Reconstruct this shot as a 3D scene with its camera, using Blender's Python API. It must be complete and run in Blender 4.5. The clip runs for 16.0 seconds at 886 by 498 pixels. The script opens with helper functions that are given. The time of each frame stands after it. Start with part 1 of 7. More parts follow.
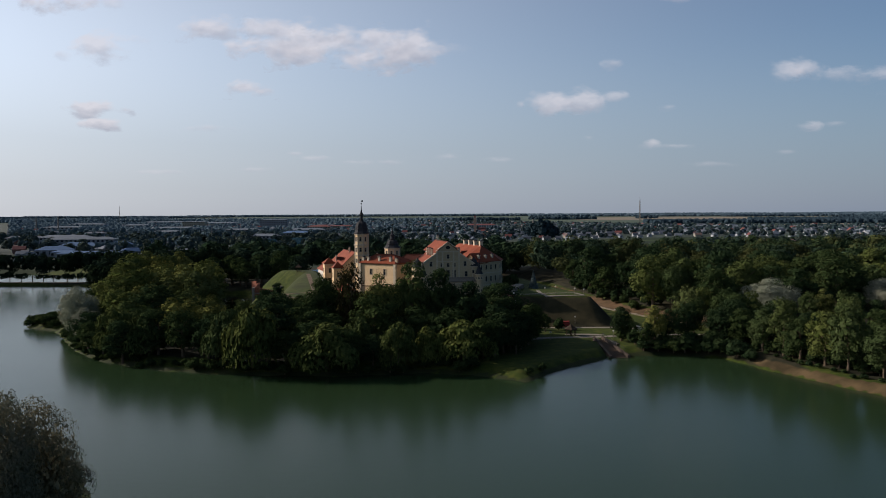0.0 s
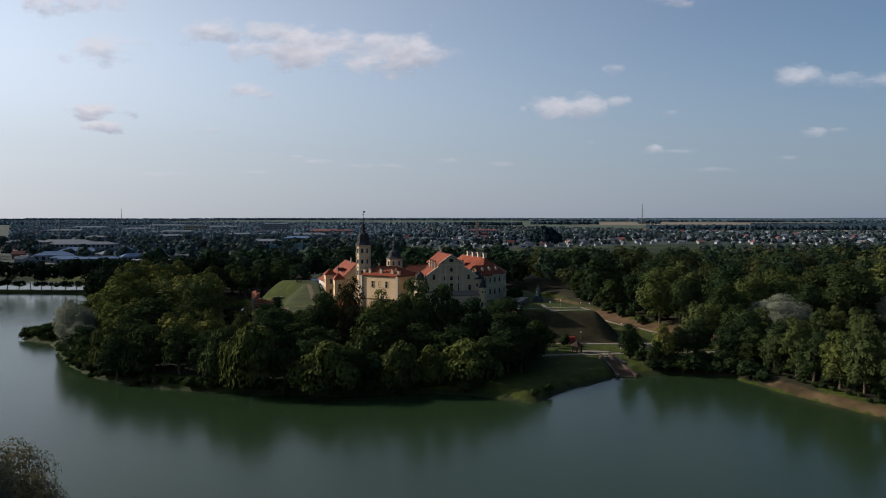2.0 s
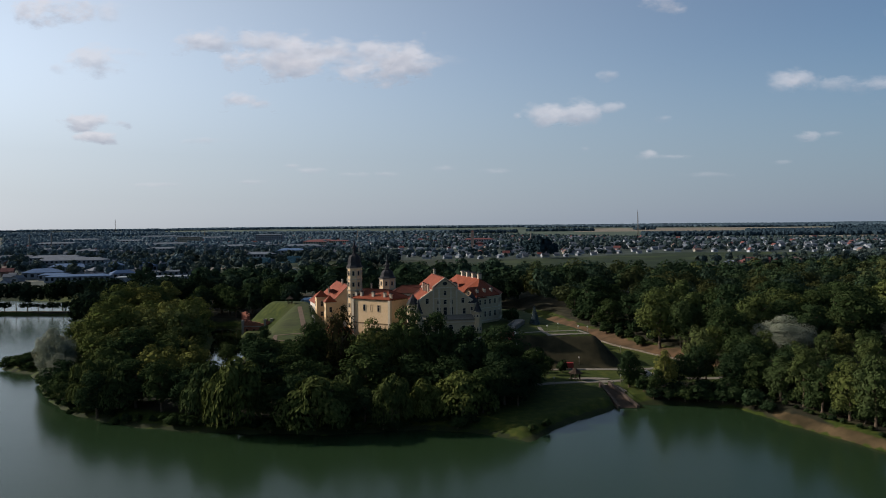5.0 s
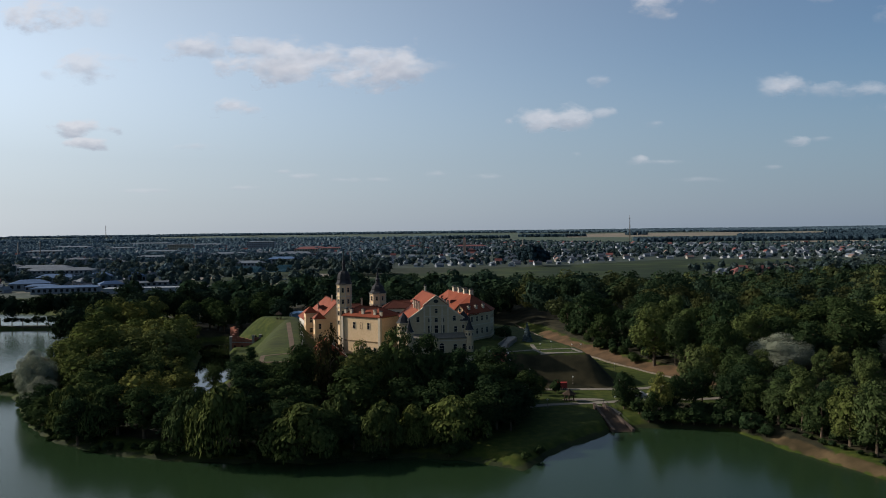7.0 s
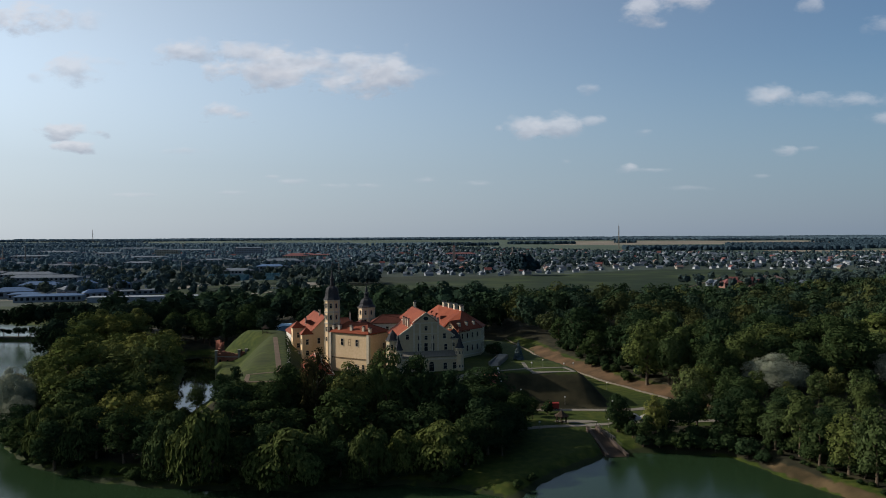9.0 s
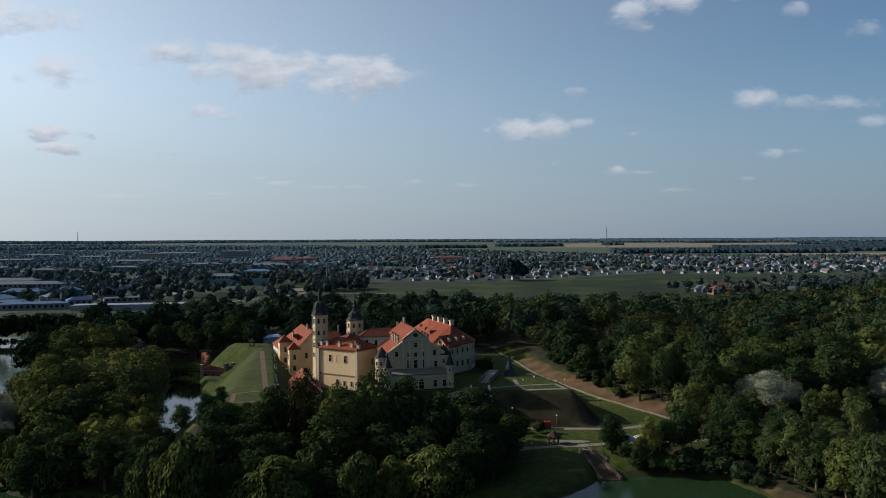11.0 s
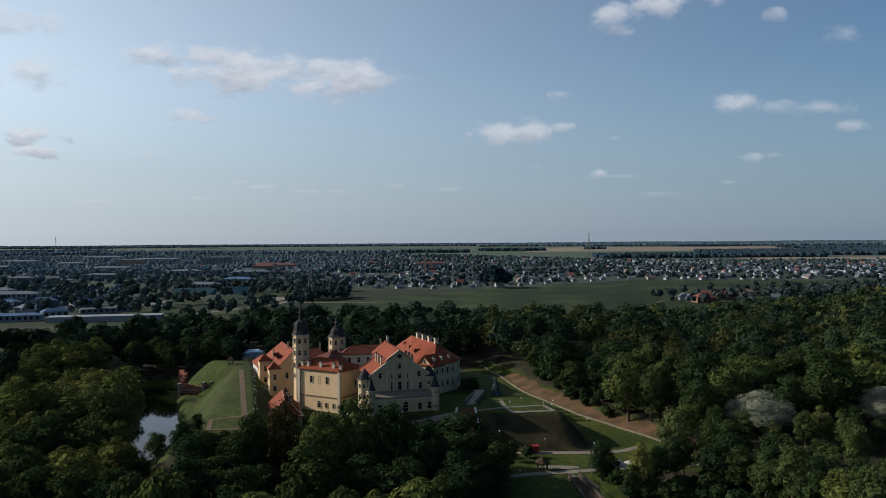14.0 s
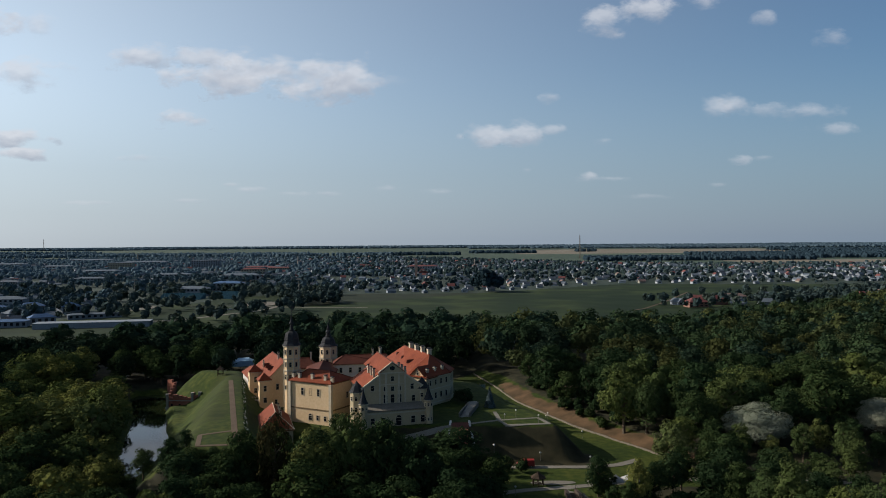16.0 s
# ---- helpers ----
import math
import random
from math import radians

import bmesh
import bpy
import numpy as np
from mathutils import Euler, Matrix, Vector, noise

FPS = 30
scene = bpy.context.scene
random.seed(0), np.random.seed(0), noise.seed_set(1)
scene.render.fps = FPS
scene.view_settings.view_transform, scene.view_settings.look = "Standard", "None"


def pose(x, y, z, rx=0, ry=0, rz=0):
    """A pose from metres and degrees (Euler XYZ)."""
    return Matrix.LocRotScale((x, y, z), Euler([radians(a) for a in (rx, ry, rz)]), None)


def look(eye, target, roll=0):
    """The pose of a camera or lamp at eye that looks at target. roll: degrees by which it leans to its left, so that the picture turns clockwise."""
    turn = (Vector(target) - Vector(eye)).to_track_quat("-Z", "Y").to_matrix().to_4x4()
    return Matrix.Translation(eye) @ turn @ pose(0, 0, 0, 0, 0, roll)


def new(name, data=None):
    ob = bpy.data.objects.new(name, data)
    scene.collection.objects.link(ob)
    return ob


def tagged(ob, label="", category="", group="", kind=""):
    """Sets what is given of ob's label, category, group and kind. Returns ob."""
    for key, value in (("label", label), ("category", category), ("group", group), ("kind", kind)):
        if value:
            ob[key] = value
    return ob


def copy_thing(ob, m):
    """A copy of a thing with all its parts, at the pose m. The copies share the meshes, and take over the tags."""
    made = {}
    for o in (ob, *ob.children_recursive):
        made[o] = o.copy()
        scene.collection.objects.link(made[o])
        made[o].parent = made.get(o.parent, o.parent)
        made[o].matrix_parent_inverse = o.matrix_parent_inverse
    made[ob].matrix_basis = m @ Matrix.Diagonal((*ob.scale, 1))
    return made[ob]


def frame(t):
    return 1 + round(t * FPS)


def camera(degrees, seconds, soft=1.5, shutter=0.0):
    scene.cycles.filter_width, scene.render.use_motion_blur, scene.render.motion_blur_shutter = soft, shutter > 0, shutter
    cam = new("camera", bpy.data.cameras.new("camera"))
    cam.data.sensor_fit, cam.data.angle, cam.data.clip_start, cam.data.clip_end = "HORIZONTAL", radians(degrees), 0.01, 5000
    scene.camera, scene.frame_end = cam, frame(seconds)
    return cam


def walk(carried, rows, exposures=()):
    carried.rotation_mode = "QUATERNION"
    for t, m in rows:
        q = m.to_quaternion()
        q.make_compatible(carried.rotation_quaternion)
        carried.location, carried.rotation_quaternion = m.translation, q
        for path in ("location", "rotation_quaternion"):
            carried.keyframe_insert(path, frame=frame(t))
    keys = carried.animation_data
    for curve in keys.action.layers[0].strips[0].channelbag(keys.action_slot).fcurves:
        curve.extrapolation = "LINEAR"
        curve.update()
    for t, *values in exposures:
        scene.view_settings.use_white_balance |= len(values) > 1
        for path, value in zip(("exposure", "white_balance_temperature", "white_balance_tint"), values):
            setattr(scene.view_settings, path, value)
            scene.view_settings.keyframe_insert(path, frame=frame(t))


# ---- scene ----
cam = camera(59.0, 16.0, 0.95)
PATH = [
    (0, (1.823, -7.073, 39.969), (1.697, -5.079, 39.8761), -0.3),
    (0.5, (1.482, -5.787, 40.536), (1.356, -3.793, 40.4453), -0.1),
    (1, (1.19, -4.444, 41.249), (1.062, -2.45, 41.1623), -0.1),
    (1.5, (1.028, -3.046, 42.048), (0.898, -1.052, 41.9629), -0.1),
    (2, (0.895, -1.698, 42.902), (0.765, 0.296, 42.8182), -0.0),
    (2.5, (0.924, -0.369, 43.729), (0.792, 1.624, 43.6493), -0.1),
    (3, (0.914, 0.995, 44.488), (0.783, 2.989, 44.4099), -0.2),
    (3.5, (1.006, 2.323, 45.168), (0.877, 4.317, 45.0933), -0.3),
    (4, (1.083, 3.667, 45.868), (0.957, 5.662, 45.7974), -0.4),
    (6.5, (1.457, 9.681, 51.17), (1.352, 11.677, 51.1101), -0.7),
    (7, (1.464, 10.944, 51.812), (1.365, 12.941, 51.7573), -0.7),
    (7.5, (1.368, 12.225, 52.622), (1.276, 14.222, 52.5702), -0.6),
    (8, (1.234, 13.5, 53.448), (1.148, 15.498, 53.3998), -0.5),
    (8.5, (1.069, 14.684, 54.281), (0.99, 16.682, 54.2363), -0.4),
    (9, (0.803, 15.733, 55.015), (0.732, 17.731, 54.9752), -0.3),
    (11.5, (-0.093, 20.822, 60.255), (-0.125, 22.821, 60.2205), -0.3),
    (12, (-0.187, 21.996, 60.873), (-0.211, 23.996, 60.8427), -0.3),
    (12.5, (-0.329, 23.231, 61.532), (-0.345, 25.231, 61.5034), -0.3),
    (13, (-0.445, 24.385, 62.287), (-0.454, 26.385, 62.2594), -0.3),
    (13.5, (-0.584, 25.454, 63.09), (-0.586, 27.453, 63.0608), -0.3),
    (14, (-0.738, 26.436, 63.862), (-0.733, 28.436, 63.8336), -0.4),
    (14.5, (-0.974, 27.37, 64.594), (-0.961, 29.37, 64.5668), -0.4),
    (15, (-1.305, 28.31, 65.248), (-1.286, 30.309, 65.2223), -0.4),
    (15.5, (-1.525, 29.243, 65.883), (-1.5, 31.243, 65.8593), -0.4),
    (16, (-1.57, 30.136, 66.441), (-1.541, 32.136, 66.4168), -0.4),
]
# the picture starts a little rosier and turns cooler on the way
TONE = [(0, 0.23, 6750, 19), (4, 0.23, 6700, 17), (7, 0.23, 6600, 14), (11.5, 0.23, 6500, 12), (16, 0.23, 6500, 12)]
walk(cam, [(t, look(eye, target, roll)) for t, eye, target, roll in PATH], TONE)

# ---- light ----
SUN_EL, SUN_AZ = 27.0, -77.0      # azimuth from +y towards +x
scene.view_settings.exposure = 0.23
world = bpy.data.worlds.new("sky")
scene.world = world
world.use_nodes = True
wn = world.node_tree
sky = wn.nodes.new("ShaderNodeTexSky")
sky.sky_type = 'NISHITA'
sky.sun_disc = False
sky.sun_elevation = radians(SUN_EL)
sky.sun_rotation = radians(SUN_AZ)
sky.air_density, sky.dust_density, sky.ozone_density, sky.altitude = 1.0, 0.5, 1.6, 0
wn.nodes["Background"].inputs["Strength"].default_value = 0.0775
hue = wn.nodes.new("ShaderNodeHueSaturation")
hue.inputs["Saturation"].default_value = 0.72
tint = wn.nodes.new("ShaderNodeMix")
tint.data_type, tint.blend_type = 'RGBA', 'MULTIPLY'
tint.inputs["Factor"].default_value = 1.0
tint.inputs["B"].default_value = (0.895, 1.035, 1.13, 1)
wn.links.new(sky.outputs[0], hue.inputs["Color"])
wn.links.new(hue.outputs[0], tint.inputs["A"])
_sd = Vector((math.sin(radians(SUN_AZ)) * math.cos(radians(SUN_EL)), math.cos(radians(SUN_AZ)) * math.cos(radians(SUN_EL)), math.sin(radians(SUN_EL))))
# late-summer haze: the air is brighter towards the sun and paler towards the horizon
way = wn.nodes.new("ShaderNodeTexCoord")
toward = wn.nodes.new("ShaderNodeVectorMath")
toward.operation = 'DOT_PRODUCT'
toward.inputs[1].default_value = _sd
wn.links.new(way.outputs["Generated"], toward.inputs[0])
glow = wn.nodes.new("ShaderNodeMapRange")
for key, val in (("From Min", -0.95), ("From Max", 1.0), ("To Min", 0.49), ("To Max", 1.43)):
    glow.inputs[key].default_value = val
wn.links.new(toward.outputs["Value"], glow.inputs["Value"])
grey = wn.nodes.new("ShaderNodeMapRange")
for key, val in (("From Min", -0.35), ("From Max", 0.65), ("To Min", 1.24), ("To Max", 0.34)):
    grey.inputs[key].default_value = val
wn.links.new(toward.outputs["Value"], grey.inputs["Value"])
wn.links.new(grey.outputs[0], hue.inputs["Saturation"])
bright = wn.nodes.new("ShaderNodeVectorMath")
bright.operation = 'SCALE'
wn.links.new(tint.outputs["Result"], bright.inputs[0])
wn.links.new(glow.outputs[0], bright.inputs["Scale"])
up = wn.nodes.new("ShaderNodeSeparateXYZ")
wn.links.new(way.outputs["Generated"], up.inputs[0])
low = wn.nodes.new("ShaderNodeMapRange")
low.interpolation_type = 'SMOOTHSTEP'
for key, val in (("From Min", 0.0), ("From Max", 0.22), ("To Min", 0.74), ("To Max", 0.0)):
    low.inputs[key].default_value = val
wn.links.new(up.outputs["Z"], low.inputs["Value"])
haze = wn.nodes.new("ShaderNodeMix")
haze.data_type = 'RGBA'
pale = wn.nodes.new("ShaderNodeVectorMath")
pale.operation = 'SCALE'
veil = wn.nodes.new("ShaderNodeMix")
veil.data_type = 'RGBA'
veil.inputs["A"].default_value, veil.inputs["B"].default_value = (3.65, 4.2, 4.72, 1), (2.28, 3.42, 5.22, 1)
veil_way = wn.nodes.new("ShaderNodeMapRange")
for key, val in (("From Min", -0.35), ("From Max", 0.65), ("To Min", 1.0), ("To Max", 0.0)):
    veil_way.inputs[key].default_value = val
wn.links.new(toward.outputs["Value"], veil_way.inputs["Value"])
wn.links.new(veil_way.outputs[0], veil.inputs["Factor"])
wn.links.new(veil.outputs["Result"], pale.inputs[0])
wn.links.new(glow.outputs[0], pale.inputs["Scale"])
wn.links.new(low.outputs[0], haze.inputs["Factor"])
wn.links.new(bright.outputs[0], haze.inputs["A"])
wn.links.new(pale.outputs[0], haze.inputs["B"])
wn.links.new(haze.outputs["Result"], wn.nodes["Background"].inputs["Color"])
sun_data = bpy.data.lights.new("sun", 'SUN')
sun_data.energy, sun_data.angle, sun_data.color = 5.0, radians(0.55), (1.0, 0.935, 0.84)
sun = new("sun", sun_data)
sun.matrix_world = look(_sd * 400, (0, 0, 0))


# ---- materials ----
def surface(name, a, b, patch=0.05, grain=1.5, rough=0.85, bump=0.3, metal=0.0, vary=0.0, dist=0.1, third=None, lo=0.36, hi=0.66):
    """Two colours mixed by large patches, with fine grain, relief, and a change from object to object."""
    m = bpy.data.materials.new(name)
    m.use_nodes = True
    n, l = m.node_tree.nodes, m.node_tree.links
    bs = n["Principled BSDF"]
    tc = n.new("ShaderNodeTexCoord")
    n1, n2 = n.new("ShaderNodeTexNoise"), n.new("ShaderNodeTexNoise")
    n1.inputs["Scale"].default_value, n1.inputs["Detail"].default_value = patch, 6
    n2.inputs["Scale"].default_value, n2.inputs["Detail"].default_value = grain, 5
    for q in (n1, n2):
        l.new(tc.outputs["Object"], q.inputs["Vector"])
    ramp = n.new("ShaderNodeValToRGB")
    ramp.color_ramp.elements[0].position, ramp.color_ramp.elements[1].position = lo, hi
    ramp.color_ramp.elements[0].color, ramp.color_ramp.elements[1].color = (*a, 1), (*b, 1)
    if third:
        e = ramp.color_ramp.elements.new(0.48 * lo + 0.52 * hi)
        e.color = (*third, 1)
    mixv = n.new("ShaderNodeMath")
    mixv.operation = 'MULTIPLY_ADD'
    mixv.inputs[1].default_value, mixv.inputs[2].default_value = 0.55, 0.0
    l.new(n2.outputs["Fac"], mixv.inputs[0])
    add = n.new("ShaderNodeMath")
    add.operation = 'MULTIPLY_ADD'
    add.inputs[1].default_value = 0.45
    l.new(n1.outputs["Fac"], add.inputs[0])
    l.new(mixv.outputs[0], add.inputs[2])
    l.new(add.outputs[0], ramp.inputs["Fac"])
    out = ramp.outputs["Color"]
    if vary:
        oi = n.new("ShaderNodeObjectInfo")
        hs = n.new("ShaderNodeHueSaturation")
        mr = n.new("ShaderNodeMapRange")
        mr.inputs["To Min"].default_value, mr.inputs["To Max"].default_value = 1 - vary, 1 + vary
        l.new(oi.outputs["Random"], mr.inputs["Value"])
        l.new(mr.outputs[0], hs.inputs["Value"])
        l.new(out, hs.inputs["Color"])
        out = hs.outputs["Color"]
    l.new(out, bs.inputs["Base Color"])
    bs.inputs["Roughness"].default_value, bs.inputs["Metallic"].default_value = rough, metal
    bs.inputs["Specular IOR Level"].default_value = 0.5 if rough < 0.65 else 0.12
    bp = n.new("ShaderNodeBump")
    bp.inputs["Strength"].default_value, bp.inputs["Distance"].default_value = bump, dist
    l.new(n2.outputs["Fac"], bp.inputs["Height"])
    l.new(bp.outputs[0], bs.inputs["Normal"])
    return m


def leafage(name, dark, light, odd=None, through_part=0.09, holes=0.0, fine=2.6, relief=0.7):
    """Leaves: colour changes from clump to clump and from tree to tree."""
    m = bpy.data.materials.new(name)
    m.use_nodes = True
    n, l = m.node_tree.nodes, m.node_tree.links
    n.remove(n["Principled BSDF"])
    geo, oi = n.new("ShaderNodeNewGeometry"), n.new("ShaderNodeObjectInfo")
    r1, r2 = n.new("ShaderNodeValToRGB"), n.new("ShaderNodeValToRGB")
    r1.color_ramp.elements[0].color, r1.color_ramp.elements[1].color = (*dark, 1), (*light, 1)
    r2.color_ramp.elements[0].color, r2.color_ramp.elements[1].color = (0.72, 0.78, 0.75, 1), (*(odd or (1.25, 1.12, 0.8)), 1)
    l.new(geo.outputs["Random Per Island"], r1.inputs["Fac"])
    l.new(oi.outputs["Random"], r2.inputs["Fac"])
    mx = n.new("ShaderNodeMix")
    mx.data_type, mx.blend_type = 'RGBA', 'MULTIPLY'
    mx.inputs["Factor"].default_value = 1.0
    l.new(r1.outputs["Color"], mx.inputs["A"])
    l.new(r2.outputs["Color"], mx.inputs["B"])
    df, tr, mix = n.new("ShaderNodeBsdfDiffuse"), n.new("ShaderNodeBsdfTranslucent"), n.new("ShaderNodeMixShader")
    l.new(mx.outputs["Result"], df.inputs["Color"])
    l.new(mx.outputs["Result"], tr.inputs["Color"])
    mix.inputs["Fac"].default_value = through_part
    l.new(df.outputs[0], mix.inputs[1])
    l.new(tr.outputs[0], mix.inputs[2])
    out = mix.outputs[0]
    tc, nz = n.new("ShaderNodeTexCoord"), n.new("ShaderNodeTexNoise")
    nz.inputs["Scale"].default_value, nz.inputs["Detail"].default_value, nz.inputs["Roughness"].default_value = fine, 3, 0.65
    l.new(tc.outputs["Object"], nz.inputs["Vector"])
    bp = n.new("ShaderNodeBump")
    bp.inputs["Strength"].default_value, bp.inputs["Distance"].default_value = relief, 0.4
    l.new(nz.outputs["Fac"], bp.inputs["Height"])
    l.new(bp.outputs[0], df.inputs["Normal"])
    if holes:
        gap, clear_, cut = n.new("ShaderNodeMath"), n.new("ShaderNodeBsdfTransparent"), n.new("ShaderNodeMixShader")
        gap.operation = 'LESS_THAN'
        gap.inputs[1].default_value = holes
        l.new(nz.outputs["Fac"], gap.inputs[0])
        l.new(gap.outputs[0], cut.inputs["Fac"])
        l.new(out, cut.inputs[1])
        l.new(clear_.outputs[0], cut.inputs[2])
        out = cut.outputs[0]
    l.new(out, n["Material Output"].inputs["Surface"])
    return m


def tiled(name, a, b, rough=0.75):
    """Clay roof tiles: rows and joints in relief, with weathered patches."""
    m = surface(name, a, b, 0.25, 2.5, rough, 0.3)
    n, l = m.node_tree.nodes, m.node_tree.links
    wv = n.new("ShaderNodeTexWave")
    wv.bands_direction = 'Z'
    wv.inputs["Scale"].default_value, wv.inputs["Distortion"].default_value = 1.5, 0.8
    tc = next(q for q in n if q.type == 'TEX_COORD')
    l.new(tc.outputs["Object"], wv.inputs["Vector"])
    bp = n.new("ShaderNodeBump")
    bp.inputs["Strength"].default_value, bp.inputs["Distance"].default_value = 0.45, 0.05
    old = next(q for q in n if q.type == 'BUMP' and q != bp)
    l.new(wv.outputs["Fac"], bp.inputs["Height"])
    l.new(old.outputs[0], bp.inputs["Normal"])
    l.new(bp.outputs[0], n["Principled BSDF"].inputs["Normal"])
    return m


def glass_dark(name, c=(0.009, 0.011, 0.014)):
    m = bpy.data.materials.new(name)
    m.use_nodes = True
    b = m.node_tree.nodes["Principled BSDF"]
    b.inputs["Base Color"].default_value, b.inputs["Roughness"].default_value = (*c, 1), 0.22
    b.inputs["Specular IOR Level"].default_value = 0.25
    return m


M = dict(
    field=surface("green_field", (0.0080, 0.0175, 0.0062), (0.0300, 0.0425, 0.0135), 0.009, 0.02, 0.95, 0.3, third=(0.0130, 0.0235, 0.0078), lo=0.40, hi=0.60),
    meadow=surface("mown_olive_meadow", (0.0140, 0.0200, 0.0110), (0.0240, 0.0300, 0.0160), 0.012, 0.03, 0.95, 0.3, lo=0.40, hi=0.60),
    # distant forest ground and fields, with haze put in as a blue tint
    farforest=surface("far_forest_hazed", (0.018, 0.033, 0.037), (0.033, 0.052, 0.056), 0.002, 0.02, 0.95, 0.3),
    farfield=surface("far_fields_hazed", (0.034, 0.054, 0.038), (0.072, 0.092, 0.066), 0.004, 0.1, 0.95, 0.3),
    tan=surface("stubble_field", (0.115, 0.098, 0.072), (0.195, 0.170, 0.130), 0.006, 0.2, 0.95, 0.3),
    # garden green pulled towards blue to suggest haze over the town
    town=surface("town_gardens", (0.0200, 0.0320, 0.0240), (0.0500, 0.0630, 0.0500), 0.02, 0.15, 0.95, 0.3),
    gravel=surface("pale_gravel", (0.118, 0.105, 0.0834), (0.185, 0.168, 0.136), 0.2, 3.0, 0.9, 0.3),
    earthpath=surface("brick_gravel_path", (0.0700, 0.0480, 0.0310), (0.112, 0.0800, 0.0540), 0.2, 3.0, 0.9, 0.3),
    ochre=surface("ochre_stucco", (0.506, 0.358, 0.198), (0.604, 0.442, 0.272), 0.12, 1.6, 0.9, 0.12),
    cream=surface("cream_stucco", (0.350, 0.275, 0.165), (0.425, 0.340, 0.215), 0.12, 1.6, 0.9, 0.12),
    white=surface("white_stucco", (0.418, 0.395, 0.347), (0.49, 0.466, 0.422), 0.12, 1.6, 0.9, 0.12),
    trim=surface("pale_trim", (0.394, 0.33, 0.232), (0.478, 0.414, 0.31), 0.2, 2.0, 0.9, 0.1),
    band=surface("brown_string_course", (0.146, 0.0995, 0.0526), (0.21, 0.146, 0.0819), 0.2, 2.0, 0.9, 0.1),
    tile=tiled("red_clay_tiles", (0.120, 0.0255, 0.0105), (0.205, 0.0500, 0.0205)),
    olddtile=tiled("dark_red_tiles", (0.055, 0.0165, 0.0105), (0.100, 0.0300, 0.0175)),
    slate=surface("dark_sheet_metal", (0.0150, 0.0155, 0.0165), (0.0380, 0.0395, 0.0425), 0.3, 2.0, 0.8, 0.1, 0.0),
    sheet=surface("grey_terrace_sheet", (0.105, 0.094, 0.074), (0.170, 0.154, 0.126), 0.3, 2.0, 0.9, 0.1),
    brick=surface("red_brickwork", (0.174, 0.0581, 0.0354), (0.272, 0.116, 0.0777), 0.3, 2.2, 0.9, 0.5),
    stone=surface("pale_stone", (0.187, 0.173, 0.15), (0.271, 0.253, 0.22), 0.2, 2.2, 0.9, 0.4),
    oldstone=surface("old_tan_stone", (0.10, 0.083, 0.06), (0.17, 0.145, 0.11), 0.4, 2.5, 0.9, 0.4),
    concrete=surface("grey_concrete", (0.15, 0.131, 0.112), (0.231, 0.206, 0.181), 0.2, 2.0, 0.9, 0.3),
    wetstone=surface("brown_weathered_concrete", (0.038, 0.029, 0.0225), (0.08, 0.062, 0.049), 0.3, 2.0, 0.9, 0.4),
    bark=surface("brown_bark", (0.0562, 0.0413, 0.0275), (0.125, 0.0938, 0.065), 0.8, 5.0, 0.95, 0.8),
    wood=surface("dark_timber", (0.025, 0.0175, 0.011), (0.055, 0.0375, 0.025), 0.5, 4.0, 0.85, 0.4),
    glass=glass_dark("dark_window_glass"),
    leaf=leafage("broadleaf_foliage", (0.0156, 0.0307, 0.0144), (0.0312, 0.0480, 0.0224), holes=0.42, fine=4.5, relief=0.4),
    leaf2=leafage("yellowing_foliage", (0.0391, 0.0588, 0.0207), (0.0651, 0.0843, 0.0356), holes=0.42, fine=4.5, relief=0.4),
    # olive leaves, raised in tone so the left wood looks sunlit
    leaf3=leafage("olive_brown_foliage", (0.0612, 0.0749, 0.0264), (0.1071, 0.1183, 0.0448), holes=0.42, fine=4.5, relief=0.4),
    willow=leafage("willow_foliage", (0.030, 0.046, 0.0170), (0.070, 0.090, 0.0360), holes=0.40, fine=4.5, relief=0.3),
    silver=leafage("silver_willow_foliage", (0.185, 0.194, 0.140), (0.230, 0.236, 0.178), (0.95, 0.95, 0.92), 0.12, holes=0.2, fine=5.0, relief=0.2),
    dusty=leafage("dusty_brown_foliage", (0.100, 0.094, 0.066), (0.185, 0.168, 0.120), None, 0.2, holes=0.38, fine=4.5, relief=0.3),
    rust=leafage("rusty_autumn_foliage", (0.0290, 0.0285, 0.0130), (0.0560, 0.0490, 0.0215), (0.748, 0.68, 0.612), holes=0.40),
    spruce=leafage("blue_spruce_needles", (0.0375, 0.053, 0.053), (0.0875, 0.118, 0.118), (1.05, 1.05, 1.1)),
    # far foliage with distance haze mixed into its colour
    hazeleaf=leafage("far_woodland", (0.0277, 0.0470, 0.0616), (0.0479, 0.0717, 0.0887), through_part=0.06, fine=1.2, relief=0.1),
)


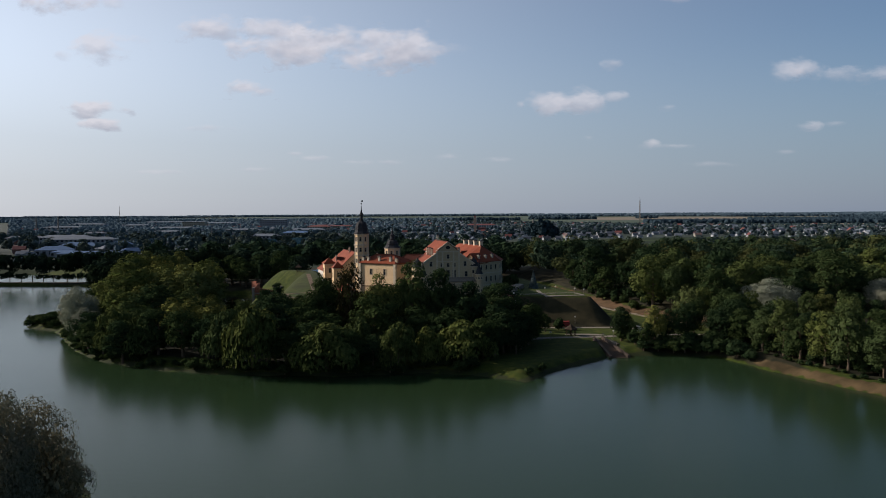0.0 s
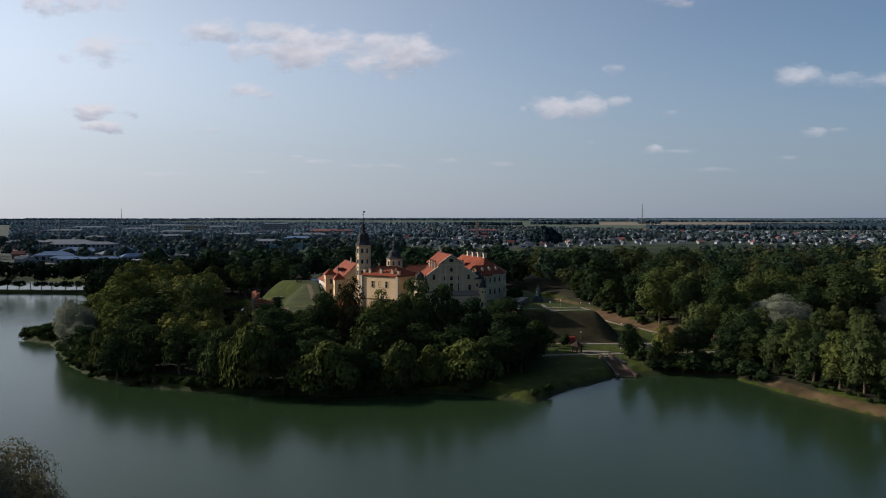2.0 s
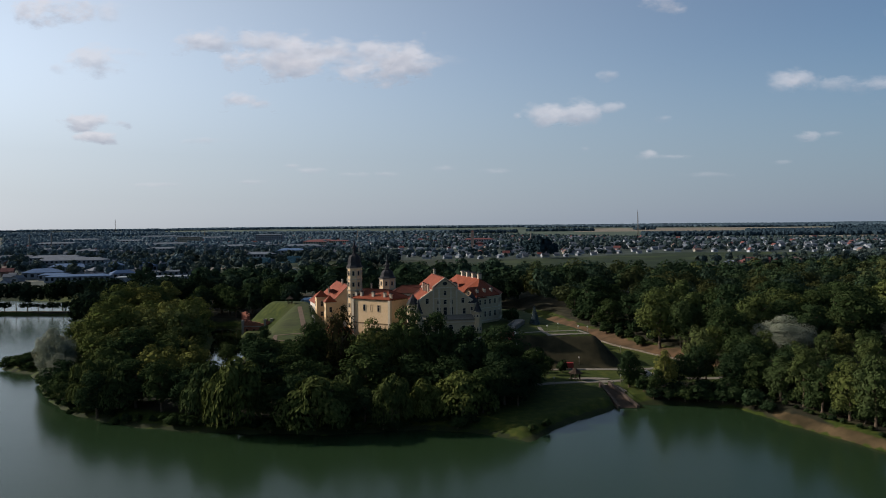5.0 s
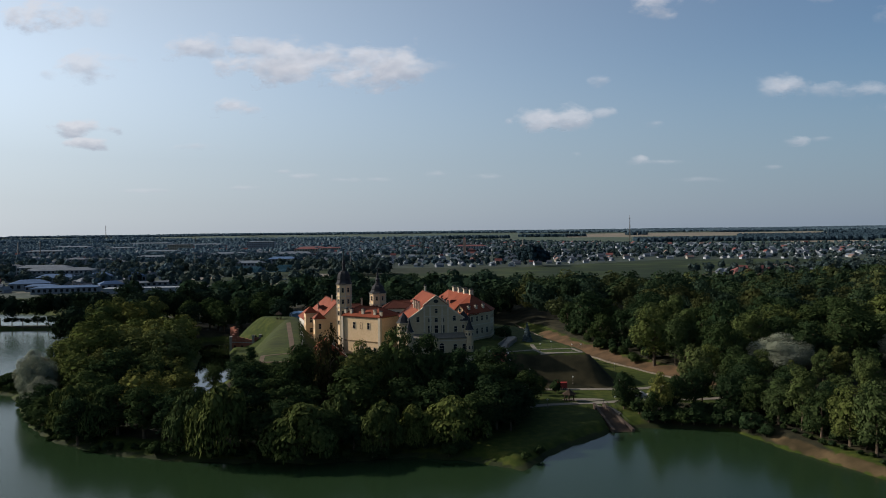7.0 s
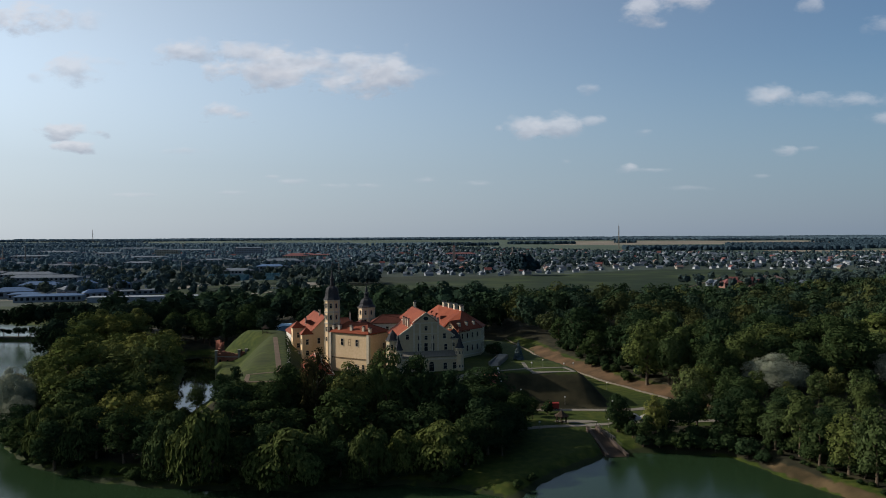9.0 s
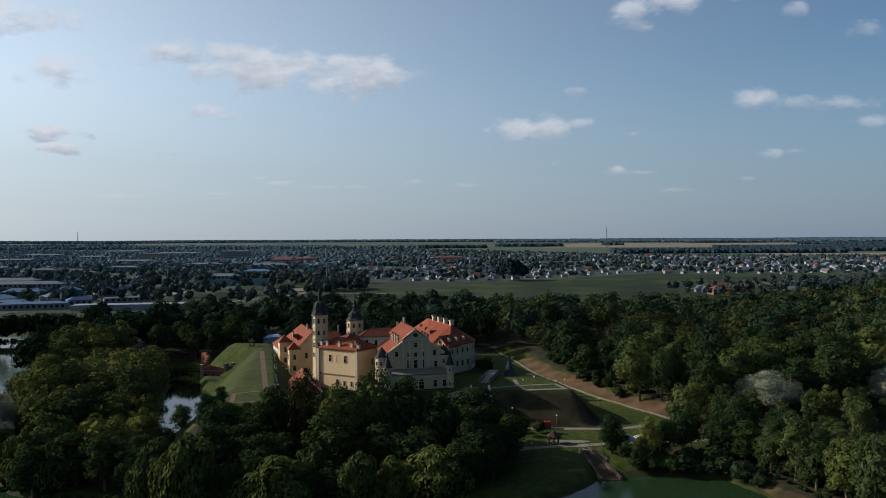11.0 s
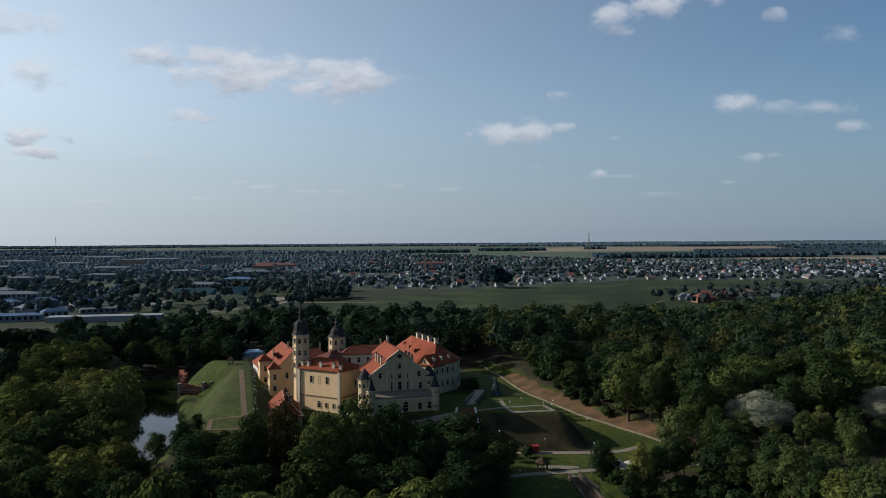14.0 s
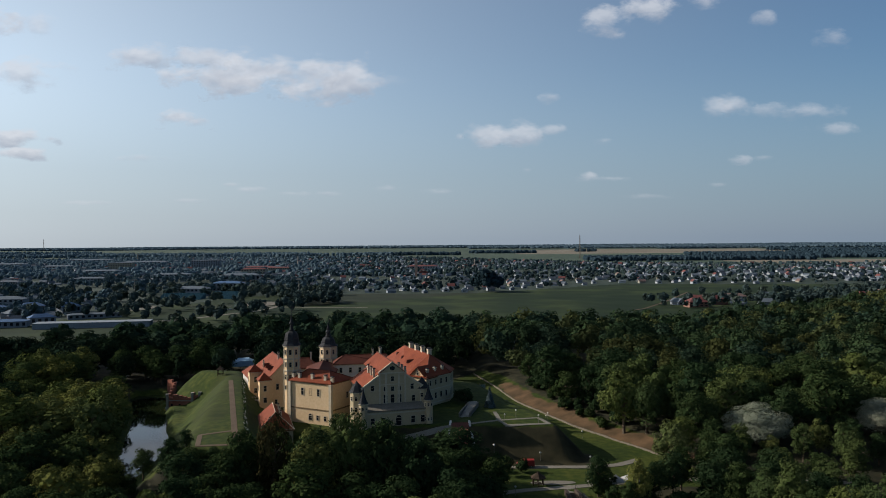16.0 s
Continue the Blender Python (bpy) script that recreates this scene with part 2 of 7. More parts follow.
def parkland():
    """Lawn that wears into forest floor, dry grass, bare earth and reeds, with ragged borders."""
    m = surface("parkland_ground", (0.0165, 0.0275, 0.0035), (0.0470, 0.0540, 0.0085), 0.05, 0.5, 0.95, 0.6, third=(0.0270, 0.0400, 0.0050), lo=0.39, hi=0.62)
    n, l = m.node_tree.nodes, m.node_tree.links
    bs = n["Principled BSDF"]
    tc = next(q for q in n if q.type == 'TEX_COORD')
    ragged, fine = n.new("ShaderNodeTexNoise"), n.new("ShaderNodeTexNoise")
    ragged.inputs["Scale"].default_value, ragged.inputs["Detail"].default_value = 0.35, 6
    fine.inputs["Scale"].default_value, fine.inputs["Detail"].default_value = 0.16, 8
    for q in (ragged, fine):
        l.new(tc.outputs["Object"], q.inputs["Vector"])
    col = bs.inputs["Base Color"].links[0].from_socket
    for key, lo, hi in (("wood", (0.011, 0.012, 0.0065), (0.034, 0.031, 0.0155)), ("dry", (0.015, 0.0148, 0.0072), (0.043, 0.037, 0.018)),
                        ("worn", (0.0185, 0.0265, 0.0046), (0.0360, 0.0430, 0.0085)), ("bare", (0.046, 0.031, 0.0155), (0.100, 0.060, 0.0310)), ("shore", (0.030, 0.0225, 0.0100), (0.084, 0.0580, 0.0280)), ("reeds", (0.010, 0.016, 0.005), (0.026, 0.031, 0.012))):
        at, rp, ad, st, mx = n.new("ShaderNodeAttribute"), n.new("ShaderNodeValToRGB"), n.new("ShaderNodeMath"), n.new("ShaderNodeMapRange"), n.new("ShaderNodeMix")
        at.attribute_name = key
        rp.color_ramp.elements[0].position, rp.color_ramp.elements[1].position = 0.36, 0.66
        rp.color_ramp.elements[0].color, rp.color_ramp.elements[1].color = (*lo, 1), (*hi, 1)
        l.new(fine.outputs["Fac"], rp.inputs["Fac"])
        ad.operation = 'ADD'
        l.new(at.outputs["Fac"], ad.inputs[0])
        l.new(ragged.outputs["Fac"], ad.inputs[1])
        st.inputs["From Min"].default_value, st.inputs["From Max"].default_value = 0.86, 1.14
        l.new(ad.outputs[0], st.inputs["Value"])
        mx.data_type = 'RGBA'
        l.new(st.outputs[0], mx.inputs["Factor"])
        l.new(col, mx.inputs["A"])
        l.new(rp.outputs["Color"], mx.inputs["B"])
        col = mx.outputs["Result"]
    l.new(col, bs.inputs["Base Color"])
    return m


M["park"] = parkland()
water_mat = bpy.data.materials.new("murky_lake_water")
water_mat.use_nodes = True
_n, _l = water_mat.node_tree.nodes, water_mat.node_tree.links
_b = _n["Principled BSDF"]
_b.inputs["Base Color"].default_value, _b.inputs["Roughness"].default_value, _b.inputs["IOR"].default_value = (0.0125, 0.0268, 0.0110, 1), 0.19, 1.235
_tc, _w1, _w2, _bp, _mx = (_n.new("ShaderNode" + q) for q in ("TexCoord", "TexNoise", "TexNoise", "Bump", "Math"))
_w1.inputs["Scale"].default_value, _w2.inputs["Scale"].default_value = 0.9, 0.06
_w1.inputs["Detail"].default_value = 4
_mp = _n.new("ShaderNodeMapping")
_mp.inputs["Scale"].default_value = (0.45, 1.0, 1.0)
_l.new(_tc.outputs["Object"], _mp.inputs["Vector"])
_l.new(_mp.outputs[0], _w1.inputs["Vector"])
_l.new(_mp.outputs[0], _w2.inputs["Vector"])
_mx.operation = 'MULTIPLY'
_l.new(_w1.outputs["Fac"], _mx.inputs[0])
_l.new(_w2.outputs["Fac"], _mx.inputs[1])
_l.new(_mx.outputs[0], _bp.inputs["Height"])
_bp.inputs["Strength"].default_value, _bp.inputs["Distance"].default_value = 0.6, 0.085
_l.new(_bp.outputs[0], _b.inputs["Normal"])

moat_mat = water_mat.copy()
moat_mat.name = "still_moat_water"
_mb = moat_mat.node_tree.nodes["Principled BSDF"]
_mb.inputs["Roughness"].default_value, _mb.inputs["IOR"].default_value = 0.03, 1.30
_mb.inputs["Base Color"].default_value = (0.010, 0.015, 0.006, 1)
next(q for q in moat_mat.node_tree.nodes if q.type == 'BUMP').inputs["Distance"].default_value = 0.02


# ---- mesh helpers ----
class Shape:
    """Vertices and faces of one mesh."""
    def __init__(self):
        self.v, self.f = [], []

    def face_set(self, vs, fs):
        k = len(self.v)
        self.v += [tuple(p) for p in vs]
        self.f += [tuple(k + i for i in f) for f in fs]
        return self

    def prism(self, poly, z0, z1, top=None):
        """Upright prism on a plan, counter-clockwise; top: another plan of as many corners for the upper end."""
        n = len(poly)
        top = top or poly
        vs = [(x, y, z0) for x, y in poly] + [(x, y, z1) for x, y in top]
        fs = [tuple(range(n - 1, -1, -1)), tuple(range(n, 2 * n))] + [(i, (i + 1) % n, n + (i + 1) % n, n + i) for i in range(n)]
        return self.face_set(vs, fs)

    def box(self, c, size, turn=0.0):
        sx, sy, sz = (q / 2 for q in size)
        ca, sa = math.cos(turn), math.sin(turn)
        pl = [(c[0] + x * ca - y * sa, c[1] + x * sa + y * ca) for x, y in ((-sx, -sy), (sx, -sy), (sx, sy), (-sx, sy))]
        return self.prism(pl, c[2] - sz, c[2] + sz)

    def lathe(self, c, profile, n=16, phase=0.0):
        """Turned shape: profile of (radius, z) from below upwards, about c."""
        k = len(profile)
        vs = [(c[0] + r * math.cos(phase + 2 * math.pi * i / n), c[1] + r * math.sin(phase + 2 * math.pi * i / n), c[2] + z) for r, z in profile for i in range(n)]
        fs = [(j * n + i, j * n + (i + 1) % n, (j + 1) * n + (i + 1) % n, (j + 1) * n + i) for j in range(k - 1) for i in range(n)]
        fs += [tuple(range(n - 1, -1, -1)), tuple(range((k - 1) * n, k * n))]
        return self.face_set(vs, fs)

    def rod(self, a, b, r0, r1=None, n=6):
        a, b = Vector(a), Vector(b)
        r1 = r0 if r1 is None else r1
        ax = (b - a).normalized()
        u = ax.orthogonal().normalized()
        w = ax.cross(u)
        vs = [p + (u * math.cos(2 * math.pi * i / n) + w * math.sin(2 * math.pi * i / n)) * r for p, r in ((a, r0), (b, r1)) for i in range(n)]
        fs = [(i, (i + 1) % n, n + (i + 1) % n, n + i) for i in range(n)] + [tuple(range(n - 1, -1, -1)), tuple(range(n, 2 * n))]
        return self.face_set(vs, fs)

    def mesh(self, name, *mats):
        me = bpy.data.meshes.new(name)
        me.from_pydata(self.v, [], self.f)
        for m in mats:
            me.materials.append(m)
        return me


def part(name, shape, material, parent=None, label="", smooth=False):
    """Links a shape (or a mesh) as one object, under a thing or a part; its coordinates are the parent's."""
    me = shape if isinstance(shape, bpy.types.Mesh) else shape.mesh(name, material)
    if smooth:
        me.polygons.foreach_set("use_smooth", [True] * len(me.polygons))
    ob = new(name, me)
    if parent:
        ob.parent = parent
    return tagged(ob, label)


def thing(name, label, category, at=(0, 0, 0), turn=0.0, group="", kind=""):
    ob = new(name)
    ob.empty_display_size = 0.5
    ob.matrix_world = pose(*at, 0, 0, math.degrees(turn))
    return tagged(ob, label, category, group, kind)


def grown(poly, d):
    """A convex counter-clockwise plan moved outwards by d."""
    out, n = [], len(poly)
    for i in range(n):
        p, q, r = Vector(poly[i - 1]), Vector(poly[i]), Vector(poly[(i + 1) % n])
        a, b = (q - p).normalized(), (r - q).normalized()
        na, nb = Vector((a.y, -a.x)), Vector((b.y, -b.x))
        k = (na + nb) / max(0.3, 1 + na.dot(nb))
        out.append(tuple(q + k * d))
    return out


# ---- ground ----
def inside(px, py, poly):
    c = np.zeros(px.shape, bool)
    n = len(poly)
    for i in range(n):
        (x0, y0), (x1, y1) = poly[i], poly[(i + 1) % n]
        if y0 == y1:
            continue
        hit = ((y0 > py) != (y1 > py)) & (px < (x1 - x0) * (py - y0) / (y1 - y0) + x0)
        c ^= hit
    return c


def away(px, py, line, closed=True):
    """Distance to a line of points."""
    d = np.full(px.shape, 1e9)
    for i in range(len(line) if closed else len(line) - 1):
        (x0, y0), (x1, y1) = line[i], line[(i + 1) % len(line)]
        ex, ey = x1 - x0, y1 - y0
        t = np.clip(((px - x0) * ex + (py - y0) * ey) / (ex * ex + ey * ey), 0, 1)
        d = np.minimum(d, np.hypot(px - x0 - t * ex, py - y0 - t * ey))
    return d


def signed(px, py, poly):
    """Distance outside a plan, negative inside."""
    d = away(px, py, poly)
    return np.where(inside(px, py, poly), -d, d)


LAKE = [(-900, 412), (-232, 413), (-205, 405), (-186, 360), (-165, 300), (-147, 274), (-158, 268), (-165, 262), (-161, 257), (-148, 251), (-137, 236), (-118, 211), (-104, 197),
        (-87, 188), (-67, 182), (-36, 181), (-14, 186), (-1, 183), (9.6, 175.7), (20, 192.5), (30.4, 204), (36, 210), (42, 212), (52, 211), (64, 208), (70, 194),
        (78, 178.5), (86, 164.6), (98, 143), (125, 105), (170, 60), (230, 0), (300, -200), (-25, -200), (-38, 40), (-46, 76), (-53, 96), (-63, 110), (-95, 113), (-160, 100), (-900, 60)]
FAR_LAKE = [(-900, 424), (-226, 424), (-215, 440), (-225, 470), (-300, 500), (-900, 520)]
MOAT = [(-84.5, 238), (-84.8, 264), (-86.5, 282), (-88.6, 291), (-94.6, 304.6), (-98.5, 318), (-104.8, 334), (-113, 362), (-118, 371), (-128, 371), (-130, 362), (-123, 345), (-114, 324), (-102.6, 285), (-96.5, 262), (-88, 238)]
BASTION = [(-24, 257), (3, 261), (10, 260.8), (34.8, 259.8), (33, 271), (24, 296), (15, 330), (0, 340), (-22, 340)]
CASTLE = [(-54, 271), (-34, 266), (-20, 257), (6, 280), (9, 310), (0, 346), (-60, 346), (-78, 337), (-64, 300)]
RAMPART = [(-48.8, 230.8), (-73.3, 329), (-80, 350), (-97, 353), (-93, 348), (-82, 337), (-69.5, 262), (-66.3, 229.5)]
DITCH_WALL = [(66, 258), (60, 270.6), (46, 297), (31, 339), (25, 367), (17, 400), (0, 420), (-60, 425), (-110, 430)]
FOREST = [(-330, 425), (-250, 425), (-190, 432), (-150, 470), (-110, 505), (-60, 516), (0, 518), (100, 518), (165, 532), (245, 592), (330, 655), (400, 708), (620, 860), (900, 700), (500, 250), (260, 40), (150, 85), (94, 160),
          (82, 186), (74, 212), (70, 240), (70, 266), (53.5, 300), (38, 345), (31, 378), (20, 402), (0, 372), (-60, 370), (-100, 376), (-116, 374), (-131, 372), (-126, 345), (-114, 300), (-103, 268), (-92, 238), (-72, 226),
          (-48, 224), (-20, 240), (2, 246), (10, 236), (6, 214), (-2, 196), (-14, 194), (-36, 189), (-67, 190), (-87, 196), (-104, 206), (-117, 220), (-135, 246), (-146, 268), (-165, 310), (-186, 365), (-205, 412)]

SLUICE = [(31.6, 228.6), (35.2, 228.6), (39.6, 207.2), (33.4, 206.6)]


def bumps(px, py, s, seed=0.0):
    return (np.sin(px * s + 1.7 + seed) * np.cos(py * s * 1.3 + 0.6 * seed) + 0.6 * np.sin(px * s * 2.3 + py * s * 1.9 + seed * 2) + 0.4 * np.cos(py * s * 3.7 - px * s * 2.9 + seed))


def height(px, py):
    px, py = np.asarray(px, float), np.asarray(py, float)
    z = np.interp(py, [0, 330, 420, 700, 1200, 2700, 3500, 4300, 4950], [1.8, 2.2, 3.5, 5, 5, 8, 11, 18, 21.5]) + 0.15 * bumps(px, py, 0.07)
    z += np.clip((py - 1500) / 2500, 0, 1) * 1.2 * bumps(px, py, 0.0021, 1.0)
    # land across the dry moat
    k = np.argmin([np.hypot(px - x, py - y) for x, y in DITCH_WALL], axis=0)
    wx = np.interp(py, [p[1] for p in DITCH_WALL[:6]], [p[0] for p in DITCH_WALL[:6]])
    over = px - wx
    bank = np.clip(over / 11, 0, 1) * 3.2 * np.clip((py - 235) / 25, 0, 1) * np.clip((520 - py) / 80, 0, 1)
    z += np.where(over > 0, bank, 0)
    near = (py > 225) & (py < 420)
    for poly, top, slope in ((CASTLE, 8.1, 0.9), (BASTION, 11.6, 1.08), (RAMPART, 13.9, 0.94)):
        d = signed(px, py, poly)
        soft = 1.2 if poly is RAMPART else 0.5
        z = np.maximum(z, top - slope * (d + np.sqrt(d * d + soft * soft)) / 2)
    for poly, shore, reach in ((LAKE, 0.45, 30), (FAR_LAKE, 0.6, 30), (MOAT, 1.3, 11)):
        d = signed(px, py, poly) + (0.5 if poly is LAKE else 0.12) * bumps(px, py, 0.35)
        lim = np.where(d > 0, 0.06 + d * shore, np.maximum(d * 0.5, -2.5))
        z = np.minimum(z, np.where(d < reach, lim, 1e9))
    z = np.where(inside(px, py, SLUICE), np.minimum(z, np.interp(py, [207, 229], [-0.6, 1.5])), z)
    return z


def ground_at(x, y):
    return float(height(np.array([x]), np.array([y]))[0])


def lines(stops):
    """Grid lines: (from, to, step) stretches."""
    out = []
    for a, b, s in stops:
        out += list(np.linspace(a, b, max(1, int(round((b - a) / s))), endpoint=False))
    return np.array(out + [stops[-1][1]])


gx = lines([(-5200, -1000, 280), (-1000, -340, 30), (-340, -112, 4), (-112, 80, 1.6), (80, 130, 1.6), (130, 340, 6), (340, 1000, 35), (1000, 5200, 280)])
gy = lines([(-1500, -200, 130), (-200, 60, 10), (60, 140, 4), (140, 352, 1.6), (352, 540, 5), (540, 1080, 12), (1080, 1200, 20), (1200, 4950, 90)])
GX, GY = np.meshgrid(gx, gy)
GZ = height(GX.ravel(), GY.ravel())
nx, ny = len(gx), len(gy)
me = bpy.data.meshes.new("ground")
verts = np.stack([GX.ravel(), GY.ravel(), GZ], 1)
qi = (np.arange(ny - 1)[:, None] * nx + np.arange(nx - 1)[None, :]).ravel()
quads = np.stack([qi, qi + 1, qi + nx + 1, qi + nx], 1)
me.from_pydata(verts.tolist(), [], quads.tolist())
cx, cy = verts[quads].mean(1)[:, 0], verts[quads].mean(1)[:, 1]
zone = np.zeros(len(quads), int)
town_front = np.interp(cx, [-1500, -330, -210, -113, 52, 255, 346, 700, 1500], [560, 560, 900, 930, 920, 1080, 1065, 1020, 1060])
town_back = np.interp(cx, [-1900, -400, -140, 200, 420, 800, 1600], [2700, 2750, 2850, 2250, 1950, 1800, 1850])
zone[cy > 500] = 1
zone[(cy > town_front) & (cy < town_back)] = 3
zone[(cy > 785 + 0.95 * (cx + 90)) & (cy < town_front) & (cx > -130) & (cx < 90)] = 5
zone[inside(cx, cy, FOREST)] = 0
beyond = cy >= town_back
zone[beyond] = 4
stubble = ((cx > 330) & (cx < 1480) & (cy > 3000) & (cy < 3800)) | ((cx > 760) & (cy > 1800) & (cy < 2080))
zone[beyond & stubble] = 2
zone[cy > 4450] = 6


def soft_step(q):
    return np.clip(q + 0.5, 0, 1)


vx, vy = verts[:, 0], verts[:, 1]
dw = vx - np.interp(vy, [p[1] for p in DITCH_WALL[:6]], [p[0] for p in DITCH_WALL[:6]])
db, dl, df = signed(vx, vy, BASTION), signed(vx, vy, LAKE), signed(vx, vy, FOREST)
edge = bumps(vx, vy, 0.11, 3.0)
dr = away(vx, vy, [(-66.3, 229.5), (-69.5, 262), (-82, 337)], False)
right_bank = soft_step((dl - 0.3) / 1.0) * soft_step((3.4 + 0.6 * edge - dl) / 2.2) * soft_step((vx - 70) / 3) * soft_step((222 - vy) / 4)
ditch_bank = soft_step((dw - 0.6) / 1.2) * soft_step((7.5 + edge - dw) / 3) * soft_step((vy - 250) / 3) * soft_step((368 - vy) / 20)
LAYERS = dict(
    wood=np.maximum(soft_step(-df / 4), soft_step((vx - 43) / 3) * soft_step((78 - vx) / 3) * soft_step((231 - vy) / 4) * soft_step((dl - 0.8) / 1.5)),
    dry=soft_step(db / 1.6) * soft_step((12 - db) / 3) * soft_step((263 - vy) / 2) * soft_step((vx + 20) / 3) * soft_step((46 - vx) / 3),
    worn=soft_step((-dr + 7) / 5) * soft_step((dr + 6.5) / 4) * soft_step((vy - 243) / 6) * (0.62 + 0.2 * edge),
    bare=ditch_bank,
    shore=right_bank,
    reeds=soft_step((dl + 0.6) / 1.2) * soft_step((1.4 - dl) / 1.4) * soft_step((60 - vx) / 3) * (vy < 330))
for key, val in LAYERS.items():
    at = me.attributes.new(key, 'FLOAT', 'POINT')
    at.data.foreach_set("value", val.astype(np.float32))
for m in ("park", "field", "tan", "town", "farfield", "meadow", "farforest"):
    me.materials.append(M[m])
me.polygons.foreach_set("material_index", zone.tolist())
me.polygons.foreach_set("use_smooth", [True] * len(quads))
tagged(new("ground", me), "grassy parkland ground with banks, fields and woods", "ground", kind="structure")

for nm, poly in (("lake_water", LAKE), ("water_beyond_causeway", FAR_LAKE), ("moat_water", MOAT)):
    sh = Shape()
    g = []
    c = Vector((sum(p[0] for p in poly), sum(p[1] for p in poly))) / len(poly)
    bm = bmesh.new()
    vs = [bm.verts.new((x, y, 0)) for x, y in poly]
    es = [bm.edges.new((vs[i - 1], vs[i])) for i in range(len(vs))]
    bmesh.ops.triangle_fill(bm, use_beauty=True, edges=es)
    # widen the sheet below the banks
    for v in bm.verts:
        q = Vector((v.co.x, v.co.y))
        i = vs.index(v)
        a, b = Vector(poly[i - 1]), Vector(poly[(i + 1) % len(poly)])
        nrm = Vector(((b - a).y, -(b - a).x)).normalized()
        s = 1.5 if inside(np.array([q.x + nrm.x]), np.array([q.y + nrm.y]), poly)[0] == False else -1.5
        v.co.x += nrm.x * s
        v.co.y += nrm.y * s
    bmesh.ops.recalc_face_normals(bm, faces=bm.faces)
    if bm.faces and sum(f.normal.z for f in bm.faces) < 0:
        bmesh.ops.reverse_faces(bm, faces=bm.faces)
    wm = bpy.data.meshes.new(nm)
    bm.to_mesh(wm)
    wm.materials.append(moat_mat if nm == "moat_water" else water_mat)
    tagged(new(nm, wm), "still murky green water reflecting the sky", "water", kind="structure")


def ribbon(name, pts, width, mat, label, lift=0.06, step=2.0, rounding=3):
    """A path laid along the ground."""
    line, sh = [], Shape()
    for (x0, y0), (x1, y1) in zip(pts, pts[1:]):
        k = max(1, int(math.hypot(x1 - x0, y1 - y0) / step))
        line += [(x0 + (x1 - x0) * i / k, y0 + (y1 - y0) * i / k) for i in range(k)]
    line.append(pts[-1])
    p = np.array(line)
    for _ in range(rounding):
        p[1:-1] = (p[:-2] + 2 * p[1:-1] + p[2:]) / 4
    t = np.gradient(p, axis=0)
    t /= np.linalg.norm(t, axis=1)[:, None]
    nrm = np.stack([-t[:, 1], t[:, 0]], 1)
    rows = []
    for s in (-0.5, -0.25, 0, 0.25, 0.5):
        q = p + nrm * width * s
        rows.append(np.column_stack([q, height(q[:, 0], q[:, 1]) + lift]))
    n = len(p)
    vs = [tuple(v) for r in rows for v in r] + [(v[0], v[1], v[2] - 0.4) for r in (rows[0], rows[-1]) for v in r]
    fs = [(j * n + i, j * n + i + 1, (j + 1) * n + i + 1, (j + 1) * n + i)[::-1] for j in range(4) for i in range(n - 1)]
    fs += [(i, i + 1, 5 * n + i + 1, 5 * n + i) for i in range(n - 1)] + [(4 * n + i, 6 * n + i, 6 * n + i + 1, 4 * n + i + 1) for i in range(n - 1)]
    return tagged(part(name, sh.face_set(vs, fs), mat), label, "path", kind="structure")


ribbon("path", [(-6, 248.5), (5, 250.5), (13, 251.3), (20, 250.6), (29, 249.3), (41, 248), (50, 250), (58, 256)], 2.6, M["gravel"], "pale gravel road round the foot of the bastion", 0.10)
ribbon("path", [(12, 225.5), (22, 229.5), (33, 231.8), (42, 233), (56, 235), (72, 238), (90, 236), (110, 232)], 2.4, M["gravel"], "pale gravel lakeside path across the lawn", 0.10)
ribbon("path", [(-10, 256.5), (-4, 258.3), (0.7, 259.9), (8.3, 262.0), (18.6, 266.5), (18.1, 278)], 1.3, M["gravel"], "narrow pale path along the bastion top", 0.06, 1.0, 1)
ribbon("path", [(18.9, 266.4), (30.6, 269.2), (33.0, 261.4), (20.2, 260.6), (18.5, 266.0)], 1.2, M["gravel"], "pale path round a square of lawn on the bastion", 0.075, 1.0, 0)
ribbon("path", [(33, 233), (35, 226), (37, 219)], 2.4, M["gravel"], "short pale path to the sluice", 0.10)
ribbon("path", [(-51.8, 232.8), (-56.7, 247.8), (-64, 275), (-77.8, 326.5)], 1.7, M["earthpath"], "reddish gravel path on the rampart crest", 0.06, 2.0, 1)
ribbon("path", [(-57.2, 247.3), (-64.8, 243.0), (-62.2, 231.9), (-52.2, 233.0)], 1.3, M["earthpath"], "narrow gravel path round the end of the rampart", 0.075, 1.0, 0)


# ---- castle ----
WINDOWS = {}


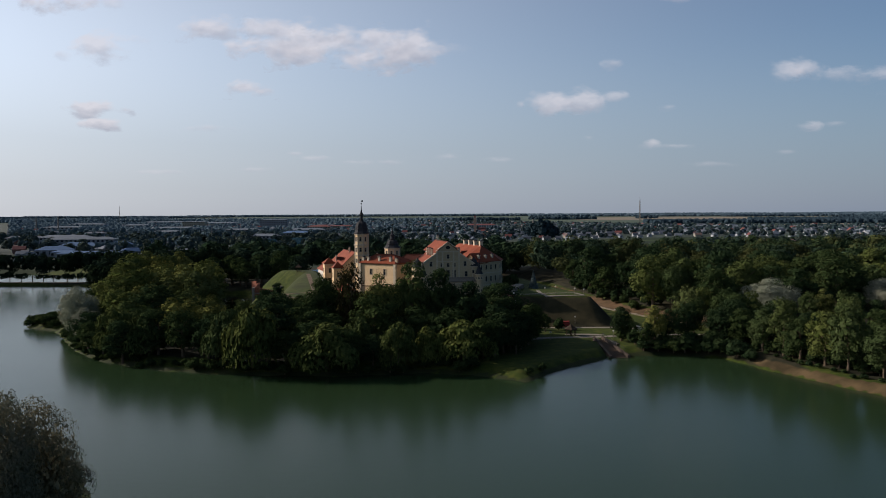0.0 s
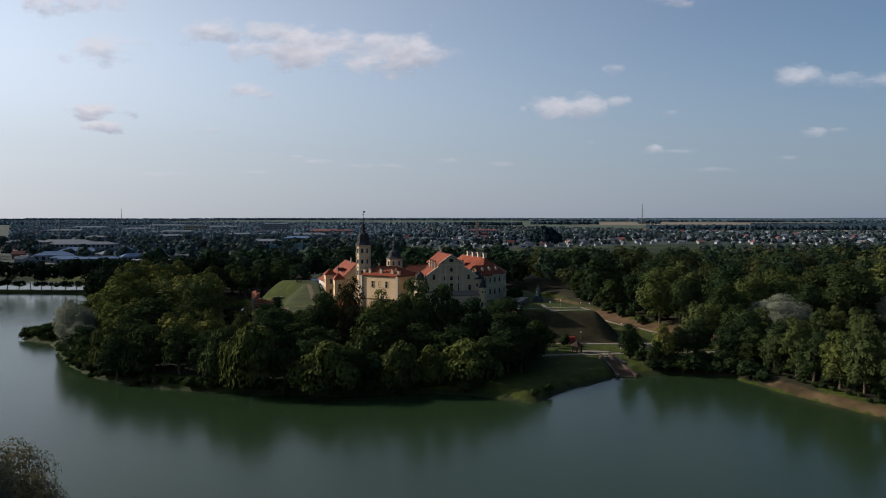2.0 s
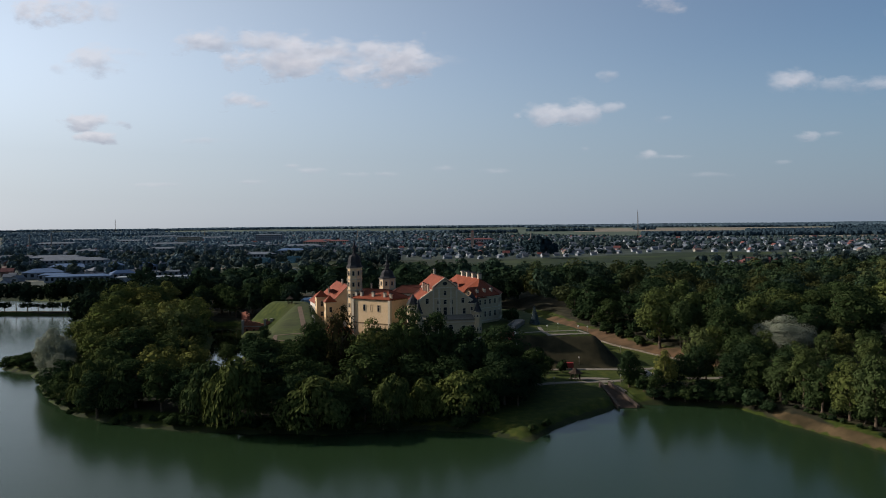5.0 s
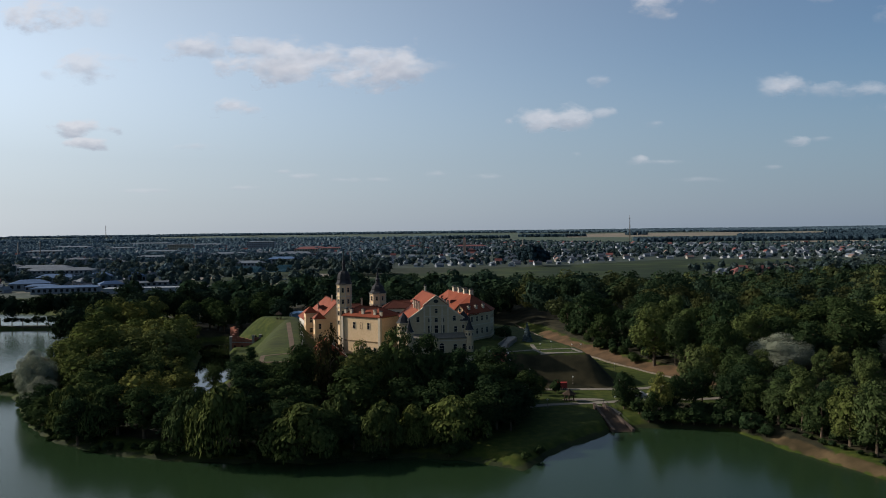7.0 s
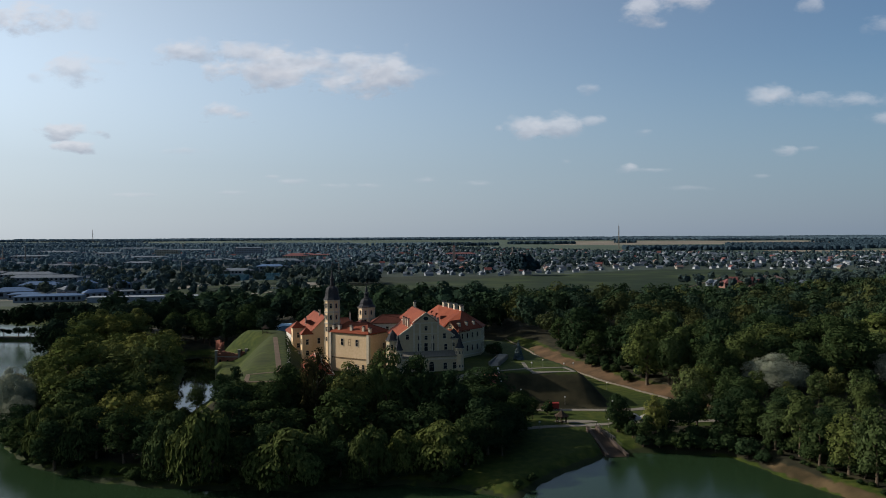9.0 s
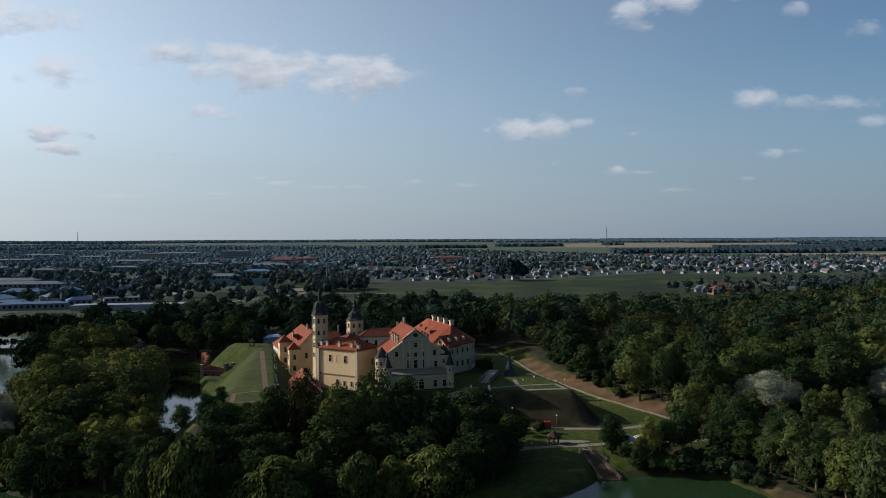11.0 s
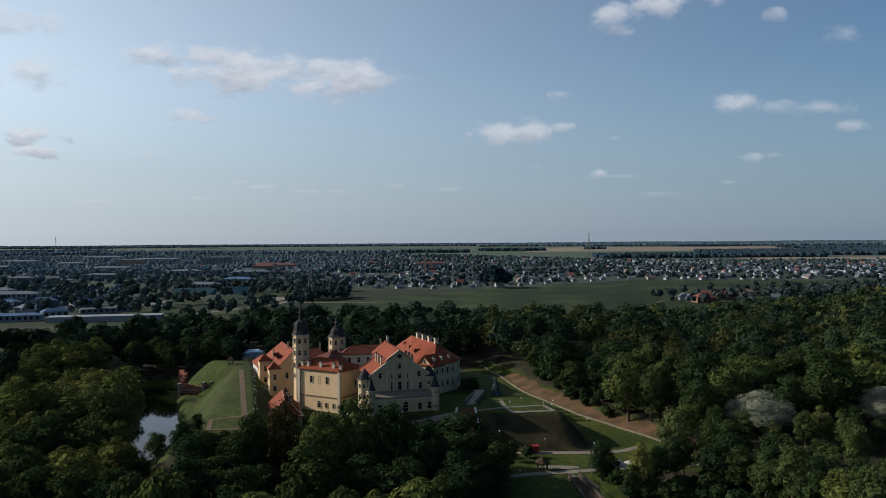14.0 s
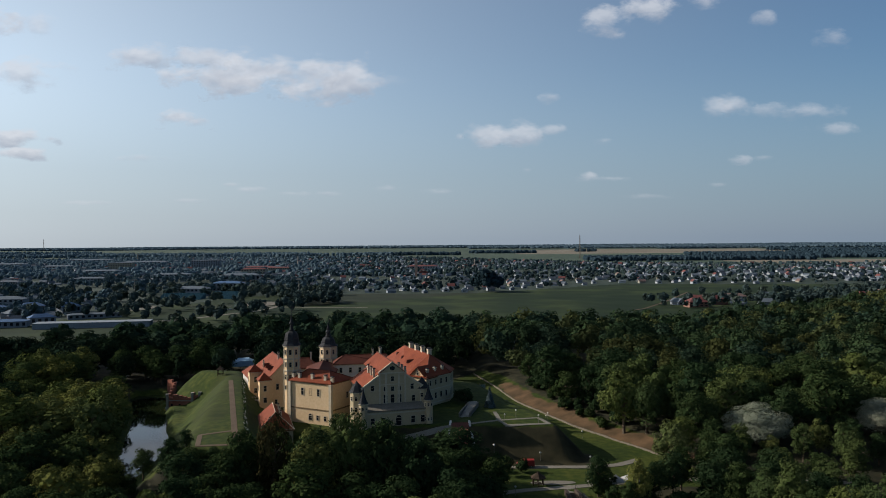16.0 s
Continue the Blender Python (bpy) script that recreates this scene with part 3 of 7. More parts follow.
def window(parent, x, y, z, ang, w, h, arch=False):
    """A framed window on a wall that faces ang; the frame stands proud and the pane lies back in it."""
    key = (round(w, 2), round(h, 2), arch)
    if key not in WINDOWS:
        fr, pn = Shape(), Shape()
        t, d = 0.11, 0.12
        top = h / 2
        for cx0, cz0, sx, sz in ((-w / 2 - t / 2, 0, t, h), (w / 2 + t / 2, 0, t, h), (0, -h / 2 - t / 2, w + 3 * t, t), (0, h / 2 + t / 2, w + 2 * t, t)):
            fr.box((cx0, -d / 2, cz0), (sx, d, sz))
        fr.box((0, -0.04, h * 0.1), (w, 0.04, 0.06))
        if arch:
            n = 8
            for i in range(n):
                a0, a1 = math.pi * i / n, math.pi * (i + 1) / n
                q = [(math.cos(a) * r, math.sin(a) * r) for a, r in ((a0, w / 2), (a1, w / 2), (a1, w / 2 + t), (a0, w / 2 + t))]
                fr.face_set([(x_, -d, h / 2 + z_) for x_, z_ in q] + [(x_, 0, h / 2 + z_) for x_, z_ in q], [(0, 3, 2, 1), (3, 7, 6, 2), (0, 1, 5, 4)])
            pn.face_set([(-w / 2, -0.03, h / 2)] + [(math.cos(math.pi * (1 - i / n)) * w / 2, -0.03, h / 2 + math.sin(math.pi * (1 - i / n)) * w / 2) for i in range(n + 1)], [tuple(range(n + 1, -1, -1))])
        pn.box((0, -0.015, 0), (w, 0.03, h))
        WINDOWS[key] = (fr.mesh("window", M["trim"]), pn.mesh("pane", M["glass"]))
    fr, pn = WINDOWS[key]
    ob = new("window", fr)
    ob.parent = parent
    ob.matrix_basis = parent.matrix_basis.inverted() @ pose(x, y, z, 0, 0, math.degrees(ang))
    pa = new("pane", pn)
    pa.parent = ob
    return ob


def along(a, b, f, out=0.0):
    """A point at f of the way from a to b on a wall that runs counter-clockwise, and the wall's turn."""
    ex, ey = b[0] - a[0], b[1] - a[1]
    L = math.hypot(ex, ey)
    return a[0] + ex * f + ey / L * out, a[1] + ey * f - ex / L * out, math.atan2(ey, ex)


def windows(parent, a, b, fr, z, w, h, arch=False):
    for f in fr:
        x, y, an = along(a, b, f, 0.012)
        window(parent, x, y, z, an, w, h, arch)


def walls(parent, poly, z0, z1, mat, name="wall", cornice=True, label="", eaves="trim"):
    part(name, Shape().prism(poly, z0, z1), mat, parent, label)
    if cornice:
        part("cornice", Shape().prism(grown(poly, 0.18), z1 - 0.55, z1 - 0.28).prism(grown(poly, 0.38), z1 - 0.277, z1 + 0.02), M[eaves], parent, "moulded eaves cornice")


def roof_mesh(parent, vs, fs, mat, name="roof", label="", thick=0.22):
    """Roof planes with thickness."""
    k = len(vs)
    sh = Shape().face_set(vs, fs)
    low = [(x, y, z - thick) for x, y, z in vs]
    edges = {}
    for f in fs:
        for i in range(len(f)):
            e = (f[i], f[(i + 1) % len(f)])
            edges[tuple(sorted(e))] = edges.get(tuple(sorted(e)), []) + [e]
    sh.face_set(vs + low, [tuple(k + i for i in reversed(f)) for f in fs] + [(e[0][1], e[0][0], k + e[0][0], k + e[0][1]) for e in edges.values() if len(e) == 1])
    part(name, sh, mat, parent, label)


def hip_roof(parent, poly, z, ridge, top, mat, over=0.45, **kw):
    """Roof on a four-cornered plan a, b, c, d with a ridge from r0 (towards edge ab) to r1 (towards cd)."""
    e = [(x, y, z) for x, y in grown(poly, over)]
    r = [(*ridge[0], top), (*ridge[1], top)]
    roof_mesh(parent, e + r, [(0, 1, 4), (1, 2, 5, 4), (2, 3, 5), (3, 0, 4, 5)], mat, **kw)
    part("ridge_tiles", Shape().rod(r[0], r[1], 0.17).rod(e[0], r[0], 0.13).rod(e[1], r[0], 0.13).rod(e[2], r[1], 0.13).rod(e[3], r[1], 0.13), M["olddtile"], parent)


CHIMNEY = Shape().box((0, 0, 0), (0.85, 0.85, 3.4)).box((0, 0, 1.75), (1.1, 1.1, 0.22)).mesh("chimney", M["trim"])
CHIMNEY_CAP = Shape().box((0, 0, 2.0), (0.62, 0.62, 0.32)).prism([(-0.58, -0.58), (0.58, -0.58), (0.58, 0.58), (-0.58, 0.58)], 2.16, 2.42, [(-0.3, -0.3), (0.3, -0.3), (0.3, 0.3), (-0.3, 0.3)]).mesh("cap", M["slate"])


def chimney(parent, x, y, z, turn=0.0, s=1.0, tall=None):
    ob = new("chimney", CHIMNEY)
    ob.parent = parent
    ob.matrix_basis = parent.matrix_basis.inverted() @ pose(x, y, z, 0, 0, math.degrees(turn)) @ Matrix.Diagonal((s, s, tall or s, 1))
    cap_ = new("cap", CHIMNEY_CAP)
    cap_.parent = ob


DORMER = Shape().face_set([(-0.75, -1.0, -0.25), (0.75, -1.0, -0.25), (0, -1.0, 0.95), (-0.85, 1.6, 0.55), (0.85, 1.6, 0.55), (0, 1.6, 1.0)], [(0, 2, 5, 3), (1, 4, 5, 2), (0, 3, 4, 1), (3, 5, 4)]).mesh("dormer", M["olddtile"])
DORMER_WINDOW = Shape().face_set([(-0.72, -0.98, -0.24), (0.72, -0.98, -0.24), (0, -0.98, 0.9), (-0.72, -0.9, -0.24), (0.72, -0.9, -0.24), (0, -0.9, 0.9)], [(0, 1, 2), (5, 4, 3)]).mesh("dormer_window", M["glass"])


def dormer(parent, x, y, z, turn):
    ob = new("dormer", DORMER)
    ob.parent = parent
    ob.matrix_basis = parent.matrix_basis.inverted() @ pose(x, y, z, 0, 0, math.degrees(turn))
    gl = new("window", DORMER_WINDOW)
    gl.parent = ob


def local(c, d, s, t):
    """Plan point at s along d and t along its left-hand normal, from c."""
    return (c[0] + d[0] * s - d[1] * t, c[1] + d[1] * s + d[0] * t)


# ochre wing with a blank front, rust-coloured bands and a hipped roof
YL, YR = (-47.6, 283.4), (-33.5, 275.4)
ux, uy = (Vector(YR) - Vector(YL)).normalized()
yp = [YL, YR, local(YR, (ux, uy), 0, 11.5), local(YL, (ux, uy), 0, 11.5)]
wing = thing("castle_wing", "ochre stucco castle wing with red hipped tile roof", "castle wing")
walls(wing, yp, 5.5, 21.5, M["ochre"], eaves="band")
part("string_course", Shape().prism(grown(yp, 0.12), 12.6, 13.0), M["band"], wing, "brown painted string course")
for c in yp[:3]:
    part("pilaster", Shape().box((c[0], c[1], 13.6), (1.0, 1.0, 15.2), math.atan2(uy, ux)), M["trim"], wing)
windows(wing, YL, YR, (0.31, 0.70), 18.2, 0.95, 2.2)
windows(wing, YL, YR, (0.86, 0.68), 10.2, 0.85, 1.5)
windows(wing, YL, YR, (0.50,), 10.0, 1.3, 1.4, True)
x0, y0, a0 = along(YL, YR, 0.505, 0.0)
part("blind_window", Shape().box((x0, y0, 18.2), (1.0, 0.10, 2.2), a0), M["ochre"], wing)
part("blind_window_lines", Shape().box((x0, y0, 19.25), (1.0, 0.16, 0.12), a0).box((x0, y0, 18.2), (0.8, 0.16, 0.12), a0).box((x0, y0, 17.15), (1.0, 0.16, 0.12), a0).box((x0 - 0.44 * ux, y0 - 0.44 * uy, 18.2), (0.12, 0.16, 2.1), a0), M["band"], wing)
windows(wing, yp[1], yp[2], (0.75,), 16.6, 0.9, 1.9)
hip_roof(wing, [yp[1], yp[2], yp[3], yp[0]], 21.5, (local(YR, (ux, uy), -4.6, 5.7), local(YL, (ux, uy), 3.0, 5.7)), 24.4, M["tile"])
for f, dz in ((0.03, 0), (0.18, 0.2), (0.50, 0.3), (0.82, 0.2), (0.98, -0.2)):
    x0, y0, a0 = along(YL, YR, f, -1.3)
    chimney(wing, x0, y0, 22.3 + dz, a0, 1.05, 0.62)

# clock tower, eight-sided, with a bell-shaped helm
HELM = [(2.62, -0.1), (3.15, 0), (3.1, 0.16), (2.75, 0.55), (2.5, 1.1), (2.36, 1.65), (2.52, 1.72), (2.52, 1.9), (2.36, 2.0), (2.3, 2.9), (2.1, 3.6), (1.75, 4.15), (1.2, 4.55), (0.72, 4.75), (0.85, 4.85), (0.85, 5.0), (0.58, 5.1), (0.52, 6.9), (0.8, 7.0), (0.82, 7.15), (0.6, 7.5), (0.36, 8.2), (0.2, 9.0), (0.09, 10.5)]


def oct_tower(name, label, c, r, z0, z1, bands, wins, helm, tip, mat):
    tw = thing(name, label, "tower")
    ph = math.pi / 8
    part("shaft", Shape().lathe((*c, 0), [(r, z0), (r, z1)], 8, ph), mat, tw)
    for b in bands:
        part("cornice", Shape().lathe((*c, b), [(r, -0.35), (r + 0.16, -0.3), (r + 0.3, 0.0), (r + 0.3, 0.16), (r, 0.2)], 8, ph), M["trim"], tw)
    for i in range(8):
        a = ph + i * math.pi / 4
        part("pilaster", Shape().rod((c[0] + r * math.cos(a), c[1] + r * math.sin(a), z0 + 0.5), (c[0] + r * math.cos(a), c[1] + r * math.sin(a), z1 - 0.3), 0.2, 0.2, 6), M["trim"], tw)
    ap = r * math.cos(math.pi / 8) + 0.012
    for i in range(8):
        a = i * math.pi / 4
        if math.sin(a) > 0.5:
            continue
        for z, w, h, arch in wins:
            window(tw, c[0] + ap * math.cos(a), c[1] + ap * math.sin(a), z, a + math.pi / 2, w, h, arch)
    part("helm", Shape().lathe((*c, z1), helm, 8, ph), M["slate"], tw, "dark sheet-metal bell helm")
    part("finial", Shape().rod((*c, z1 + helm[-1][1] - 0.2), (*c, tip), 0.09, 0.05).lathe((*c, tip - 1.3), [(0.05, -0.2), (0.28, 0), (0.05, 0.2)], 8).box((c[0] + 0.35, c[1], tip - 0.3), (0.8, 0.06, 0.5)), M["slate"], tw, "spike with ball and weathervane")
    return tw


oct_tower("castle_tower", "slender ochre tower with dark bell helm and spire", (-47.7, 287.2), 2.62, 6, 32.2, (32.0, 28.0, 24.1), ((30.1, 0.75, 1.6, False), (26.1, 0.75, 1.5, False), (22.0, 0.75, 1.5, False), (18.6, 0.7, 1.3, False)),
          HELM, 44.8, M["ochre"])
HELM2 = [(3.5, -0.1), (4.0, 0), (3.95, 0.18), (3.4, 0.55), (2.95, 1.1), (2.75, 1.5), (2.9, 1.58), (2.9, 1.75), (2.7, 1.85), (2.55, 2.5), (2.15, 3.1), (1.45, 3.55), (1.05, 3.75), (1.35, 3.85), (1.35, 4.0), (0.95, 4.1), (0.85, 5.3), (1.15, 5.4), (1.2, 5.55), (0.95, 5.9), (0.6, 6.3), (0.5, 6.4), (0.62, 6.6), (0.55, 7.2), (0.25, 8.0), (0.107, 9.3)]
oct_tower("gate_tower", "squat ochre gate tower with tiered dark spire", (-43.2, 343.5), 3.5, 6, 24.3, (24.1, 19.7), ((22.1, 0.8, 1.7, False), (17.9, 1.0, 2.4, True)), HELM2, 34.9, M["ochre"])

# long left wing with a steep lit roof, gabled towards the water
uL, vL = Vector((0.93, 0.366)), Vector((-0.366, 0.93))
A = Vector((-59.4, 302.6))
lp = [tuple(A), tuple(A + uL * 13), tuple(A + uL * 13 + vL * 30), tuple(A + vL * 30)]
lw = thing("castle_wing", "ochre gabled castle wing under steep red tiles", "castle wing")
walls(lw, lp, 3.5, 17.6, M["ochre"], cornice=False)
g0, g1 = A + uL * 6.5, A + uL * 6.5 + vL * 25
part("gable", Shape().face_set([(*lp[0], 17.6), (*lp[1], 17.6), (*g0, 24.0), (*(Vector(lp[0]) + vL * 0.8), 17.6), (*(Vector(lp[1]) + vL * 0.8), 17.6), (*(g0 + vL * 0.8), 24.0)], [(0, 1, 2), (5, 4, 3), (0, 2, 5, 3), (1, 4, 5, 2), (0, 3, 4, 1)]), M["ochre"], lw)
e = [A - uL * 0.6 - vL * 0.35, A + uL * 13.6 - vL * 0.35, A + uL * 13.6 + vL * 30.6, A - uL * 0.6 + vL * 30.6]
roof_mesh(lw, [(*e[0], 17.4), (*e[1], 17.4), (*e[2], 17.4), (*e[3], 17.4), (*(g0 - vL * 0.35), 24.3), (*g1, 24.3)], [(1, 2, 5, 4), (2, 3, 5), (3, 0, 4, 5)], M["tile"])
part("ridge_tiles", Shape().rod((*g0, 24.35), (*g1, 24.35), 0.17), M["olddtile"], lw)
windows(lw, lp[0], lp[1], (0.30, 0.62), 15.4, 0.95, 2.0)
windows(lw, lp[0], lp[1], (0.26,), 10.2, 0.85, 1.5)
windows(lw, lp[3], lp[0], (0.2, 0.35, 0.5), 12.0, 0.9, 1.7)
for k in (6, 10, 14):
    q = A + uL * 2.6 + vL * k
    dormer(lw, q.x, q.y, 20.8, math.atan2(vL.y, vL.x) - math.pi)
chimney(lw, *(A + uL * 6.0 + vL * 9), 24.8, 0.3, 0.65)
chimney(lw, *(A + uL * 2.0 + vL * 17), 21.0, 0.3, 0.65)
for q, zt, w in ((A + uL * -0.6 + vL * 0.6, 18.3, 3.7), (A + uL * -1.6 + vL * 15.2, 19.2, 4.2)):
    pav = thing("corner_pavilion", "ochre corner pavilion with red pyramid roof", "pavilion")
    pp = [tuple(q + uL * a + vL * b) for a, b in ((-w / 2, -w / 2), (w / 2, -w / 2), (w / 2, w / 2), (-w / 2, w / 2))]
    walls(pav, pp, 3.2, zt, M["ochre"])
    ee = [(x, y, zt) for x, y in grown(pp, 0.45)]
    roof_mesh(pav, ee + [(q.x, q.y, zt + 2.3)], [(0, 1, 4), (1, 2, 4), (2, 3, 4), (3, 0, 4)], M["tile"])
    windows(pav, pp[0], pp[1], (0.5,), zt - 3.0, 0.95, 1.9)
    windows(pav, pp[0], pp[1], (0.5,), zt - 7.0, 1.1, 1.7)
    windows(pav, pp[3], pp[0], (0.5,), zt - 3.0, 0.9, 1.8)
    windows(pav, pp[3], pp[0], (0.5,), zt - 7.0, 0.9, 1.8)
q = A + uL * -3.0 + vL * 18
wp = [tuple(q), tuple(q + uL * 5), tuple(q + uL * 5 + vL * 17), tuple(q + vL * 17)]
ww = thing("castle_wing", "white-plastered low castle wing with red roof", "castle wing")
walls(ww, wp, 4, 15.8, M["white"])
hip_roof(ww, wp, 15.8, (q + uL * 2.5 + vL * 2.5, q + uL * 2.5 + vL * 14.5), 18.4, M["tile"])
windows(ww, wp[3], wp[0], (0.2, 0.4, 0.6, 0.8), 13.0, 0.9, 1.7)
windows(ww, wp[3], wp[0], (0.2, 0.4, 0.6, 0.8), 8.6, 0.9, 1.6)

# palace hall with a stepped gable front
TH = math.radians(16.0)
d2, b2 = Vector((math.cos(TH), math.sin(TH))), Vector((-math.sin(TH), math.cos(TH)))
F = Vector((-13.8, 266.3))
hall = thing("palace_hall", "cream palace hall with gabled front and red roofs", "castle hall", (F.x, F.y, 0), TH)


def front(pts, y0, y1):
    """A slab with the outline pts of (x, z), from y0 to y1."""
    n = len(pts)
    return Shape().face_set([(x, y0, z) for x, z in pts] + [(x, y1, z) for x, z in pts], [tuple(range(n)), tuple(range(2 * n - 1, n - 1, -1))] + [(i, n + i, n + (i + 1) % n, (i + 1) % n) for i in range(n)])


part("wall", front([(-9, 6), (9, 6), (9, 22), (4.3, 25.4), (3.95, 25.4), (3.95, 26.4), (0, 29.3), (-3.95, 26.4), (-3.95, 25.4), (-4.3, 25.4), (-9, 22)], -0.4, 0.5), M["cream"], hall)
part("wall", Shape().prism([(-8.8, 0.5), (8.8, 0.5), (8.8, 19), (-8.8, 19)], 6, 21.8), M["cream"], hall)
part("clerestory", Shape().prism([(-3.8, 0.5), (3.8, 0.5), (3.8, 21), (-3.8, 21)], 21.8, 26.3), M["white"], hall)
part("gable", front([(-3.8, 26.3), (3.8, 26.3), (0, 29.2)], 20.6, 21.0), M["cream"], hall)
part("cornice", Shape().box((0, -0.55, 26.35), (8.5, 0.5, 0.32)).box((0, -0.5, 22.9), (8.2, 0.35, 0.22)), M["trim"], hall)
for s in (-1, 1):
    part("raking_cornice", front([(s * 4.4, 26.45), (s * 4.4, 26.75), (0, 29.85), (0, 29.5)][::s], -0.75, -0.3), M["trim"], hall)
    roof_mesh(hall, [(s * 4.5, -0.7, 26.1), (s * 4.5, 21.5, 26.1), (0, 21.5, 29.7), (0, -0.7, 29.7)], [(0, 1, 2, 3)[::s]], M["tile"], label="upper tile roof slope")
    roof_mesh(hall, [(s * 9.5, -0.2, 21.5), (s * 9.5, 19.3, 21.5), (s * 3.82, 19.3, 25.4), (s * 3.82, -0.2, 25.4)], [(0, 1, 2, 3)[::s]], M["tile"], label="lower tile roof slope")
    part("coping", front([(s * 9.6, 21.6), (s * 9.6, 22.2), (s * 4.3, 25.9), (s * 4.3, 25.3)][::s], -0.6, 0.0), M["trim"], hall)
part("ridge_tiles", Shape().rod((0, -0.7, 29.75), (0, 21.5, 29.75), 0.17), M["olddtile"], hall)
for x in (-3.95, -2.0, 2.0, 3.95):
    part("pilaster", Shape().box((x, -0.5, 19.6), (0.5, 0.22, 13.4)), M["trim"], hall)
for x in (-8.8, 8.8):
    part("pilaster", Shape().box((x, -0.5, 14.5), (0.5, 0.22, 15)), M["trim"], hall)


def hall_window(x, z, w, h, arch=False):
    p = hall.matrix_basis @ Vector((x, -0.412, z))
    window(hall, p.x, p.y, p.z, TH, w, h, arch)


for x in (-2.15 * 1.35, 0, 2.15 * 1.35):
    hall_window(x * 0.75 + 0, 18.6, 1.15, 2.5)
    hall_window(x * 0.75 + 0, 21.6, 1.0, 1.3)
hall_window(0, 24.6, 0.95, 1.4)
for x in (-6.1, 6.1):
    hall_window(x, 22.0, 1.0, 1.6)
hall_window(6.5, 18.4, 1.0, 1.8)
part("oculus", front([(0.62 * math.cos(a) * 1.3, 27.75 + 0.62 * math.sin(a)) for a in np.linspace(0, 2 * math.pi, 15)[:-1]], -0.46, -0.40), M["glass"], hall, "dark oval attic window")
for k, yy in enumerate((3.5, 7.5, 11.5)):
    p = hall.matrix_basis @ Vector((-4.9, yy, 25.6))
    chimney(hall, p.x, p.y, p.z + 0.3, TH, 0.7)
    p = hall.matrix_basis @ Vector((4.9, yy, 25.6))
    chimney(hall, p.x, p.y, p.z + 0.3, TH, 0.7)
p = hall.matrix_basis @ Vector((0.5, 19, 29.6))
chimney(hall, p.x, p.y, p.z + 0.3, TH, 0.8)

terr = thing("terrace", "cream arcaded terrace with grey sheet-metal deck", "terrace", (F.x, F.y, 0), TH)
part("wall", Shape().prism([(-9.2, -5.6), (9.4, -5.6), (9.4, -0.42), (-9.2, -0.42)], 6.5, 16.1), M["cream"], terr)
part("deck", Shape().prism([(-9.6, -6.0), (9.8, -6.0), (9.8, -0.44), (-9.6, -0.44)], 16.1, 16.4), M["sheet"], terr)
part("string_course", Shape().prism([(-9.35, -5.8), (9.55, -5.8), (9.55, -5.5), (-9.35, -5.5)], 15.3, 15.7), M["trim"], terr)
part("lean_to_roof", Shape().face_set([(-8.9, -5.9, 16.4), (9.2, -5.9, 16.4), (9.0, -0.45, 17.3), (-8.8, -0.45, 17.3)], [(0, 1, 2, 3)]), M["sheet"], terr)
for x, arch in ((-7.2, 0), (-4.2, 0), (0.6, 1), (5.0, 0), (8.0, 0)):
    p = terr.matrix_basis @ Vector((x, -5.612, 13.2))
    window(terr, p.x, p.y, p.z if not arch else 12.8, TH, 1.15 if not arch else 1.6, 2.0 if not arch else 2.2, bool(arch))
for x in (-7.4, -5.4):
    p = terr.matrix_basis @ Vector((x, -5.612, 9.2))
    window(terr, p.x, p.y, p.z, TH, 0.9, 1.3, False)


def turret(name, label, c, r, z0, z1, prof, mat, wins):
    t = thing(name, label, "turret")
    part("shaft", Shape().lathe((*c, 0), [(r, z0), (r, z1)], 8, math.pi / 8), mat, t)
    part("cornice", Shape().lathe((*c, z1), [(r, -0.3), (r + 0.25, -0.1), (r + 0.25, 0.08), (r, 0.12)], 8, math.pi / 8), M["trim"], t)
    part("roof", Shape().lathe((*c, z1 + 0.1), prof, 8, math.pi / 8), M["slate"], t, "dark sheet-metal cap")
    ap = r * math.cos(math.pi / 8) + 0.012
    for a in (-math.pi / 2, -3 * math.pi / 4, -math.pi / 4, math.pi):
        for z, w, h in wins:
            window(t, c[0] + ap * math.cos(a), c[1] + ap * math.sin(a), z, a + math.pi / 2, w, h)


BIGCAP = [(2.5, 0), (2.2, 0.3), (1.7, 1.1), (1.2, 1.9), (0.5, 2.6), (0.12, 3.2)]
SPIRE = [(1.6, 0), (1.35, 0.3), (0.95, 1.2), (0.55, 2.4), (0.25, 3.6), (0.05, 4.8)]
for x, wall in ((-10.6, M["cream"]), (9.6, M["cream"])):
    p = hall.matrix_basis @ Vector((x, 1.2, 0))
    turret("corner_turret", "eight-sided cream corner turret with dark cap", (p.x, p.y), 2.1, 6, 21.0, BIGCAP, wall, ((19.2, 0.7, 1.1), (16.0, 0.7, 1.2)))
for x in (-9.9, 9.9):
    p = hall.matrix_basis @ Vector((x, -5.2, 0))
    turret("terrace_turret", "small cream terrace turret with pointed dark spire", (p.x, p.y), 1.35, 6.5, 18.6, SPIRE, M["cream"], ((17.3, 0.5, 0.8), (13.0, 0.5, 0.9)))

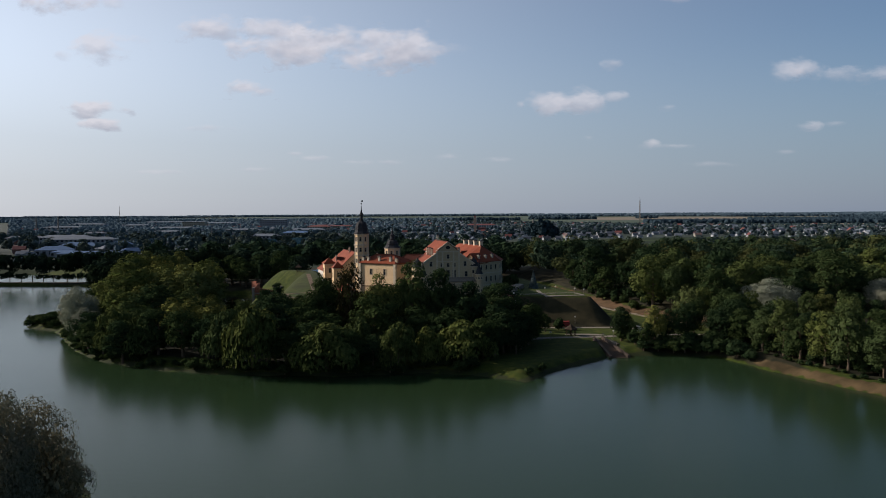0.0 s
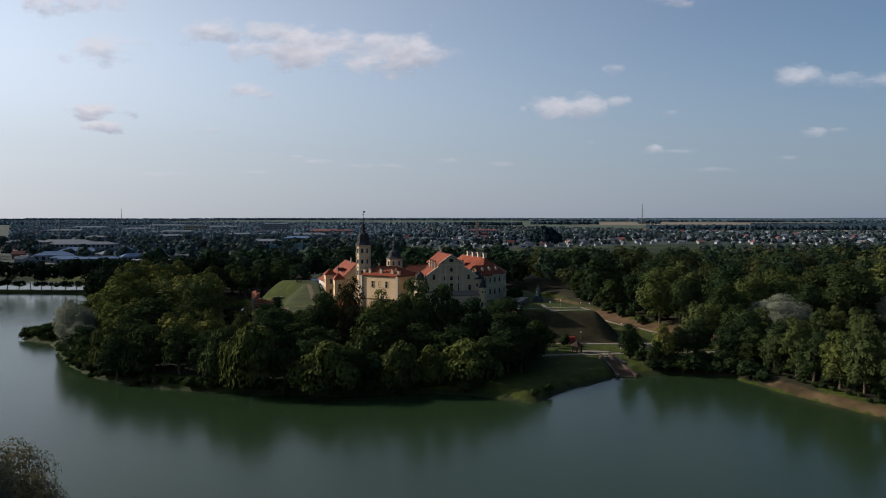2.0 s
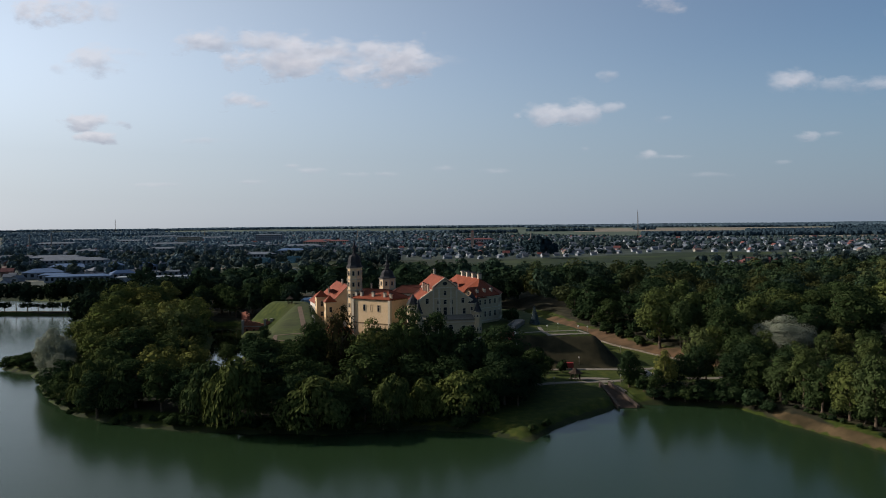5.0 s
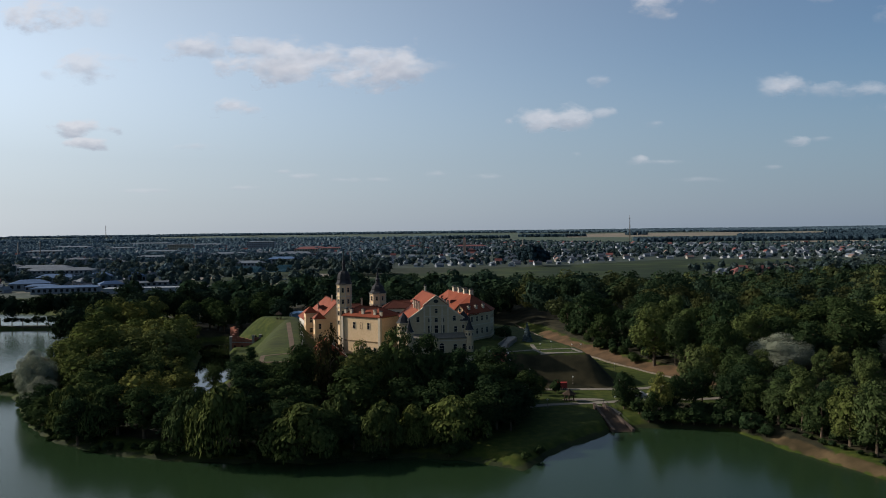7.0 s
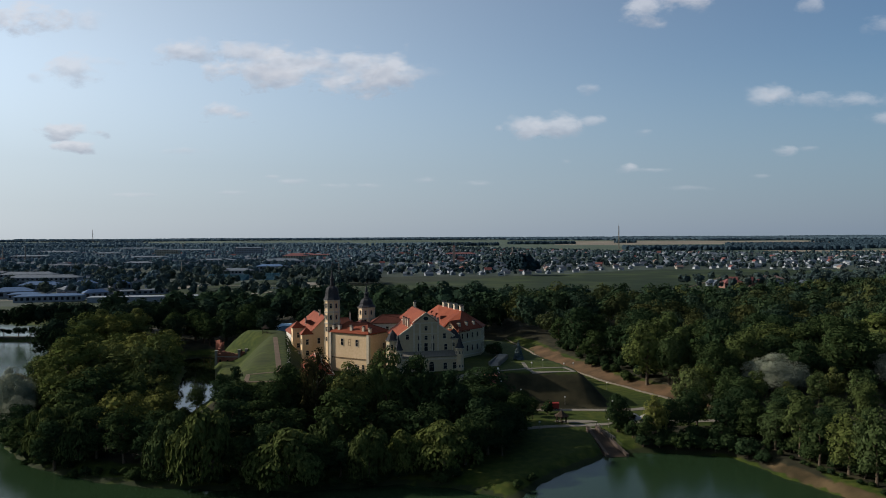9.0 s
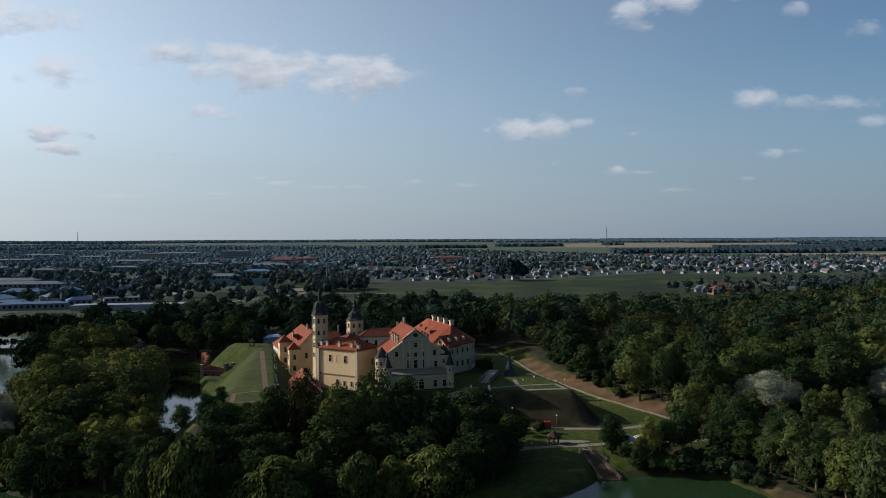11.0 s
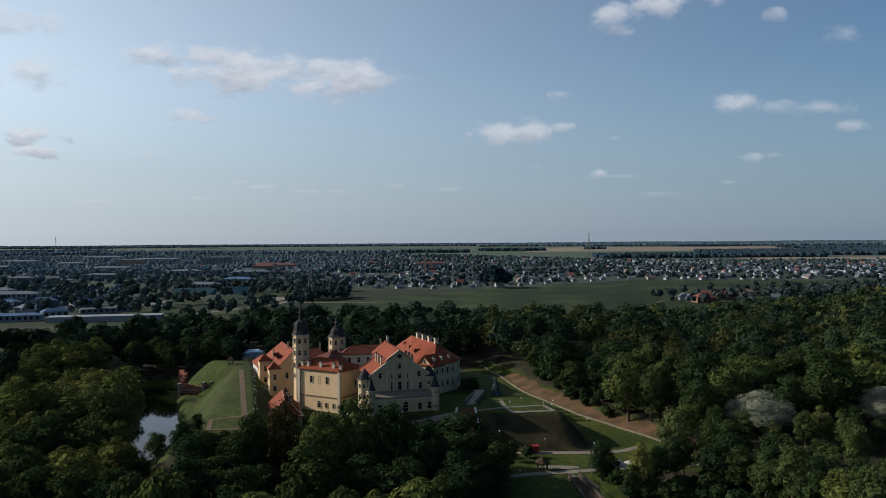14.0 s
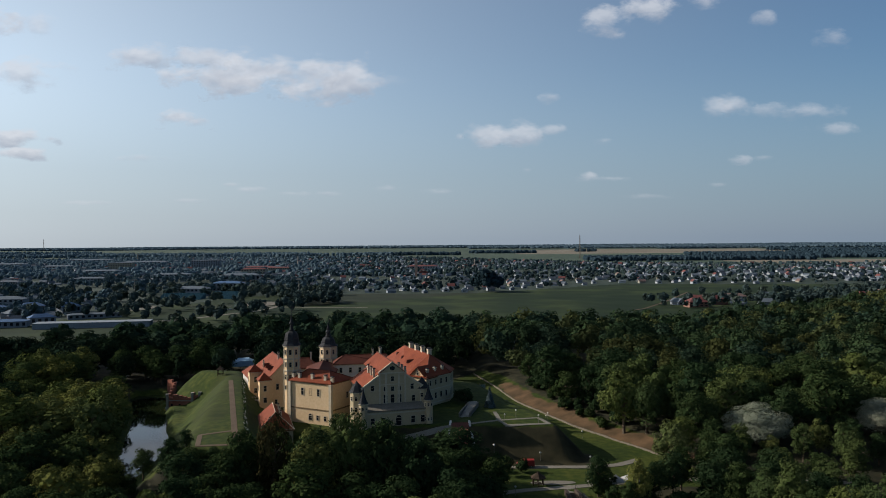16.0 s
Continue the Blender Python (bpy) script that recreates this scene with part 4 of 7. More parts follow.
# right-hand wing, angled towards the garden
W = [(-10.2, 290.7), (-3.6, 285.5), (4.2, 295.6), (5.6, 303), (-3.6, 334), (-19, 329)]
rw = thing("castle_wing", "three-storey cream castle wing with chimneyed red roof", "castle wing")
walls(rw, W, 5, 21.4, M["cream"])
part("string_course", Shape().prism(grown(W, 0.12), 12.4, 12.7).prism(grown(W, 0.12), 16.9, 17.15), M["trim"], rw)
we = [(x, y, 21.4) for x, y in grown(W, 0.5)]
R1, R2 = (-2.6, 299.2, 27.0), (-12.2, 322.5, 27.0)
roof_mesh(rw, we + [R1, R2], [(0, 1, 6), (1, 2, 6), (2, 3, 6), (3, 4, 7, 6), (4, 5, 7), (5, 0, 6, 7)], M["tile"])
part("ridge_tiles", Shape().rod(R1, R2, 0.17).rod(we[1], R1, 0.14).rod(we[2], R1, 0.14).rod(we[3], R1, 0.14), M["olddtile"], rw)
for i, n_, zz in ((1, 4, 0), (2, 3, 0)):
    fr = [(k + 0.7) / (n_ + 0.4) for k in range(n_)]
    for z, h in ((19.2, 1.7), (14.8, 1.9), (10.0, 1.9)):
        windows(rw, W[i], W[i + 1], fr, z, 0.9, h, z < 11)
windows(rw, W[0], W[1], (0.3, 0.7), 19.0, 0.9, 1.6)
m0, m1 = Vector(W[0]) * 0.85 + Vector(W[1]) * 0.15, Vector(W[0]) * 0.02 + Vector(W[1]) * 0.98
mid, inn = (m0 + m1) / 2, Vector((0.62, 0.785))
sg = Shape().face_set([(*m0, 21.2), (*m1, 21.2), (*mid, 24.4), (*(m0 + inn * 5), 21.2), (*(m1 + inn * 5), 21.2), (*(mid + inn * 5), 24.4)], [(0, 1, 2), (5, 4, 3), (0, 3, 4, 1)])
part("gable", sg, M["ochre"], rw, "small ochre gable")
x0, y0 = mid - inn * 0.03
window(rw, x0, y0, 22.5, math.atan2(W[1][1] - W[0][1], W[1][0] - W[0][0]), 0.8, 1.2)
ov = -inn * 0.5
for s, q in ((1, m0), (-1, m1)):
    o = (q - mid) * 0.12
    roof_mesh(rw, [(*(q + o + ov), 20.95), (*(mid + ov), 24.6), (*(mid + inn * 6), 24.6), (*(q + o + inn * 6), 20.95)], [(0, 1, 2, 3)[::-s]], M["tile"], name="gable_roof")
for f in (0.06, 0.30, 0.53, 0.76):
    x0, y0 = R1[0] + (R2[0] - R1[0]) * f, R1[1] + (R2[1] - R1[1]) * f
    chimney(rw, x0 + 0.5, y0, 27.3, math.atan2(R2[1] - R1[1], R2[0] - R1[0]), 1.5, 0.72)
for f in (0.25, 0.5, 0.75):
    q = Vector(W[0]) + (Vector(W[5]) - Vector(W[0])) * f
    dormer(rw, q.x + 2.9, q.y + 1.5, 23.9, math.radians(-77))
for f in (0.18, 0.50, 0.82):
    q = Vector(W[1]) + (Vector(W[2]) - Vector(W[1])) * f
    chimney(rw, q.x - 1.2, q.y + 0.9, 22.5, 0.9, 0.95, 0.66)

# wings at the back of the court
# their old, darker tile also carries the shade of the unlit slopes
for nm, poly, z, top, mat, roofmat, rg in (
        ("rear wing", [(-39.5, 331), (-17, 334), (-18, 343), (-40.5, 340)], 18.8, 21.7, M["white"], M["olddtile"], ((-36, 336), (-20, 338.3))),
        ("link wing", [(-45.5, 297), (-37.5, 298.5), (-38.5, 338), (-50.5, 338)], 17.0, 19.7, M["cream"], M["olddtile"], ((-42, 303), (-44, 335))),
        ("rear wing", [(-58, 336), (-47.5, 337), (-48, 345), (-60, 345)], 16.5, 20.0, M["white"], M["olddtile"], ((-55, 340.5), (-50.5, 341))),
        ("inner wing", [(-28.0, 284.5), (-20.5, 287), (-22.5, 303), (-32, 302)], 17.4, 20.2, M["cream"], M["olddtile"], ((-25, 290), (-27, 299)))):
    w = thing("castle_wing", "cream court-side castle " + nm + " with tile roof", "castle wing")
    walls(w, poly, 6.5, z, mat)
    hip_roof(w, poly, z, rg, top, roofmat)
    a, b = poly[0], poly[1]
    windows(w, a, b, (0.12, 0.28, 0.44, 0.60, 0.76, 0.9) if nm == "rear wing" else (0.5,), z - 2.4, 1.0, 1.9)
    if nm == "rear wing":
        chimney(w, (rg[0][0] + rg[1][0]) / 2 + 3, (rg[0][1] + rg[1][1]) / 2, top + 0.6, 0.1, 0.8)

# gatehouse below the wing
gd = Vector((0.26, -0.9656))
gn = Vector((0.9656, 0.26))
gc = Vector((-50.6, 272.5))
gp = [tuple(gc + gd * s + gn * t) for s, t in ((9.0, -4.9), (9.0, 4.9), (-10, 4.9), (-10, -4.9))]
gh = thing("gatehouse", "low gatehouse with steep red roof and white verge", "gatehouse")
walls(gh, gp, 3.5, 10.0, M["cream"])
gr = (gc + gd * 5.0, gc + gd * -10)
ge = [(x, y, 9.8) for x, y in grown(gp, 0.5)]
roof_mesh(gh, ge + [(*gr[0], 14.4), (*gr[1], 14.4)], [(1, 2, 5, 4), (3, 0, 4, 5), (0, 1, 4)], M["tile"])
part("gable", Shape().face_set([(*gp[0], 10.0), (*gp[1], 10.0), (*gr[0], 14.3), (*gp[3], 10.0), (*gp[2], 10.0), (*gr[1], 14.3)], [(0, 1, 2), (5, 4, 3), (0, 3, 4, 1), (0, 2, 5, 3), (1, 4, 5, 2)]), M["cream"], gh)
part("verge", Shape().rod((*gr[0], 14.5), (*ge[1][:2], 9.95), 0.09).rod((*gr[0], 14.5), (*ge[0][:2], 9.95), 0.09).rod((*gr[0], 14.5), (*gr[1], 14.5), 0.09), M["trim"], gh, "white stepped verge")
windows(gh, gp[0], gp[1], (0.3, 0.7), 8.2, 0.8, 1.3)
for k in (-5, 0, 5):
    q = gc + gd * k + gn * 1.6
    chimney(gh, q.x, q.y, 13.6, 0.2, 0.6)


# ---- trees ----
rng = np.random.default_rng(7)


def leaf_quads(pos, nrm, size, g, jitter=0.26, long=1.0, hang=0.0):
    """Small leaf clumps, each a bent four-cornered leaf cluster, that face roughly along nrm."""
    k = len(pos)
    n = nrm + g.normal(0, jitter, (k, 3))
    n /= np.linalg.norm(n, axis=1)[:, None] + 1e-9
    a = g.normal(0, 1, (k, 3)) * (1 - hang) + np.array([0, 0, -1.0]) * hang * 3
    a -= (a * n).sum(1)[:, None] * n
    a /= np.linalg.norm(a, axis=1)[:, None] + 1e-9
    b = np.cross(n, a)
    s = size * g.uniform(0.6, 1.3, (k, 1))
    w = s * g.uniform(0.6, 1.0, (k, 1))
    la = a * s * long
    v = np.stack([pos - la, pos + b * w * g.uniform(0.6, 1.2, (k, 1)) + n * s * 0.15, pos + la * g.uniform(0.7, 1.2, (k, 1)), pos - b * w * g.uniform(0.6, 1.2, (k, 1)) - n * s * 0.15], 1)
    return v.reshape(-1, 3)


def sphere_dirs(k, g, low=-0.35):
    z = g.uniform(low, 1, k)
    t = g.uniform(0, 2 * math.pi, k)
    r = np.sqrt(np.maximum(0, 1 - z * z))
    return np.stack([r * np.cos(t), r * np.sin(t), z], 1)


def crown_points(g, h, r, lobes, per, size, base=0.28, flat=0.75):
    """Leaf clumps on the lobes of a crown that reaches from base*h to h, with an uneven outline: large boughs, each with smaller ones on it."""
    out = []
    cz, rz = h * (1 + base) / 2, h * (1 - base) / 2
    dirs = sphere_dirs(lobes, g, -0.85)
    big = max(3, lobes // 3)
    for i, d in enumerate(dirs):
        lr = r * (g.uniform(0.40, 0.52) if i < big else g.uniform(0.20, 0.36))
        reach = (r - lr * 0.8) * g.uniform(0.78, 1.06)
        c = np.array([d[0] * reach, d[1] * reach, cz + d[2] * (rz - lr * 0.6) * g.uniform(0.86, 1.04)])
        k = max(6, int(per * (lr / (0.38 * r)) ** 1.6))
        q = sphere_dirs(k, g, -0.45)
        p = c + q * lr * np.array([1, 1, flat]) * g.uniform(0.80, 1.08, (k, 1))
        out.append(leaf_quads(p, q + np.array([0, 0, 0.2]), size, g, 0.2))
    q = sphere_dirs(per * 2, g, -0.8)
    p = np.array([0, 0, cz]) + q * np.array([r, r, rz]) * g.uniform(0.5, 0.75, (per * 2, 1))
    out.append(leaf_quads(p, q, size * 2.6, g, 0.25))
    return np.concatenate(out)


def willow_points(g, h, r, n, size):
    """A mound of overlapping boughs, each a dome whose rim hangs down in a curtain of fine strands."""
    out = []
    for i in range(19):
        a = i * 2.4 + g.uniform(-0.3, 0.3)
        d = r * (0.2 if i < 3 else g.uniform(0.42, 0.6) if i < 9 else g.uniform(0.66, 0.82))
        lr = r * g.uniform(0.26, 0.38)
        top = h * (g.uniform(0.9, 1.0) if i < 3 else g.uniform(0.74, 0.9) if i < 9 else g.uniform(0.48, 0.72))
        low = h * (g.uniform(0.3, 0.5) if i < 9 else g.uniform(0.02, 0.16))
        k = n // 4
        t = g.uniform(0, 2 * math.pi, k)
        f = g.uniform(0, 1, k)
        cap = np.minimum(1, f / 0.28)
        ragged = 0.5 + 0.5 * np.sin(t * 7 + i) * np.sin(t * 3 + 2 * i)
        rad = lr * (np.sin(cap * math.pi / 2) + 0.12 * (f > 0.28)) * g.uniform(0.9, 1.08, k)
        z = top - lr * 0.8 * (1 - np.cos(cap * math.pi / 2)) - np.maximum(0, f - 0.28) / 0.72 * (top - low - lr * 0.8) * (0.62 + 0.38 * ragged)
        p = np.stack([d * math.cos(a) + rad * np.cos(t), d * math.sin(a) + rad * np.sin(t), np.maximum(z, 0.15)], 1)
        nrm = np.stack([np.cos(t) * cap, np.sin(t) * cap, 1.15 - cap], 1)
        out.append(leaf_quads(p, nrm, size * np.where(f < 0.28, 0.8, 0.55)[:, None], g, 0.2, 1.7, 0.85))
    return np.concatenate(out)


def spruce_points(g, h, r, n, size):
    z = g.uniform(0.05, 1, n) ** 1.2
    t = g.uniform(0, 2 * math.pi, n)
    rr = r * (1 - z) * (0.75 + 0.3 * np.abs(np.sin(z * 26)))
    p = np.stack([rr * np.cos(t), rr * np.sin(t), z * h], 1)
    return leaf_quads(p, np.stack([np.cos(t), np.sin(t), 0.6 + 0 * t], 1), size, g, 0.4, 1.2, 0.4)


def quad_mesh(name, v, mats, slots=None):
    k = len(v) // 4
    me = bpy.data.meshes.new(name)
    me.vertices.add(len(v))
    me.vertices.foreach_set("co", np.asarray(v, np.float32).ravel())
    me.loops.add(4 * k)
    me.loops.foreach_set("vertex_index", np.arange(4 * k, dtype=np.int32))
    me.polygons.add(k)
    me.polygons.foreach_set("loop_start", np.arange(0, 4 * k, 4, dtype=np.int32))
    for m in mats:
        me.materials.append(m)
    if slots is not None:
        me.polygons.foreach_set("material_index", np.asarray(slots, np.int32))
    me.update(calc_edges=True)
    return me


def trunk_shape(g, h, r, base):
    sh = Shape()
    top = Vector((g.normal(0, 0.3), g.normal(0, 0.3), h * 0.72))
    r0 = 0.018 * h + 0.08
    mid = Vector((g.normal(0, 0.15), g.normal(0, 0.15), h * base * 1.1))
    sh.rod((0, 0, -0.8), (0, 0, 0.3), r0 * 1.5, r0 * 1.1, 7).rod((0, 0, 0.3), mid, r0 * 1.1, r0 * 0.85, 7).rod(mid, top, r0 * 0.85, r0 * 0.25, 7)
    for i in range(6):
        a = i * 2.4 + g.uniform(0, 1)
        p = mid.lerp(top, 0.1 + 0.13 * i)
        e = p + Vector((math.cos(a) * r * 0.6, math.sin(a) * r * 0.6, h * 0.16))
        sh.rod(p, p.lerp(e, 0.55) + Vector((0, 0, -0.2)), r0 * 0.45, r0 * 0.28, 5).rod(p.lerp(e, 0.55) + Vector((0, 0, -0.2)), e, r0 * 0.28, r0 * 0.1, 5)
    return sh


SPECIES = {}


def species(key, n_var, h, r, maker, mat, base=0.28):
    out = []
    for k in range(n_var):
        g = np.random.default_rng(100 + sum(map(ord, key)) + k)
        cr = quad_mesh("crown", maker(g), [M[mat]])
        stem = Shape().lathe((0, 0, 0), [(0.62, -0.8), (0.42, 0.4), (0.34, h * 0.3), (0.1, h * 0.7)], 8) if key == "silver" else trunk_shape(g, h, r, base)
        out.append((stem.mesh("trunk", M["bark"]), cr, h))
    SPECIES[key] = out


species("broad", 5, 18, 6.2, lambda g: crown_points(g, 18, 6.2, 30, 130, 0.33, 0.08), "leaf")
species("yellow", 3, 18, 6.2, lambda g: crown_points(g, 18, 6.2, 30, 130, 0.33, 0.08), "leaf2")
species("olive", 2, 18, 6.4, lambda g: crown_points(g, 18, 6.4, 30, 130, 0.33, 0.08), "leaf3")
species("bush", 2, 5, 2.8, lambda g: crown_points(g, 5, 2.8, 12, 60, 0.27, 0.02), "leaf")
species("willow", 3, 11, 5.5, lambda g: willow_points(g, 11, 5.5, 1100, 0.42), "willow", 0.4)
species("silver", 2, 14, 7.0, lambda g: crown_points(g, 14, 7.0, 44, 620, 0.15, 0.0), "silver")
species("dusty", 2, 12, 6.0, lambda g: crown_points(g, 12, 6.0, 30, 220, 0.24, 0.06), "dusty")
species("shore", 2, 12, 6.0, lambda g: crown_points(g, 12, 6.0, 38, 560, 0.105, 0.05), "dusty")
species("rust", 1, 12, 4.0, lambda g: crown_points(g, 12, 4.0, 22, 70, 0.22, 0.1), "rust")
species("spruce", 1, 9, 2.6, lambda g: spruce_points(g, 9, 2.6, 900, 0.4), "spruce", 0.1)
TREE_NAMES = dict(
    broad=("broadleaf_tree", "tall dark green broadleaf tree in full leaf", "tree"), yellow=("broadleaf_tree", "broadleaf tree with yellowing late-summer leaves", "tree"),
    olive=("broadleaf_tree", "olive-brown late-summer broadleaf tree, toned as if sunlit", "tree"),
    bush=("bush", "low rounded green bush by the water", "bush"), willow=("weeping_willow", "weeping willow with trailing pale green branches", "tree"),
    silver=("silver_willow", "round silver-leaved willow among darker trees", "tree"), rust=("autumn_tree", "rusty brown autumn tree before the castle", "tree"),
    shore=("shore_tree", "dusty olive-brown tree on the near shore", "tree"), dusty=("lakeside_tree", "dusty brown-grey tree at the near shore", "tree"),
    spruce=("blue_spruce", "conical blue spruce on the castle lawn", "tree"))
GROUPS = dict(broad="park trees", yellow="park trees", olive="park trees", willow="lakeside willows", bush="lakeside bushes", silver="silver willows")
FIRST = {}
PLANTED = []


def plant(key, x, y, h, wide=1.0, turn=None):
    var = rng.integers(len(SPECIES[key]))
    tr, cr, h0 = SPECIES[key][var]
    s = h / h0
    m = pose(x, y, ground_at(x, y) - 0.05, 0, 0, rng.uniform(0, 360) if turn is None else turn)
    if (key, var) not in FIRST:
        nm, lb, cat = TREE_NAMES[key]
        t = thing(nm, lb, cat, group=GROUPS.get(key, ""))
        part("trunk", tr, None, t)
        part("crown", cr, None, t)
        FIRST[(key, var)] = t
        t.matrix_basis = m
        ob = t
    else:
        ob = copy_thing(FIRST[(key, var)], m)
    ob.scale = (s * wide, s * wide, s)
    PLANTED.append((x, y, h))
    return ob


# single trees that stand out
for k, x, y, h, w in (("willow", -58.5, 184.5, 16, 0.92), ("willow", -65.5, 187, 13.5, 0.9), ("willow", -101, 200.5, 12, 1.0), ("willow", -92.5, 196.5, 11.5, 0.95), ("willow", -22, 187.0, 11.5, 0.85), ("willow", -33, 193, 11, 0.8), ("willow", -14.5, 189.5, 9.5, 0.9), ("broad", -80, 194, 13, 1.3), ("broad", -88, 197, 12.5, 1.3), ("broad", -72, 191, 11, 1.3),
                      ("silver", -128, 231, 14.5, 0.82), ("silver", -134, 240, 14.5, 0.8), ("silver", -122, 223, 10, 0.85), ("dusty", -138, 248, 11, 1.0), ("silver", 94.5, 260, 12.4, 1.6), ("silver", 135.5, 267, 11.8, 1.45), ("yellow", 84, 247, 11.5, 0.85), ("olive", 92, 245.5, 8.5, 1.0), ("yellow", 102, 247, 11, 0.85), ("broad", 77.5, 249, 12, 0.9), ("olive", 108, 250, 11, 0.9),
                      ("yellow", 60, 281, 20.5, 1.1), ("yellow", 71, 283, 18, 1.0), ("yellow", 112, 244, 12, 1.1), ("yellow", 66, 276, 16, 0.95), ("broad", 39.5, 224, 10.5, 0.95), ("olive", 47.5, 216.0, 12.5, 0.8), ("broad", 45, 214.5, 7.5, 1.0), ("broad", 52, 219, 10.5, 1.0), ("broad", 57.5, 222, 12, 1.0), ("broad", 61, 226, 12.5, 0.9), ("broad", 69, 228, 13, 0.9), ("olive", 63, 241, 15.5, 0.9),
                      ("rust", -39, 214, 25.5, 0.56), ("yellow", -20.8, 213.5, 25, 0.62), ("broad", -12.9, 214, 22.5, 0.8), ("olive", -29.5, 212, 21, 0.8), ("broad", -47, 216, 20, 0.9), ("broad", -4.5, 211, 19, 0.9), ("yellow", -29.5, 262, 8.5, 1.0), ("broad", -16.5, 250.5, 8.5, 1.1), ("broad", -38, 258, 8, 1.0), ("broad", -4, 248, 8.5, 1.0), ("yellow", -44, 250, 9, 1.0),
                      ("spruce", 17, 285, 6.5, 1.0), ("broad", 8.5, 247.5, 7.5, 1.0), ("broad", 18.5, 241.5, 6.0, 1.0), ("bush", 23, 245, 4.2, 0.9), ("bush", 9.5, 291, 5.0, 1.1), ("bush", 7.5, 295, 4.0, 1.1), ("bush", 40, 224, 5.0, 1.0), ("bush", 43.5, 228.5, 4.6, 1.0),
                      ("shore", -49.0, 68.5, 20.8, 0.46), ("shore", -49.8, 74.5, 18.8, 0.66), ("shore", -49.8, 80.5, 14, 0.66), ("shore", -55, 70, 17, 0.7), ("shore", -55.5, 78, 15, 0.6), ("shore", -52.5, 72.5, 14.5, 0.55), ("bush", -50.5, 84.5, 5.5, 0.9), ("bush", -49.0, 77, 5, 0.9)):
    plant(k, x, y, h, w)
for x, y in ((-112, 207), (-107, 201.5), (-92, 193), (-84, 189.5), (-79, 188), (-74, 186.5), (14, 186), (10.5, 181.5), (-45, 185), (-33, 185), (-2, 187)):
    plant("bush", x, y, rng.uniform(1.0, 2.2), 1.3)

SHORE = [(-138, 240), (-119, 213.5), (-105, 199.5), (-88, 190), (-67, 184), (-36, 183), (-14, 188), (-2, 186)]
RIGHT_SHORE = [(71, 207), (75, 198), (80, 187), (90, 168), (101, 150), (121, 120)]
for (x0, y0), (x1, y1) in list(zip(SHORE, SHORE[1:])) + list(zip(RIGHT_SHORE, RIGHT_SHORE[1:])):
    k = int(math.hypot(x1 - x0, y1 - y0) / 2.8)
    for i in range(k):
        plant("bush", x0 + (x1 - x0) * (i + 0.5) / k + rng.normal(0, 0.5), y0 + (y1 - y0) * (i + 0.5) / k + rng.uniform(-1.6, 1.0), rng.uniform(1.2, 3.2) * (0.5 if x0 > 60 else 1), rng.uniform(1.2, 1.8))
for (x0, y0), (x1, y1) in (((-116, 213), (-104, 200)), ((-104, 200), (-88, 191)), ((-70, 186), (-36, 185)), ((-36, 185), (-14, 190)), ((-14, 190), (2, 195)), ((2, 195), (7, 212))):
    k = int(math.hypot(x1 - x0, y1 - y0) / 5.5)
    for i in range(k):
        x, y = x0 + (x1 - x0) * (i + 0.5) / k + rng.normal(0, 0.5), y0 + (y1 - y0) * (i + 0.5) / k + rng.uniform(-2.0, 0.5)
        if all(math.hypot(x - p[0], y - p[1]) > 4.5 for p in PLANTED if p[2] > 4):
            plant("willow" if rng.random() < 0.12 else "broad", x, y, rng.uniform(7.5, 12), rng.uniform(1.2, 1.6))
for x, y in ((-151, 262), (-155, 263.5), (-159, 262), (-162, 261.5), (-147, 258), (-148, 266), (-152, 268), (-143, 254), (-143, 262), (-157, 259), (-153, 258), (-150, 254.5), (-155, 266), (-160, 264.5), (-146, 270), (-147, 262), (-158, 265.5), (-162.5, 260), (-156, 257.5), (-152, 265), (-149, 257), (-145, 266), (-141, 258), (-159, 260.5)):
    plant("bush", x, y, rng.uniform(2.2, 4.2), 1.8)

for x, y in ((-81, 222), (-76, 224), (-71, 221), (-66.5, 224.5), (-61, 221.5), (-56, 224), (-50.5, 222), (-45, 224.5), (-40, 229), (-79, 214), (-70, 214), (-60, 214), (-50, 215), (-79.5, 231.5), (-84, 233), (-89, 232)):
    plant("yellow" if rng.random() < 0.2 else "broad", x, y, (16.8 if x > -68 else 7.5 if y > 230 else 6.0) + rng.uniform(-1.4, 0.8) - max(0, ground_at(x, y)), 1.35)
for x, y, h in ((66, 218, 11), (71, 221, 13), (78, 213, 12), (75, 231, 14), (83, 222, 13), (86, 206, 11)):
    plant("broad", x, y, h, 1.25)

# woods: the trees near the water one by one, those behind as one woodland
NEARWOOD = [(-141, 246), (-120, 214), (-105, 200.5), (-87, 191.5), (-67, 185.5), (-36, 185), (-14, 190), (-1, 193), (6, 214), (9, 232), (2, 245), (-20, 246), (-46, 228), (-60, 222), (-74, 226), (-90, 240), (-101, 266), (-113, 300), (-126, 342), (-130, 370), (-170, 370), (-150, 290)]
RIGHTWOOD = [(69, 226), (73, 208), (80, 187), (90, 166.5), (101, 147), (126, 112), (230, 170), (210, 300), (60, 330), (42, 352), (36, 372), (48, 318), (58, 300), (70, 276), (72, 262), (66, 244)]


